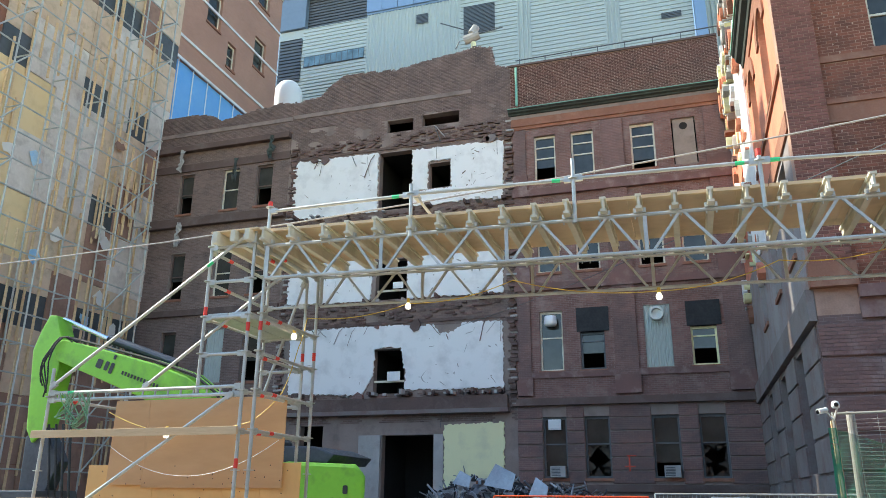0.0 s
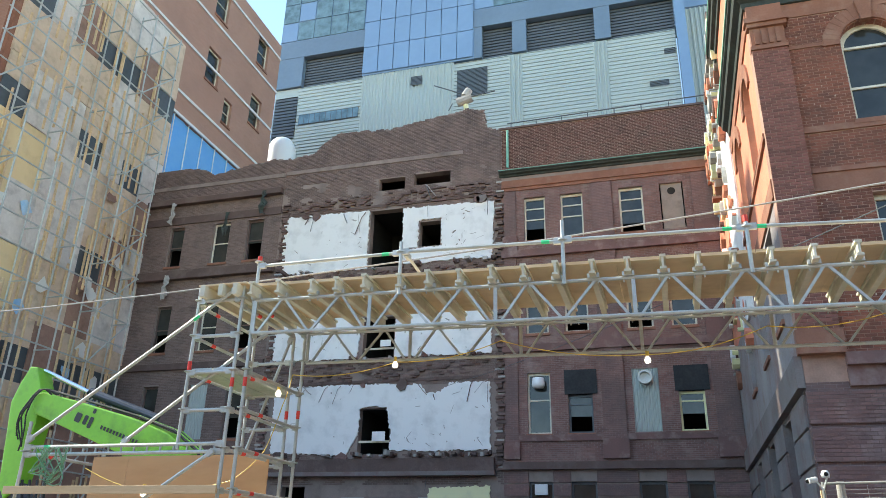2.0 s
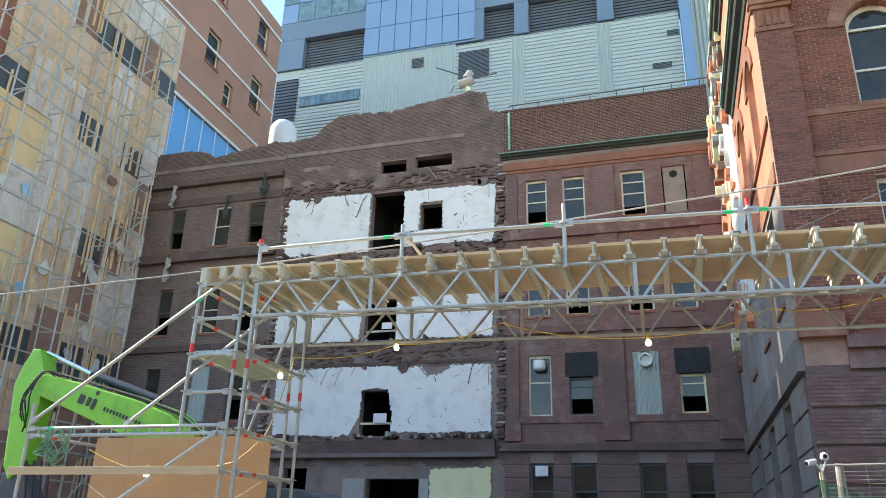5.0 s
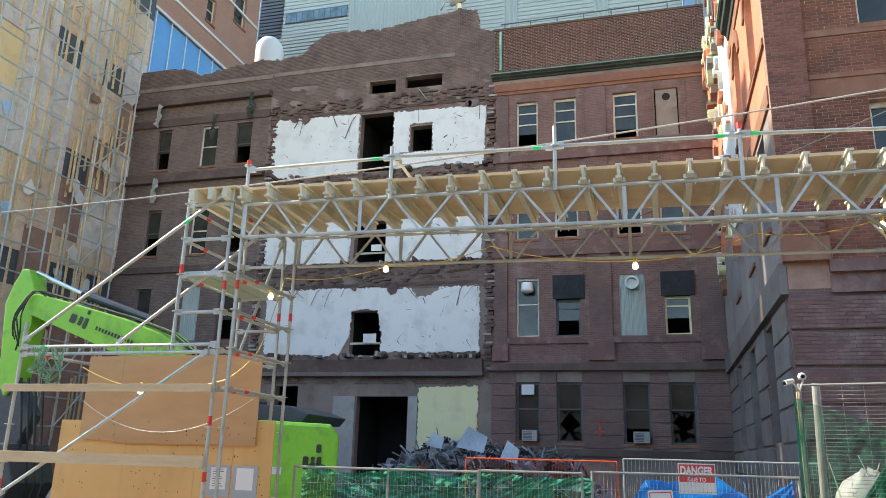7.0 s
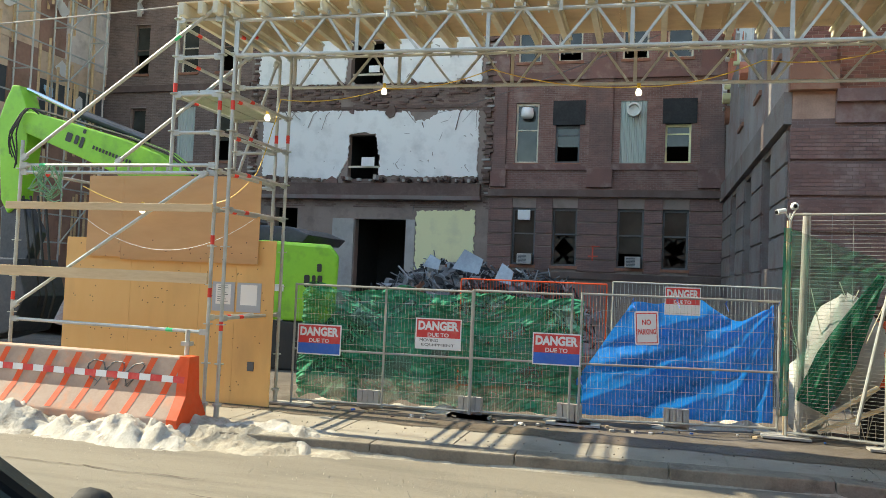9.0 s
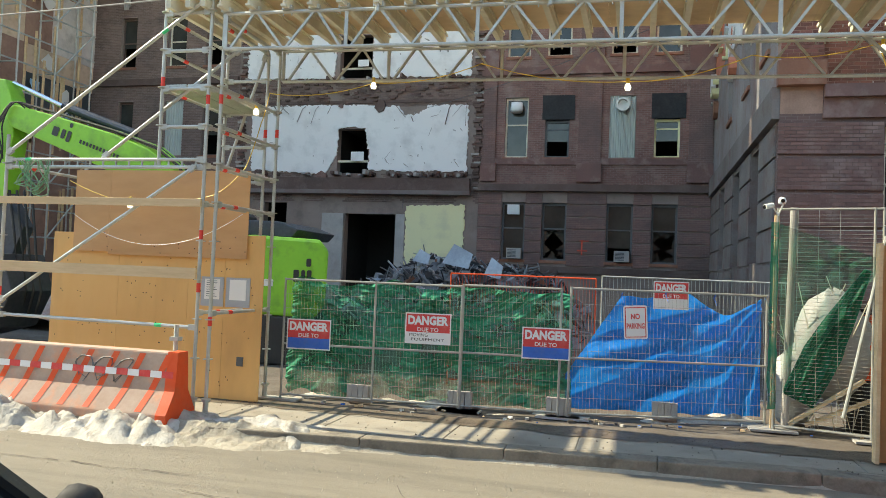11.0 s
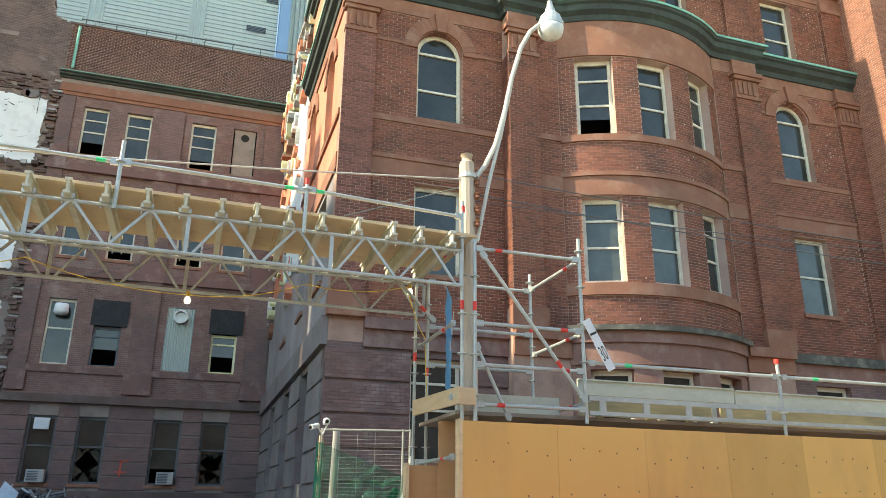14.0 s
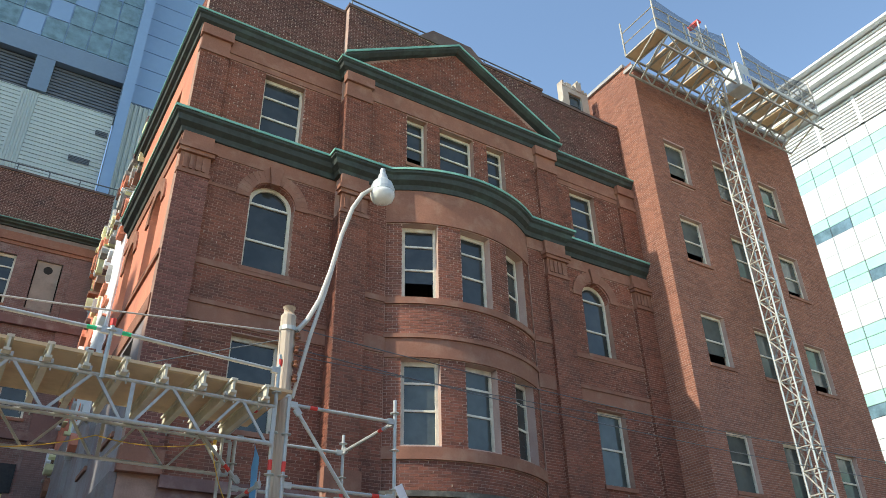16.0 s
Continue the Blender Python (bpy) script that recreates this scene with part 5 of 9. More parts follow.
# louvred plant storey under four ledges
for z0, z1 in ((35.1, 37.55), (37.95, 38.6), (38.85, 39.95), (40.2, 41.45)):
    part("ledge", block(p_off, -10, 60, z1 + 0.02, z1 + (0.36 if z1 < 38 else 0.2), -0.6, 0.04), M_OFFICE, off)
    n = int((z1 - z0) / 0.26)
    for q in range(n):
        zq = z0 + (z1 - z0) * q / n
        part("slat", block(p_off, -10, 60, zq, zq + 0.15, -0.14, 0.03), M_OFFICE, off)
    part("louvre_backing", block(p_off, -10, 60, z0, z1, 0.0, 0.045), M_CONCRETE, off)
for i in range(16):
    part("louvre_post", block(p_off, 0.5 + i * 3.0, 0.72 + i * 3.0, 35.1, 37.55, -0.18, 0.03), M_OFFICE, off)

# the opposite side of the street, unseen behind the camera, an added plain wall
opp = thing("opposite_building", (0, -14, 0), "plain brick building on the opposite street side", "building")
s = Shape()
s.box(-60, -16, -0.3, 60, -14, 12)
part("wall", s, M_BRICK_BROWN, opp)

# ---- scaffold bridge over the pavement ----
SY, RY = 8.67, 10.24
R = 0.0242


def standard(parent, x, y, z0, z1, tags=()):
    s = Shape()
    s.tube([(x, y, z0), (x, y, z1)], R, 10)
    if z0 < 0.1:
        s.box(x - 0.08, y - 0.08, z0 + 0.0, x + 0.08, y + 0.08, z0 + 0.012)
        s.lathe((x, y, z0), [(0.035, 0.01), (0.035, 0.18), (0.06, 0.19), (0.06, 0.22), (0.03, 0.23)], 10)
    ob = part("standard", s, M_STEEL, parent, smooth=False)
    z = math.ceil((z0 + 0.05) / 0.5) * 0.5 + 0.22
    while z < z1:
        q = Shape()
        q.lathe((x, y, z), [(0.03, -0.006), (0.062, -0.005), (0.062, 0.005), (0.03, 0.006)], 12)
        part("rosette", q, M_STEEL, ob)
        z += 0.5
    for z in tags:
        q = Shape()
        q.lathe((x, y, z), [(R + 0.002, -0.06), (R + 0.002, 0.06)], 10)
        part("tag", q, M_RED, ob)
    return ob


def ledger(parent, p, q, r=R, tag=None, name="ledger"):
    s = Shape()
    s.tube([p, q], r, 8)
    ob = part(name, s, M_STEEL, parent)
    p, q = Vector(p), Vector(q)
    d = (q - p).normalized()
    for e, sg in ((p, 1), (q, -1)):
        c = Shape()
        c.beam(e + d * sg * 0.02, e + d * sg * 0.11, 0.045, 0.075)
        part("wedge_head", c, M_STEEL, ob)
    if tag:
        m = p.lerp(q, tag[0])
        c = Shape()
        c.tube([m - d * 0.05, m + d * 0.05], r + 0.002, 8)
        part("tag", c, tag[1], ob)
    return ob


bridge = thing("scaffold_bridge", (-1, 9.4, 0), "galvanised scaffold bridge with plywood deck over the pavement", "scaffold")
for x in (-5.46, -5.27):
    standard(bridge, x, SY, 0.0, 5.45 if x < -5.4 else 5.8, (4.05, 1.62, 2.3) if x < -5.4 else (4.05, 1.2))
    standard(bridge, x, RY, 0.0, 5.1, (3.9,))
standard(bridge, -6.14, SY, 3.2, 5.4, (4.3,))
standard(bridge, -6.14, RY, 3.2, 5.2)
standard(bridge, -8.55, SY, 0.0, 3.62, (1.45,))
standard(bridge, -8.55, RY, 0.0, 3.4)
ledger(bridge, (-8.55, SY, 1.13), (-5.46, SY, 1.11), tag=(0.82, M_GREEN_TAG))
for y in (SY, RY):
    for z in (3.27, 3.17):
        ledger(bridge, (-8.55, y, z), (-5.46, y, z), tag=(0.12, M_GREEN_TAG) if z > 3.2 else None)
    s = Shape()
    for k in range(15):
        s.box(-8.4 + k * 0.2, y - 0.01, 3.17, -8.38 + k * 0.2, y + 0.01, 3.27)
    part("ledger_web", s, M_STEEL, bridge)
    for z in (3.7, 4.2, 4.7, 5.2):
        ledger(bridge, (-6.14, y, z), (-5.46, y, z))
for x in (-8.55, -6.14, -5.46, -5.27):
    for z in ((3.2,) if x < -8 else (4.2, 4.7, 5.15) if x < -6 else (1.3, 2.7, 3.2, 3.7, 4.2, 5.1)):
        ledger(bridge, (x, SY, z), (x, RY, z), tag=(0.3, M_RED))
ledger(bridge, (-8.5, SY - 0.06, 3.34), (-5.5, SY - 0.06, 5.36), tag=(0.8, M_GREEN_TAG), name="brace")
ledger(bridge, (-7.05, SY + 0.06, 3.3), (-5.05, SY + 0.06, 4.72), name="brace")
ledger(bridge, (-8.5, SY - 0.06, 1.3), (-5.55, SY - 0.06, 3.18), name="brace")
ledger(bridge, (-6.1, RY, 3.3), (-5.5, RY, 5.1), name="brace")
# steel deck planks of the small landing
for k in range(2):
    s = Shape()
    x = -6.1 + k * 0.33
    s.box(x, SY, 4.2, x + 0.31, RY, 4.26)
    part("deck_plank", s, M_STEEL, bridge, bevel=0.008)
# plank guards of the left bay
for z, zz, x0, x1 in ((2.65, 2.75, -8.66, -5.42), (1.73, 1.87, -8.72, -5.44)):
    s = Shape()
    s.box(x0, SY - 0.12, z, x1, SY - 0.08, zz)
    part("guard_plank", s, M_WOOD, bridge, "pale new timber plank", bevel=0.004)


# lattice girders
def fall(x):
    """The bridge falls a little to the right, fitted to the camera's view."""
    return -0.0145 * (x + 5.2)


def girder(y, x0, x1, zb, zt):
    s = Shape()
    s.tube([(x0, y, zt + fall(x0)), (x1, y, zt + fall(x1))], R, 8).tube([(x0, y, zb + fall(x0)), (x1, y, zb + fall(x1))], R, 8)
    n = 5
    bay = (x1 - x0) / n
    for i in range(n):
        a = x0 + bay * i
        for k, (u, v) in enumerate(((0.03, 0.25), (0.25, 0.5), (0.5, 0.75), (0.75, 0.97))):
            za, zc = (zb, zt) if k % 2 == 0 else (zt, zb)
            b0, b1 = a + bay * u + 0.02, a + bay * v - 0.02
            s.beam((b0, y, za + fall(b0)), (b1, y, zc + fall(b1)), 0.03, 0.03)
        s.beam((a + bay, y, zb + fall(a + bay)), (a + bay, y, zt + fall(a + bay)), 0.045, 0.02)
    s.beam((x0, y, zb), (x0, y, zt), 0.045, 0.02)
    return part("lattice_girder", s, M_STEEL, bridge, "galvanised lattice girder")


for y in (SY - 0.05, RY + 0.02):
    girder(y, -5.22, 3.02, 4.685, 5.14)
br = random.Random(4)
for i in range(21):
    x = -5.2 + i * 0.404 + br.uniform(-0.03, 0.03)
    y0, y1 = 8.46 + br.uniform(-0.04, 0.04), 10.34 + br.uniform(-0.05, 0.03)
    z = 5.17 + fall(x)
    s = Shape()
    s.box(x - 0.036, y0, z, x + 0.036, y1, z + 0.03).box(x - 0.013, y0 + 0.008, z + 0.03, x + 0.013, y1 - 0.008, z + 0.15).box(x - 0.036, y0, z + 0.15, x + 0.036, y1, z + 0.18)
    b = part("cross_beam", s, M_WOOD_GREY, bridge, "weathered timber formwork beam")
    for y in (SY - 0.05, RY + 0.02):
        s = Shape()
        s.box(x - 0.07, y - 0.04, z - 0.012, x + 0.07, y + 0.04, z)
        s.box(x - 0.07, y - 0.03, z, x - 0.044, y + 0.03, z + 0.045).box(x + 0.044, y - 0.03, z, x + 0.07, y + 0.03, z + 0.045)
        s.tube([(x - 0.055, y, z - 0.08), (x - 0.055, y, z + 0.02)], 0.009, 6).tube([(x + 0.055, y, z - 0.08), (x + 0.055, y, z + 0.02)], 0.009, 6)
        part("clamp", s, M_STEEL, b)
for i in range(7):
    s = Shape()
    x, x2 = -5.35 + i * 1.222, -5.35 + i * 1.222 + 1.218
    lift = br.uniform(0, 0.003)
    s.prism([(x, 5.353 + fall(x)), (x2, 5.353 + fall(x2)), (x2, 5.373 + lift + fall(x2)), (x, 5.373 + lift + fall(x))], lambda u, w: (u, 8.68, w), lambda u, w: (u, 10.18, w))
    part("deck_sheet", s, M_DECK, bridge, "plywood deck sheet")
for i in range(4):
    s = Shape()
    x, x2 = -5.35 + i * 2.15, -5.35 + i * 2.15 + 2.14
    s.prism([(x, 5.353 + fall(x)), (x2, 5.353 + fall(x2)), (x2, 5.392 + fall(x2)), (x, 5.392 + fall(x))], lambda u, w: (u, 8.63, w), lambda u, w: (u, 8.675, w))
    part("edge_plank", s, M_WOOD, bridge)
for x in (-6.0, -5.72, -5.5):
    s = Shape()
    s.box(x - 0.035, 8.5, 5.22, x + 0.035, 10.3, 5.38)
    part("cross_beam", s, M_WOOD_GREY, bridge)
s = Shape()
s.box(-6.1, 8.55, 5.385, -5.36, 10.2, 5.405)
part("deck_sheet", s, M_DECK, bridge)
# guard rail
for x in (-3.15, -1.07, 1.02):
    s = Shape()
    s.tube([(x, SY - 0.13, 5.08 + fall(x)), (x, SY - 0.13, (5.92 if x == -1.07 else 5.8) + 1.2 * fall(x))], R, 10)
    q = part("rail_post", s, M_STEEL, bridge)
    s = Shape()
    s.lathe((x, SY - 0.13, 5.66 + 1.2 * fall(x)), [(0.03, -0.012), (0.062, -0.006), (0.062, 0.006), (0.03, 0.012)], 10)
    part("rosette", s, M_STEEL, q)
for a, b in ((-5.27, -3.15), (-3.15, -1.07), (-1.07, 1.02), (1.02, 3.06)):
    ledger(bridge, (a, SY - 0.13 if a > -5 else SY, 5.66 + 1.2 * fall(a)), (b, SY - 0.13 if b < 3 else SY, 5.65 + 1.2 * fall(b)), tag=(0.9 if a < 0 else 0.08, M_GREEN_TAG), name="guard_rail")
for x, y in ((-5.27, SY), (1.02, SY - 0.13), (3.06, SY)):
    s = Shape()
    s.lathe((x, y, 5.78 + 1.2 * fall(x)), [(0.03, -0.06), (0.032, 0.02), (0.0, 0.03)], 10)
    part("end_cap", s, M_RED, bridge)
ledger(bridge, (-3.1, SY - 0.1, 5.62), (-2.95, SY + 0.5, 5.36), 0.02, name="brace")

# right tower
for x in (3.05, 3.22):
    standard(bridge, x, SY, 0.0, 5.72 if x < 3.1 else 5.2, (4.33,))
for x in (2.9, 3.08):
    standard(bridge, x, RY, 0.0, 5.1, (3.95 if x < 3 else 3.75,))
standard(bridge, 4.71, SY, 2.95, 5.4)
standard(bridge, 4.70, RY, 2.95, 5.35, (4.5, 3.4))
for z in (5.1, 4.12, 3.6):
    ledger(bridge, (3.22, SY, z), (4.71, SY, z), tag=(0.22 if z > 5 else 0.82, M_RED))
ledger(bridge, (3.22, SY, 3.12), (4.71, SY, 3.12), tag=(0.22, M_RED))
for z in (5.08, 4.4, 3.85):
    ledger(bridge, (3.08, RY, z), (4.70, RY, z))
for x in (3.05, 4.71):
    for z in (5.1, 4.1, 3.2, 2.5):
        if x < 4 or z > 3:
            ledger(bridge, (x - (0.1 if x < 4 else 0), SY, z), (x - (0.1 if x < 4 else 0), RY, z), tag=(0.25, M_RED))
ledger(bridge, (3.28, SY - 0.06, 5.05), (4.68, SY - 0.06, 3.2), tag=(0.75, M_RED), name="brace")
ledger(bridge, (3.25, SY + 0.08, 3.9), (3.7, SY + 0.08, 2.95), name="brace")
ledger(bridge, (2.5, RY - 0.3, 5.0), (3.1, RY - 0.3, 4.4), tag=(0.7, M_RED), name="brace")
M_OLD_STEEL = surface("stained_steel_plank", (0.5, 0.5, 0.42), (0.38, 0.37, 0.3), 0.9, 14, 0.55, 0.15, 0.1, (0.13, 0.13, 0.1), 0.5, (0.5, 1, 1))
M_PLANK_EDGE = surface("mossy_plank_edge", (0.4, 0.32, 0.16), (0.25, 0.2, 0.1), 0.8, 12, 0.8, 0, 0.15, (0.12, 0.105, 0.06), 0.75, (0.4, 1, 2))
# protective deck behind the hoarding
s = Shape()
s.beam((2.82, 9.95, 3.2), (2.98, 8.55, 3.2), 0.04, 0.2)
part("toe_board", s, M_WOOD, bridge, bevel=0.003)
s = Shape()
s.box(2.98, 8.6, 3.1, 3.2, 8.64, 3.3)
part("toe_board", s, M_WOOD, bridge, bevel=0.003)
for k in range(5):
    s = Shape()
    s.box(3.0, 8.75 + k * 0.31, 3.0, 15.5, 9.05 + k * 0.31, 3.045)
    part("deck_plank", s, M_BOARD_OLD, bridge)
s = Shape()
s.box(3.26, 9.4, 3.06, 4.7, 9.44, 3.36)
part("edge_plank", s, M_WOOD_GREY, bridge)
for a, b, y, z0, z1, m in ((5.1, 7.7, 9.6, 3.46, 3.68, M_OLD_STEEL), (7.72, 10.75, 9.6, 3.43, 3.66, M_OLD_STEEL), (10.77, 13.8, 9.6, 3.4, 3.64, M_OLD_STEEL), (5.05, 7.2, 9.5, 3.16, 3.44, M_PLANK_EDGE), (7.36, 10.7, 9.5, 3.15, 3.41, M_PLANK_EDGE), (10.75, 13.8, 9.5, 3.12, 3.38, M_PLANK_EDGE)):
    s = Shape()
    s.box(a, y, z0, b, y + 0.03, z1).box(a, y - 0.03, z1 - 0.02, b, y, z1)
    for x in (a + 0.3, (a + b) / 2, b - 0.4):
        s.box(x, y + 0.03, 3.045, x + 0.09, y + 0.09, z1 - 0.05)
    part("edge_plank", s, m, bridge)
for a, b in ((4.75, 7.74), (7.76, 10.8), (10.82, 13.85)):
    standard(bridge, b, SY, 2.4, 3.95)
    s = Shape()
    s.lathe((b, SY, 3.95), [(0.036, -0.05), (0.036, 0.015), (0.0, 0.025)], 10)
    part("end_cap", s, M_RED, bridge)
    ledger(bridge, (a, SY, 3.72), (b, SY, 3.72), tag=(0.2, M_GREEN_TAG), name="guard_rail")
    s = Shape()
    s.box(a, SY - 0.02, 3.24, b, SY + 0.02, 3.3).box(a, SY - 0.02, 3.06, b, SY + 0.02, 3.11)
    for k in range(5 if a < 7 else 0):
        x = a + 0.15 + k * (b - a - 0.45) / 4
        s.box(x, SY - 0.012, 3.11, x + 0.09, SY + 0.012, 3.24)
    part("toe_ledger", s, M_STEEL, bridge)

# ---- hoardings ----
M_PLY = surface("varnished_plywood", (0.68, 0.4, 0.15), (0.58, 0.32, 0.11), 0.5, 4, 0.6, 0, 0.1, (0.36, 0.18, 0.07), 0.5, (1, 1, 0.35))
M_PLY_RAW = surface("raw_plywood", (0.52, 0.3, 0.145), (0.42, 0.23, 0.1), 0.8, 5, 0.7, 0, 0.12, (0.36, 0.2, 0.1), 0.45, (0.4, 1, 1.5), 0.08)
M_PLY_SHEET = surface("hoarding_plywood", (0.73, 0.41, 0.125), (0.62, 0.33, 0.095), 0.5, 4, 0.6, 0, 0.1, (0.36, 0.18, 0.07), 0.45, (1, 1, 0.35))
ntq = M_PLY_SHEET.node_tree
bq = ntq.nodes["Principled BSDF"]
ntq.links.new(island_tint(ntq, bq.inputs["Base Color"].links[0].from_socket, 0.13, "Object"), bq.inputs["Base Color"])
hoard = thing("plywood_hoarding", (8, 8.72, 0), "orange varnished plywood hoarding along the pavement", "hoarding")
hr = random.Random(8)
for i in range(10):
    x = 3.03 + i * 1.22
    s = Shape()
    s.box(x, 8.58, 0.02, x + 1.217, 8.598 + hr.uniform(-0.002, 0.002), 2.91)
    sheet = part("plywood_sheet", s, M_PLY_SHEET, hoard)
    # Bolt holes: small black discs standing in for shaded hollows.
    q = Shape()
    for r0 in (2.55, 2.1, 1.65, 1.1):
        for c in range(5):
            hx, hz = x + 0.12 + c * 0.24 + hr.uniform(-0.05, 0.05), r0 + hr.uniform(-0.12, 0.12)
            q.lathe((hx, 8.58, hz), [(0.0, -0.004), (0.009, -0.003), (0.009, 0.0)], 8, "y")
    part("bolt_hole", q, M_BLACK, sheet)
s = Shape()
s.box(2.98, 8.575, 0.02, 3.03, 8.7, 2.93)
part("end_post", s, M_WOOD, hoard)
s = Shape()
s.box(2.62, 9.5, 0.02, 3.04, 9.52, 2.44).box(2.98, 9.35, 1.95, 3.3, 9.37, 2.98)
part("plywood_sheet", s, M_PLY_RAW, hoard)
s = Shape()
s.box(2.58, 9.4, 0.02, 2.62, 9.54, 2.46)
part("end_post", s, M_WOOD, hoard)
s = Shape()
for i in range(5):
    s = Shape()
    s.box(3.3 + i * 2.4, 8.745, 0.02, 3.34 + i * 2.4, 8.83, 2.9)
    part("stud", s, M_WOOD, hoard)

box = thing("plywood_screen", (-7, 9.8, 0), "patched raw plywood screen with screw holes and taped notices", "hoarding")
for x0, x1, z1 in ((-8.7, -7.52, 2.34), (-7.52, -6.34, 2.33), (-6.34, -5.75, 2.34), (-5.75, -5.14, 2.36)):
    s = Shape()
    s.box(x0, 9.8, 0.02, x1 - 0.004, 9.818, z1)
    part("plywood_sheet", s, M_PLY, box)
for x0, x1 in ((-8.32, -7.7), (-7.7, -5.4)):
    s = Shape()
    s.box(x0, 9.76, 2.02 if x0 > -8 else 2.06, x1 - 0.004, 9.778, 3.28)
    part("plywood_sheet", s, M_PLY_RAW, box)
# Screw holes as black dots, their inner shade painted on.
q = Shape()
for k in range(130):
    hx, hz = hr.uniform(-8.6, -5.25), hr.choice([0.3, 0.9, 1.5, 1.85, 2.2]) + hr.uniform(-0.15, 0.15)
    q.lathe((hx, 9.8 if hz < 2.0 else 9.76, hz), [(0.0, -0.004), (hr.uniform(0.004, 0.009), -0.003), (0.009, 0.0)], 6, "y")
tagged(part("screw_hole", q, M_BLACK, box), kind="stuff")
M_TAPE = surface("grey_tape", (0.35, 0.37, 0.4), (0.3, 0.32, 0.35), 2, 20, 0.4, 0.3, 0.1)
M_PAPER = surface("white_paper", (0.75, 0.73, 0.7), (0.68, 0.65, 0.6), 2, 20, 0.7, 0, 0.05)
for x0, w in ((-6.12, 0.36), (-5.72, 0.38)):
    s = Shape()
    s.box(x0, 9.79, 1.33, x0 + w, 9.8, 1.75)
    tape = part("notice_tape", s, M_TAPE, box, "grey tape round a notice")
    s = Shape()
    s.box(x0 + 0.06, 9.785, 1.43, x0 + w - 0.06, 9.79, 1.72)
    pp = part("notice", s, M_PAPER, tape, "weathered paper notice")
s = Shape()
for k in range(7):
    s.box(-6.03, 9.782, 1.47 + k * 0.032, -5.86 - 0.03 * (k % 3), 9.785, 1.478 + k * 0.032)
part("notice_line", s, M_LOUVRE, pp)
s = Shape()
s.box(-5.5, 9.79, 0.5, -5.4, 9.8, 0.63)
part("dark_plate", s, M_LOUVRE, box)
s = Shape()
for x, z in ((-8.6, 2.3), (-6.4, 3.2), (-5.3, 2.3)):
    s = Shape()
    s.box(x, 9.82, 0, x + 0.08, 9.9, z)
    part("stud", s, M_WOOD, box)

# ---- lettering ----
M_SIGN_RED = surface("sign_red", (0.56, 0.05, 0.05), (0.48, 0.04, 0.04), 3, 30, 0.5, 0, 0.02, (0.6, 0.25, 0.22), 0.35)
M_SIGN_WHITE = surface("sign_white", (0.82, 0.82, 0.82), (0.74, 0.74, 0.74), 3, 30, 0.4, 0, 0.02)
M_SIGN_BLUE = surface("sign_blue", (0.03, 0.14, 0.5), (0.02, 0.1, 0.4), 3, 30, 0.5, 0, 0.02, (0.12, 0.2, 0.4), 0.35)
M_INK = surface("black_ink", (0.02, 0.02, 0.02), (0.03, 0.03, 0.03), 3, 30, 0.5, 0, 0)


def lettering(parent, text, width, height, at, mat, turn, name="lettering", weight=0.0):
    """Words as a flat mesh of the given size, centred at a point and turned with the given matrix."""
    cu = bpy.data.curves.new("words", "FONT")
    cu.body, cu.align_x, cu.align_y, cu.extrude, cu.resolution_u = text, "CENTER", "CENTER", 0.0, 3
    cu.offset = weight
    tmp = bpy.data.objects.new("words", cu)
    me = bpy.data.meshes.new_from_object(tmp)
    bpy.data.objects.remove(tmp)
    xs, ys = [v.co.x for v in me.vertices], [v.co.y for v in me.vertices]
    cx, cy = (max(xs) + min(xs)) / 2, (max(ys) + min(ys)) / 2
    kx, ky = width / (max(xs) - min(xs)), height / (max(ys) - min(ys))
    o = world_at(parent)
    for v in me.vertices:
        v.co = turn @ Vector(((v.co.x - cx) * kx, (v.co.y - cy) * ky, 0)) + Vector(at) - o
    ob = new(name, me)
    me.materials.append(mat)
    ob.parent = parent
    return ob


def flat_turn(ux, lean=0.0):
    """Local x along ux (a direction on the ground), local y up, facing the street; lean turns it in its plane."""
    x = Vector((ux[0], ux[1], 0)).normalized()
    y = Vector((0, 0, 1))
    c, s = math.cos(lean), math.sin(lean)
    x, y = x * c + y * s, y * c - x * s
    return Matrix((x, y, x.cross(y))).transposed()


def plate(parent, name, centre, w, h, mat, turn, off=0.0, thick=0.003, corner=0.0):
    n = turn @ Vector((0, 0, 1))
    c = Vector(centre) + n * off
    if corner:
        ring = []
        for sx, sy, a0 in ((1, 1, 0), (-1, 1, 90), (-1, -1, 180), (1, -1, 270)):
            for k in range(5):
                a = radians(a0 + k * 22.5)
                ring.append((sx * (w / 2 - corner) + corner * math.cos(a), sy * (h / 2 - corner) + corner * math.sin(a)))
    else:
        ring = [(-w / 2, -h / 2), (w / 2, -h / 2), (w / 2, h / 2), (-w / 2, h / 2)]
    s = Shape()
    s.prism(ring, lambda a, b: c + turn @ Vector((a, b, 0)), lambda a, b: c + turn @ Vector((a, b, thick)))
    return part(name, s, mat, parent)


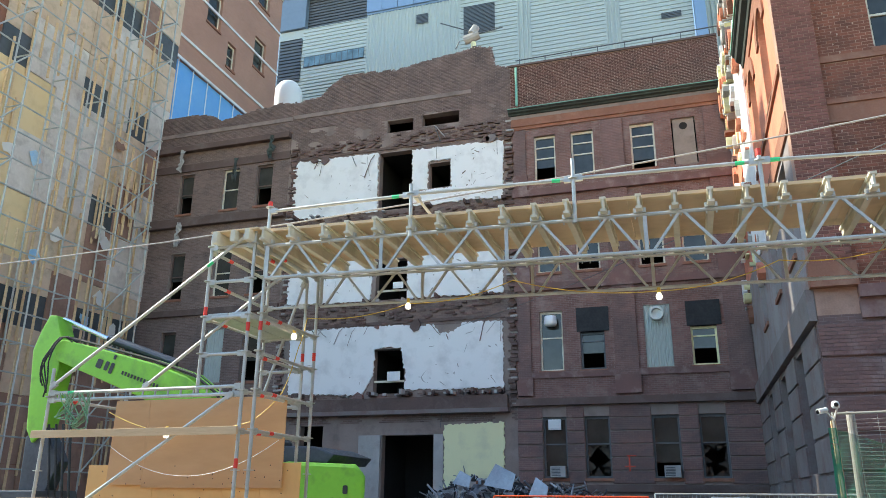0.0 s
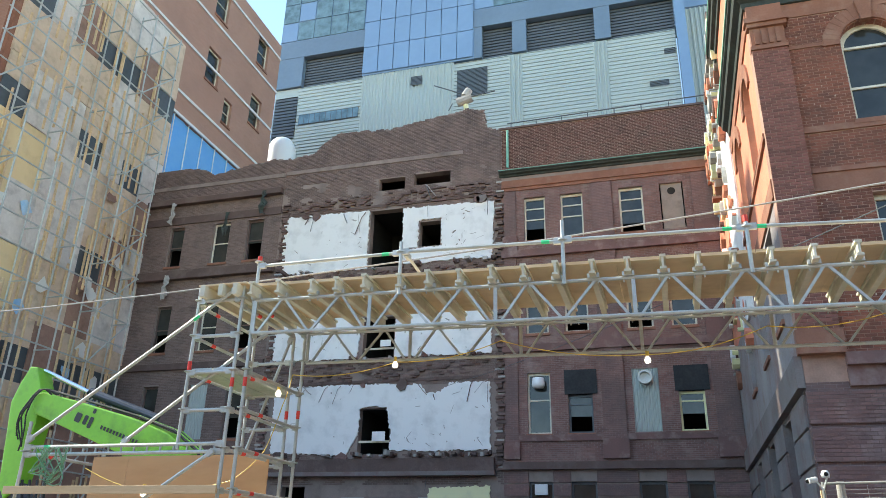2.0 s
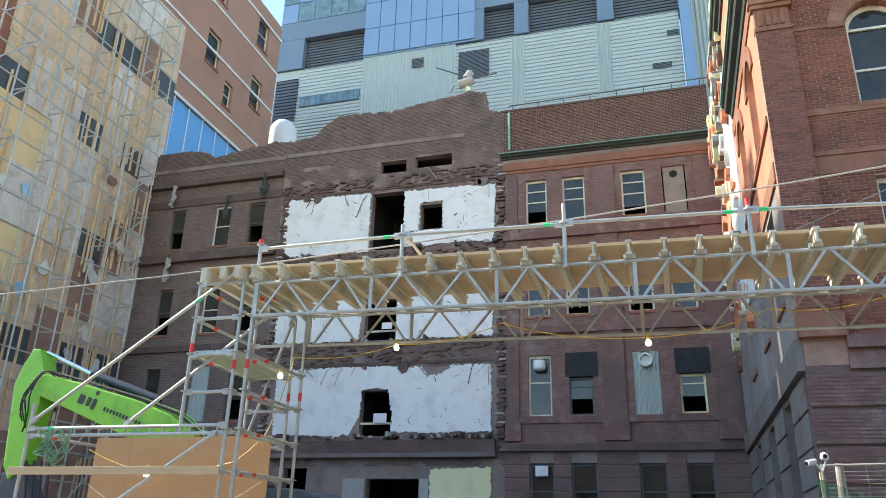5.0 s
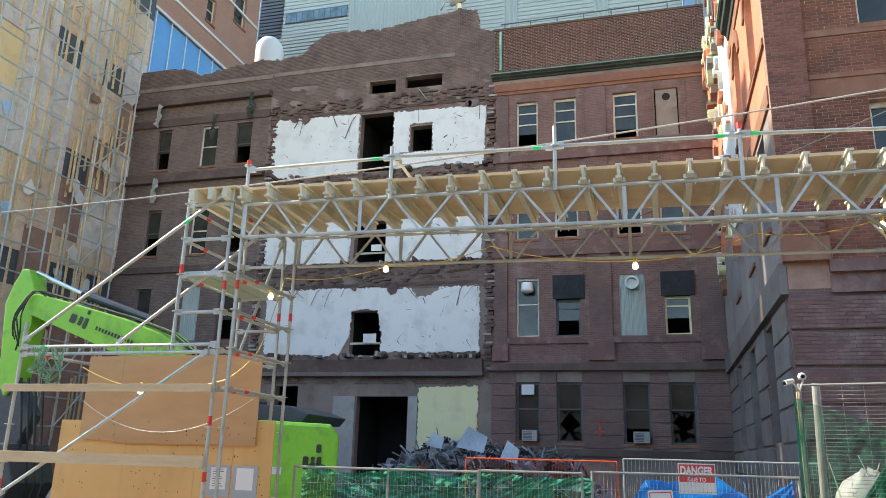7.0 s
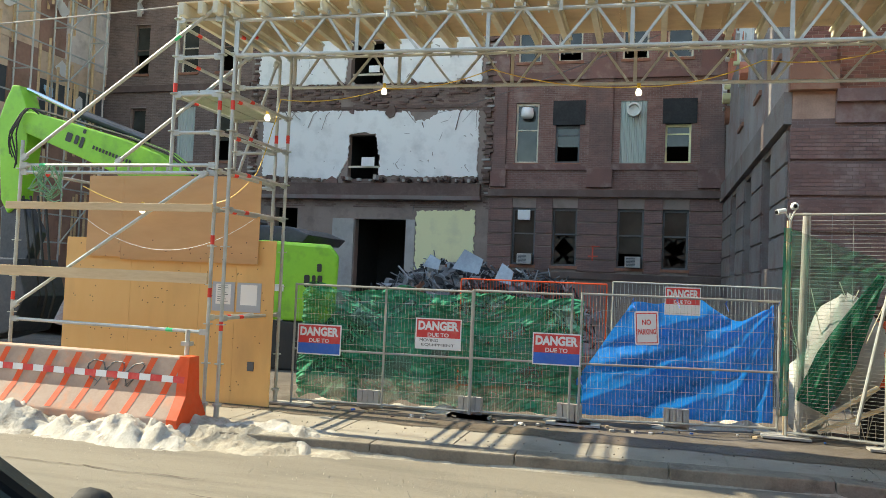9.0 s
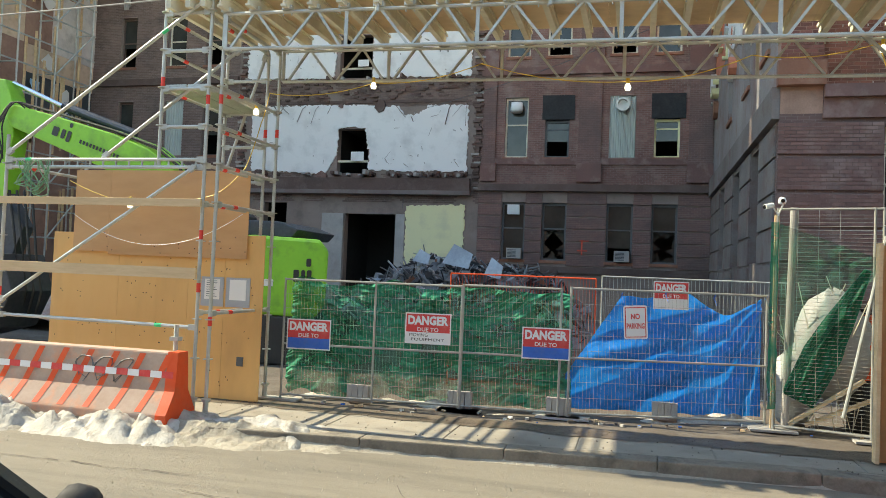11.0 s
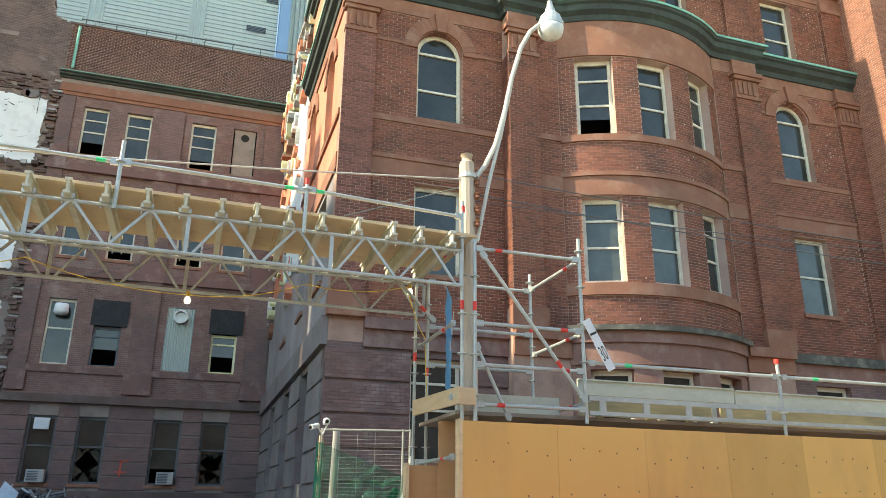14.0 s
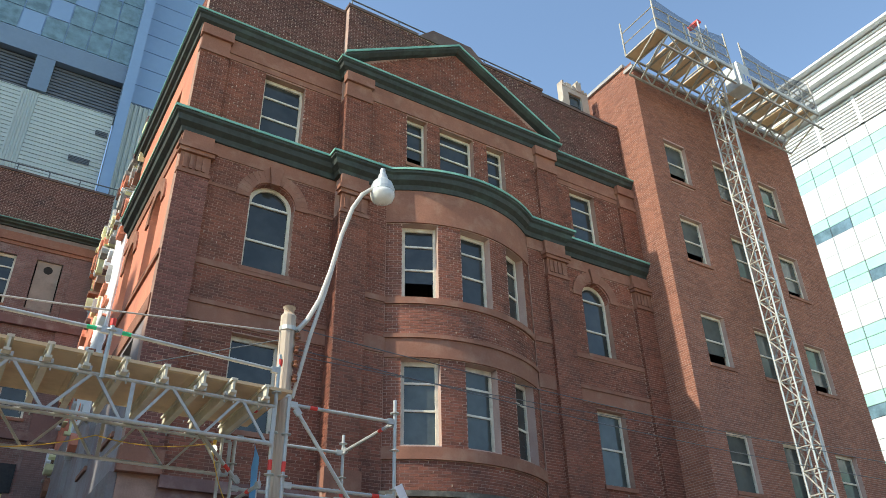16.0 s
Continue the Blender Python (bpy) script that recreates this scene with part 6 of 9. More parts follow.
def danger_sign(at, ux, w, h, third, words, label, lean=0.0, group="danger signs"):
    t = thing("danger_sign", at, label, "sign", group)
    m = flat_turn(ux, lean)
    n, up = m @ Vector((0, 0, 1)), m @ Vector((0, 1, 0))
    plate(t, "plate", at, w, h, M_SIGN_WHITE, m)
    c = Vector(at)
    plate(t, "red_field", c + up * h * 0.17, w * 0.95, h * 0.58, M_SIGN_RED, m, 0.0035, 0.001)
    plate(t, "lower_field", c - up * h * 0.29, w * 0.95, h * 0.34, third, m, 0.0035, 0.001)
    lettering(t, "DANGER", w * 0.88, h * 0.3, c + up * h * 0.26 + n * 0.006, M_SIGN_WHITE, m, weight=0.05)
    lettering(t, "DUE TO", w * 0.46, h * 0.13, c - up * h * 0.03 + n * 0.006, M_SIGN_WHITE, m, weight=0.02)
    for k, word in enumerate(words):
        lettering(t, word, w * (0.72 if len(word) > 6 else 0.4), h * 0.1, c + up * h * (-0.21 - 0.15 * k) + n * 0.006 - (m @ Vector((1, 0, 0))) * w * (0.0 if len(word) > 6 else 0.2), M_INK, m)
    return t


# ---- site fence ----
M_GREEN_NET = surface("green_netting", (0.013, 0.25, 0.14), (0.007, 0.13, 0.075), 2.0, 30, 0.82, 0, 0.4)
nt = M_GREEN_NET.node_tree
bs, outn = nt.nodes["Principled BSDF"], nt.nodes["Material Output"]
tr, mx = nt.nodes.new("ShaderNodeBsdfTransparent"), nt.nodes.new("ShaderNodeMixShader")
nt.links.new(noise_fac(nt, coords(nt), 2.2, 8.0, 0.38, 0.9), mx.inputs[0])
nt.links.new(bs.outputs[0], mx.inputs[1])
nt.links.new(tr.outputs[0], mx.inputs[2])
nt.links.new(mx.outputs[0], outn.inputs["Surface"])
# Darker patches put the shade behind the sheet into its blue.
M_TARP = surface("blue_tarp", (0.004, 0.27, 0.82), (0.003, 0.2, 0.66), 1.2, 18, 0.34, 0, 0.25, (0.002, 0.085, 0.33), 0.75, (0.5, 1, 1.3))
M_DENSE_NET = surface("dense_green_netting", (0.012, 0.2, 0.1), (0.006, 0.1, 0.055), 2.0, 30, 0.6, 0, 0.3)
for cloth_mat, share in ((M_TARP, 0.4), (M_DENSE_NET, 0.3)):
    nt = cloth_mat.node_tree
    through_light, mx = nt.nodes.new("ShaderNodeBsdfTranslucent"), nt.nodes.new("ShaderNodeMixShader")
    mx.inputs[0].default_value = share
    nt.links.new(nt.nodes["Principled BSDF"].inputs["Base Color"].links[0].from_socket, through_light.inputs[0])
    nt.links.new(nt.nodes["Principled BSDF"].outputs[0], mx.inputs[1])
    nt.links.new(through_light.outputs[0], mx.inputs[2])
    nt.links.new(mx.outputs[0], nt.nodes["Material Output"].inputs["Surface"])
M_THIN_NET = surface("thin_green_netting", (0.015, 0.16, 0.09), (0.008, 0.1, 0.06), 2.0, 30, 0.6, 0, 0.2)
nt = M_THIN_NET.node_tree
tr, mx = nt.nodes.new("ShaderNodeBsdfTransparent"), nt.nodes.new("ShaderNodeMixShader")
mx.inputs[0].default_value = 0.6
nt.links.new(nt.nodes["Principled BSDF"].outputs[0], mx.inputs[1])
nt.links.new(tr.outputs[0], mx.inputs[2])
nt.links.new(mx.outputs[0], nt.nodes["Material Output"].inputs["Surface"])
M_ORANGE = surface("orange_paint", (0.74, 0.085, 0.018), (0.58, 0.06, 0.014), 1.5, 12, 0.6, 0, 0.15, (0.35, 0.12, 0.06), 0.5)


M_FENCE = surface("dull_galvanised_wire", (0.34, 0.34, 0.32), (0.24, 0.24, 0.22), 3.0, 40, 0.5, 0.3, 0.05)


def fence_panel(a, b, h, mids=(), name="fence_panel", horizontal=False, label="galvanised wire mesh site fence panel", rail=True):
    t = thing(name, (a[0], a[1], 0), label, "fence", "site fence")
    A, B = Vector((a[0], a[1], 0)), Vector((b[0], b[1], 0))
    up = Vector((0, 0, 1))
    for p in (A, B, *[A.lerp(B, k) for k in mids]):
        s = Shape()
        s.tube([p + up * 0.03, p + up * h], 0.018, 8)
        part("post", s, M_FENCE, t)
    for z in (0.08, h * 0.46, h - 0.02) if rail else (0.08, h - 0.02):
        s = Shape()
        s.tube([A + up * z, B + up * z], 0.016, 8)
        part("rail", s, M_FENCE, t)
    s = Shape()
    L = (B - A).length
    if horizontal:
        for k in range(int((h - 0.1) / 0.05)):
            s.tube([A + up * (0.1 + k * 0.05), B + up * (0.1 + k * 0.05)], 0.0022, 4)
        for k in range(1, int(L / 0.25)):
            p = A.lerp(B, k * 0.25 / L)
            s.tube([p + up * 0.08, p + up * (h - 0.02)], 0.0022, 4)
    else:
        for k in range(1, int(L / 0.05)):
            p = A.lerp(B, k * 0.05 / L)
            s.tube([p + up * 0.08, p + up * (h - 0.02)], 0.0014, 4)
        for k in range(1, 8):
            s.tube([A + up * (0.08 + k * (h - 0.1) / 8), B + up * (0.08 + k * (h - 0.1) / 8)], 0.002, 4)
    part("wire_mesh", s, M_FENCE, t)
    for p in (A, B):
        s = Shape()
        s.box(p.x - 0.3, p.y - 0.11, 0, p.x + 0.3, p.y + 0.11, 0.03)
        part("foot_plate", s, M_CONCRETE, t)
    return t


FA, FB, FC, FD, FE = (-5.02, 10.26), (-2.42, 10.54), (-1.03, 10.64), (-0.9, 10.66), (1.72, 11.3)
fence_panel(FA, FB, 1.78, (0.52,))
fence_panel((FB[0] + 0.02, FB[1]), FC, 1.8)
fence_panel(FD, FE, 1.82)
fence_panel((1.79, 11.05), (3.0, 10.75), 3.0, (0.92,), horizontal=True, label="tall wire mesh gate panel with torn netting", rail=False)
s = Shape()
s.tube([(1.96, 11.2, 0.0), (2.02, 11.2, 3.02)], 0.05, 12)
solo("gate_post", s, M_CONCRETE, "white painted steel gate post beside the fence", "post", at=(1.96, 11.2, 0))
s = Shape()
s.box(1.76, 11.08, 0.02, 1.82, 11.14, 2.9)
solo("timber_post", s, M_WOOD, "raw timber post tied to the gate panel", "post", at=(1.85, 11.03, 0))
for x, y in (FB, (-3.9, 10.4), FC, (0.4, 10.98)):
    s = Shape()
    for k in range(4):
        s.box(x - 0.17 + k * 0.085, y + 0.06, 0.03, x - 0.095 + k * 0.085, y + 0.12, 0.27)
    s.box(x - 0.17, y + 0.12, 0.0, x + 0.17, y + 0.16, 0.26)
    solo("ballast_block", s, M_CONCRETE, "ribbed concrete ballast block at the fence foot", "weight", "fence weights", at=(x, y, 0))


def cloth(fun, nu, nv):
    return Shape().grid([[fun(i / nu, j / nv) for i in range(nu + 1)] for j in range(nv + 1)])


def crease(x, y, s, seed):
    """Sharp ridges of crumpled sheeting."""
    return 1.0 - 2.0 * abs(n2(x, y, s, seed))


def net_a(u, v):
    x = -5.1 + 4.2 * u
    top = 1.84 - 0.07 * abs(math.sin(u * 9)) - 0.5 * max(0.0, u - 0.93)
    z = 0.04 + 0.16 * max(0, n2(u, 0, 9)) + (top - 0.12) * v
    q = z + 0.22 * math.sin(x * 1.7) + 0.25 * n2(x, z, 0.9, 3)
    f = 0.11 * crease(x * 0.8, q * 2.6, 1.1, 2) + 0.07 * crease(x * 1.1 + 0.5 * z, q * 3.4, 2.2, 5) + 0.05 * crease(x * 1.5 - z, q * 4, 4.0, 7)
    return (x, 10.42 + 0.1 * (x + 5) + 0.12 + f, z)


fence_net = solo("green_net", cloth(net_a, 190, 80), M_GREEN_NET, "torn green debris netting draped behind the fence", "netting")


def net_b(u, v):
    """Gathered band from the far top of the gate down to the foot of its post."""
    a, b = Vector((2.9, 10.85, 2.2)), Vector((2.1, 10.95, 0.42))
    r = a.lerp(b, v)
    wide = 0.04 + 0.24 * min(1.0, v * 1.6) * (1 - 0.25 * v)
    off = (u - 0.5) * 2 * wide
    n = Vector((-0.9, 0, 0.42))
    f = 0.07 * crease(u * 5, v * 1.2, 1.6, 8) + 0.03 * crease(u * 9, v * 3, 2.0, 3)
    return (max(1.93, r.x - n.x * off), r.y + 0.12 + f, max(0.06, r.z - n.z * off))


solo("green_net", cloth(net_b, 60, 50), M_GREEN_NET, "torn green debris netting gathered across the gate", "netting").data.materials[0] = M_DENSE_NET


def net_c(u, v):
    top = Vector((1.78, 11.05, 2.78)).lerp(Vector((2.98, 10.82, 2.32)), u)
    bot = Vector((1.86, 11.05, 0.5)).lerp(Vector((2.95, 10.85, 2.2)), u ** 0.8)
    r = bot.lerp(top, v)
    return (r.x, r.y - 0.14 + 0.03 * crease(u * 4, v * 3, 1.5, 6), r.z)


solo("green_net", cloth(net_c, 40, 40), M_THIN_NET, "thin green debris netting stretched over the gate", "netting")
s = cloth(lambda u, v: (1.7 + 0.1 * u + 0.03 * n2(v * 9, u, 1), 11.0, 0.3 + 2.5 * v), 4, 20)
solo("green_net", s, M_GREEN_NET, "narrow strip of green netting on the gate post", "netting", smooth=True)


def tarp(u, v):
    xl, xr = -0.98 + 0.74 * max(0.0, (v - 0.3) / 0.7), 1.72
    x = xl + (xr - xl) * u
    top = 1.72 + 0.12 * math.exp(-((u - 0.42) / 0.14) ** 2) - 0.22 * math.exp(-((u - 0.74) / 0.14) ** 2) + 0.05 * (u > 0.97)
    z = 0.08 + 0.05 * n2(x, 0, 3, 2) + (top - 0.1) * v
    # swags hang from the two upper ties
    swag = z + 0.34 * math.sin(math.pi * min(1, max(0, (u - 0.05) / 0.95))) * v
    fan = math.atan2(1.85 - z, 1.9 - x)
    f = 0.24 * crease(x * 0.3 + 0.2, swag * 1.15 - 0.25 * x, 1.5, 4) * (0.4 + 0.8 * v) + 0.17 * crease(fan * 2.4, 0.25 * x, 1.5, 9) * (1 - 0.4 * v) + 0.05 * crease(x * 0.6, swag, 4.0, 6) + 0.012 * crease(x, z, 9, 2)
    return (x, 10.86 + 0.245 * (x + 0.9) * 0.9 + 0.12 + f * 0.75, z)


blue_tarp = solo("blue_tarp", cloth(tarp, 130, 90), M_TARP, "creased bright blue tarpaulin hung on the fence", "tarpaulin", smooth=True)


def on_fence(x):
    pts = (FA, FB, FC, FD, FE)
    for p, q in zip(pts, pts[1:]):
        if x <= q[0]:
            break
    return p[1] + (q[1] - p[1]) * (x - p[0]) / (q[0] - p[0]) - 0.04


for owner, spots, tie_mat in ((blue_tarp, ((-0.24, 1.74), (0.35, 1.78), (1.0, 1.76), (1.7, 1.78), (-0.9, 0.62)), M_SIGN_BLUE), (fence_net, ((-4.7, 1.7), (-3.6, 1.7), (-2.6, 1.7), (-1.6, 1.68)), M_GREEN_NET)):
    for x, z in spots:
        s = Shape()
        y = on_fence(x) + 0.04
        s.tube([(x, y + 0.05, z - 0.03), (x + 0.015, y - 0.022, z + 0.01), (x + 0.03, y + 0.02, z + 0.03), (x + 0.02, y + 0.05, z - 0.04), (x + 0.05, y - 0.01, z - 0.12)], 0.005, 5)
        part("tie", s, tie_mat, owner, "twisted cord tie")


for x, z, third, words, label in ((-4.62, 0.97, M_SIGN_BLUE, (), "red and white danger sign with blue taped lower field"),
                                  (-2.88, 1.14, M_SIGN_WHITE, ("MOVING", "EQUIPMENT"), "red and white danger sign with handwritten words"),
                                  (-1.22, 1.02, M_SIGN_BLUE, (), "red and white danger sign with blue taped lower field")):
    danger_sign((x, on_fence(x), z), (1, 0.1), 0.66, 0.44, third, words, label)
danger_sign((3.31, 8.572, 1.84), (1, 0), 0.58, 0.41, M_SIGN_WHITE, ("OVERHEAD WIRES",), "red and white overhead wires danger sign on plywood")
danger_sign((0.45, 11.35, 1.75), (1, 0.2), 0.5, 0.4, M_SIGN_WHITE, (), "small danger sign above the blue tarpaulin")
at = (-0.03, 10.78, 1.37)
t = thing("no_parking_sign", at, "white no parking sign with red border and words", "sign")
m = flat_turn((1, 0.15), 0.06)
plate(t, "plate", at, 0.32, 0.46, M_SIGN_WHITE, m, 0, 0.003, 0.03)
for w, h, dz, dx in ((0.27, 0.012, 0.2, 0), (0.27, 0.012, -0.2, 0)):
    plate(t, "border", Vector(at) + m @ Vector((0, dz, 0)), w, h, M_SIGN_RED, m, 0.0035, 0.001)
for dx in (-0.135, 0.135):
    plate(t, "border", Vector(at) + m @ Vector((dx, 0, 0)), 0.012, 0.4, M_SIGN_RED, m, 0.0035, 0.001)
lettering(t, "NO", 0.12, 0.075, Vector(at) + m @ Vector((0, 0.08, 0.006)), M_SIGN_RED, m, weight=0.03)
lettering(t, "PARKING", 0.24, 0.075, Vector(at) + m @ Vector((0, -0.05, 0.006)), M_SIGN_RED, m, weight=0.03)
# hanging sign on the scaffold tower and blue banner
at = (4.9, 8.6, 3.95)
t = thing("hanging_sign", at, "white sign board hanging askew from the scaffold", "sign")
m = flat_turn((1, 0), radians(28))
plate(t, "plate", at, 0.12, 0.72, M_SIGN_WHITE, m)
lettering(t, "30", 0.085, 0.2, Vector(at) + m @ Vector((0, -0.12, 0.006)), M_INK, m)
plate(t, "bar", Vector(at) + m @ Vector((0, 0.16, 0)), 0.1, 0.03, M_INK, m, 0.004, 0.001)
M_BANNER = surface("blue_banner", (0.12, 0.45, 0.8), (0.09, 0.38, 0.72), 1, 10, 0.5, 0, 0.1)
s = cloth(lambda u, v: (2.98 + 0.16 * u + 0.02 * n2(u, v * 6, 1), 9.1 + 0.25 * u, 3.35 + 1.35 * v - 0.1 * u * v), 6, 16)
t = solo("blue_banner", s, M_BANNER, "light blue vertical banner tied inside the scaffold", "banner", smooth=True, at=(2.98, 9.1, 3.35))
for k in range(3):
    plate(t, "bar", (3.05 + k * 0.02, 9.12, 3.9 + k * 0.2), 0.05, 0.12, M_SIGN_WHITE, flat_turn((0.16, 0.25)), 0.0, 0.003)
# inner orange fence panel and a grey one behind
for a, b, h, mat, lab in (((-3.2, 13.0), (-0.7, 13.05), 1.95, M_ORANGE, "orange framed wire fence panel inside the site"), ((-0.6, 13.1), (2.4, 13.2), 2.0, M_STEEL, "grey wire fence panel inside the site")):
    t = thing("fence_panel", (a[0], a[1], 0), lab, "fence", "inner fence")
    A, B = Vector((*a, 0)), Vector((*b, 0))
    for p, q in ((A + Vector((0, 0, 0)), A + Vector((0, 0, h))), (B, B + Vector((0, 0, h))), (A + Vector((0, 0, h)), B + Vector((0, 0, h))), (A + Vector((0, 0, 0.1)), B + Vector((0, 0, 0.1)))):
        s = Shape()
        s.tube([p, q], 0.013, 8)
        part("rail", s, mat, t)
    s = Shape()
    for k in range(1, 48):
        p = A.lerp(B, k / 48)
        s.tube([p + Vector((0, 0, 0.1)), p + Vector((0, 0, h))], 0.003, 4)
    part("wire_mesh", s, mat, t)

# ---- security cameras on the gate post ----
for k, (x, y, z, lean) in enumerate(((1.68, 10.92, 3.02, 1), (1.82, 10.94, 3.08, 0))):
    t = thing("security_camera", (x, y, z), "small white security camera on the gate post" if k else "white bullet security camera on the gate post", "camera", "cameras on the gate post")
    s = Shape()
    if k == 0:
        s.tube([(x - 0.09, y - 0.08, z - 0.03), (x + 0.02, y, z)], 0.035, 12)
    else:
        s.lathe((x, y, z), [(0.0, 0.056), (0.038, 0.045), (0.056, 0.0), (0.045, -0.038), (0.0, -0.045)], 14)
    part("housing", s, M_WHITE_METAL, t, smooth=k == 1)
    s = Shape()
    s.tube([(x + 0.02, y, z - 0.02), (1.79, 11.03, 2.9)], 0.012, 6)
    part("bracket", s, M_WHITE_METAL, t)
    s = Shape()
    s.lathe((x - (0.09 if k == 0 else 0), y - (0.088 if k == 0 else 0.052), z - (0.033 if k == 0 else 0)), [(0.0, -0.006), (0.022, -0.006), (0.028, 0.004)], 10, "y")
    part("lens", s, M_BLACK, t)

# ---- excavator ----
M_LIME = surface("lime_paint", (0.22, 0.5, 0.04), (0.17, 0.42, 0.035), 1.0, 10, 0.45, 0, 0.06, (0.07, 0.14, 0.035), 0.6)
M_RUBBER = surface("black_rubber", (0.02, 0.02, 0.021), (0.035, 0.033, 0.03), 2, 20, 0.75, 0, 0.2)
M_CHROME = surface("chrome_rod", (0.7, 0.75, 0.85), (0.65, 0.7, 0.8), 2, 20, 0.12, 1.0, 0)
M_DARKSTEEL = surface("dark_steel", (0.07, 0.075, 0.09), (0.045, 0.05, 0.06), 1.5, 12, 0.5, 0.5, 0.1)
EXY = 14.0
ex = thing("excavator", (-8.2, EXY, 0), "lime green tracked excavator with raised arm", "excavator")


def ex_profile(name, ring, y0, y1, mat=None, bevel=0.03, label=""):
    s = Shape()
    s.prism(ring, lambda x, z: (x, y0, z), lambda x, z: (x, y1, z))
    return part(name, s, mat or M_LIME, ex, label, bevel=bevel)


ex_profile("boom", [(-13.75, 5.2), (-13.5, 4.8), (-11.1, 3.9), (-9.7, 3.1), (-8.6, 1.7), (-8.2, 1.4), (-7.9, 1.7), (-8.7, 3.0), (-9.4, 3.9), (-10.0, 4.3), (-10.9, 4.63), (-12.46, 5.05), (-13.4, 5.28)], EXY - 0.28, EXY + 0.28)
ex_profile("stick", [(-14.3, 5.1), (-14.15, 5.55), (-13.97, 5.9), (-13.78, 5.88), (-13.5, 5.25), (-13.48, 4.6), (-13.66, 3.2), (-13.9, 3.0), (-14.1, 3.3), (-14.22, 4.4)], EXY - 0.22, EXY + 0.22)
ex_profile("bucket_linkage", [(-14.15, 3.15), (-13.62, 3.35), (-13.1, 2.6), (-13.5, 1.7), (-14.1, 1.9)], EXY - 0.15, EXY + 0.15, M_DARKSTEEL)
ex_profile("bucket", [(-14.3, 2.0), (-13.2, 2.0), (-12.9, 1.2), (-13.3, 0.4), (-14.2, 0.15), (-14.7, 0.5), (-14.3, 0.7), (-13.7, 0.9), (-13.6, 1.5)], EXY - 0.6, EXY + 0.6, M_DARKSTEEL)
s = Shape()
s.tube([(-13.75, EXY, 5.84), (-12.4, EXY - 0.02, 5.29)], 0.05, 10)
part("cylinder_rod", s, M_CHROME, ex)
s = Shape()
s.tube([(-12.45, EXY + 0.1, 5.31), (-10.6, EXY + 0.1, 4.68)], 0.1, 12)
part("cylinder", s, M_DARKSTEEL, ex, "dark blue hydraulic cylinder")
for k in range(5):
    s = Shape()
    o = 0.05 * k
    pts = []
    for q in range(15):
        w = q / 14
        pts.append((-13.15 - 0.62 * math.sin(math.pi * 0.5 * min(1, w * 1.8)) + 0.1 * math.sin(w * 5 + k) + o * (1 - w), EXY - 0.27 - 0.1 * math.sin(math.pi * w), 5.2 + 0.14 * math.sin(math.pi * min(1, w * 2.5)) - (1.1 + 0.5 * o) * max(0, w - 0.2) / 0.8 * (0.8 + 0.05 * k)))
    s.tube(pts, 0.017, 6)
    part("hose", s, M_RUBBER, ex)
for k in range(4):
    s = Shape()
    s.tube([(-13.3, EXY - 0.2 + 0.1 * k, 5.33), (-12.4, EXY - 0.2 + 0.1 * k, 5.1), (-10.9, EXY - 0.2 + 0.1 * k, 4.7), (-9.9, EXY - 0.2 + 0.1 * k, 4.36), (-9.3, EXY - 0.2 + 0.1 * k, 3.95), (-8.7, EXY - 0.2 + 0.1 * k, 3.1)], 0.03, 6)
    part("pipe", s, M_LIME if k % 2 else M_RUBBER, ex)
for k in range(4):
    s = Shape()
    x = -13.2 + 0.2 * k
    s.tube([(x - 0.4, EXY - 0.1, 3.4), (x, EXY - 0.3, 2.4 - 0.15 * k), (x + 0.1, EXY - 0.2, 1.2), (x - 0.2, EXY, 0.7)], 0.03, 6)
    part("hose", s, M_RUBBER, ex)
# house, engine cover and tracks
s = Shape()
ring = [(-10.4, 1.0), (-6.2, 0.95), (-5.98, 1.2), (-5.95, 2.3), (-6.15, 2.52), (-7.6, 2.58), (-10.4, 2.3)]
s.prism(ring, lambda x, z: (x, EXY - 0.02, z), lambda x, z: (x - 1.15, EXY + 2.6, z))
part("house", s, M_LIME, ex, bevel=0.07)
ex_profile("engine_cover", [(-8.6, 2.58), (-6.9, 2.55), (-6.75, 2.72), (-7.2, 2.88), (-8.6, 2.92)], EXY + 0.25, EXY + 2.2, M_DARKSTEEL)
ex_profile("cab", [(-10.4, 2.3), (-8.9, 2.3), (-8.9, 3.1), (-9.3, 3.45), (-10.3, 3.45)], EXY + 1.3, EXY + 2.5, M_DARKSTEEL)
s = Shape()
s.box(-9.2, EXY + 0.6, 0.5, -7.4, EXY + 1.9, 1.0)
part("turntable", s, M_DARKSTEEL, ex)
for y in (EXY - 0.1, EXY + 2.0):
    ring = [(-10.6, 0.45), (-10.4, 0.1), (-9.9, 0.0), (-6.7, 0.0), (-6.2, 0.1), (-6.0, 0.45), (-6.2, 0.82), (-6.7, 0.95), (-9.9, 0.95), (-10.4, 0.82)]
    ex_profile("track", ring, y, y + 0.6, M_RUBBER, 0.03)
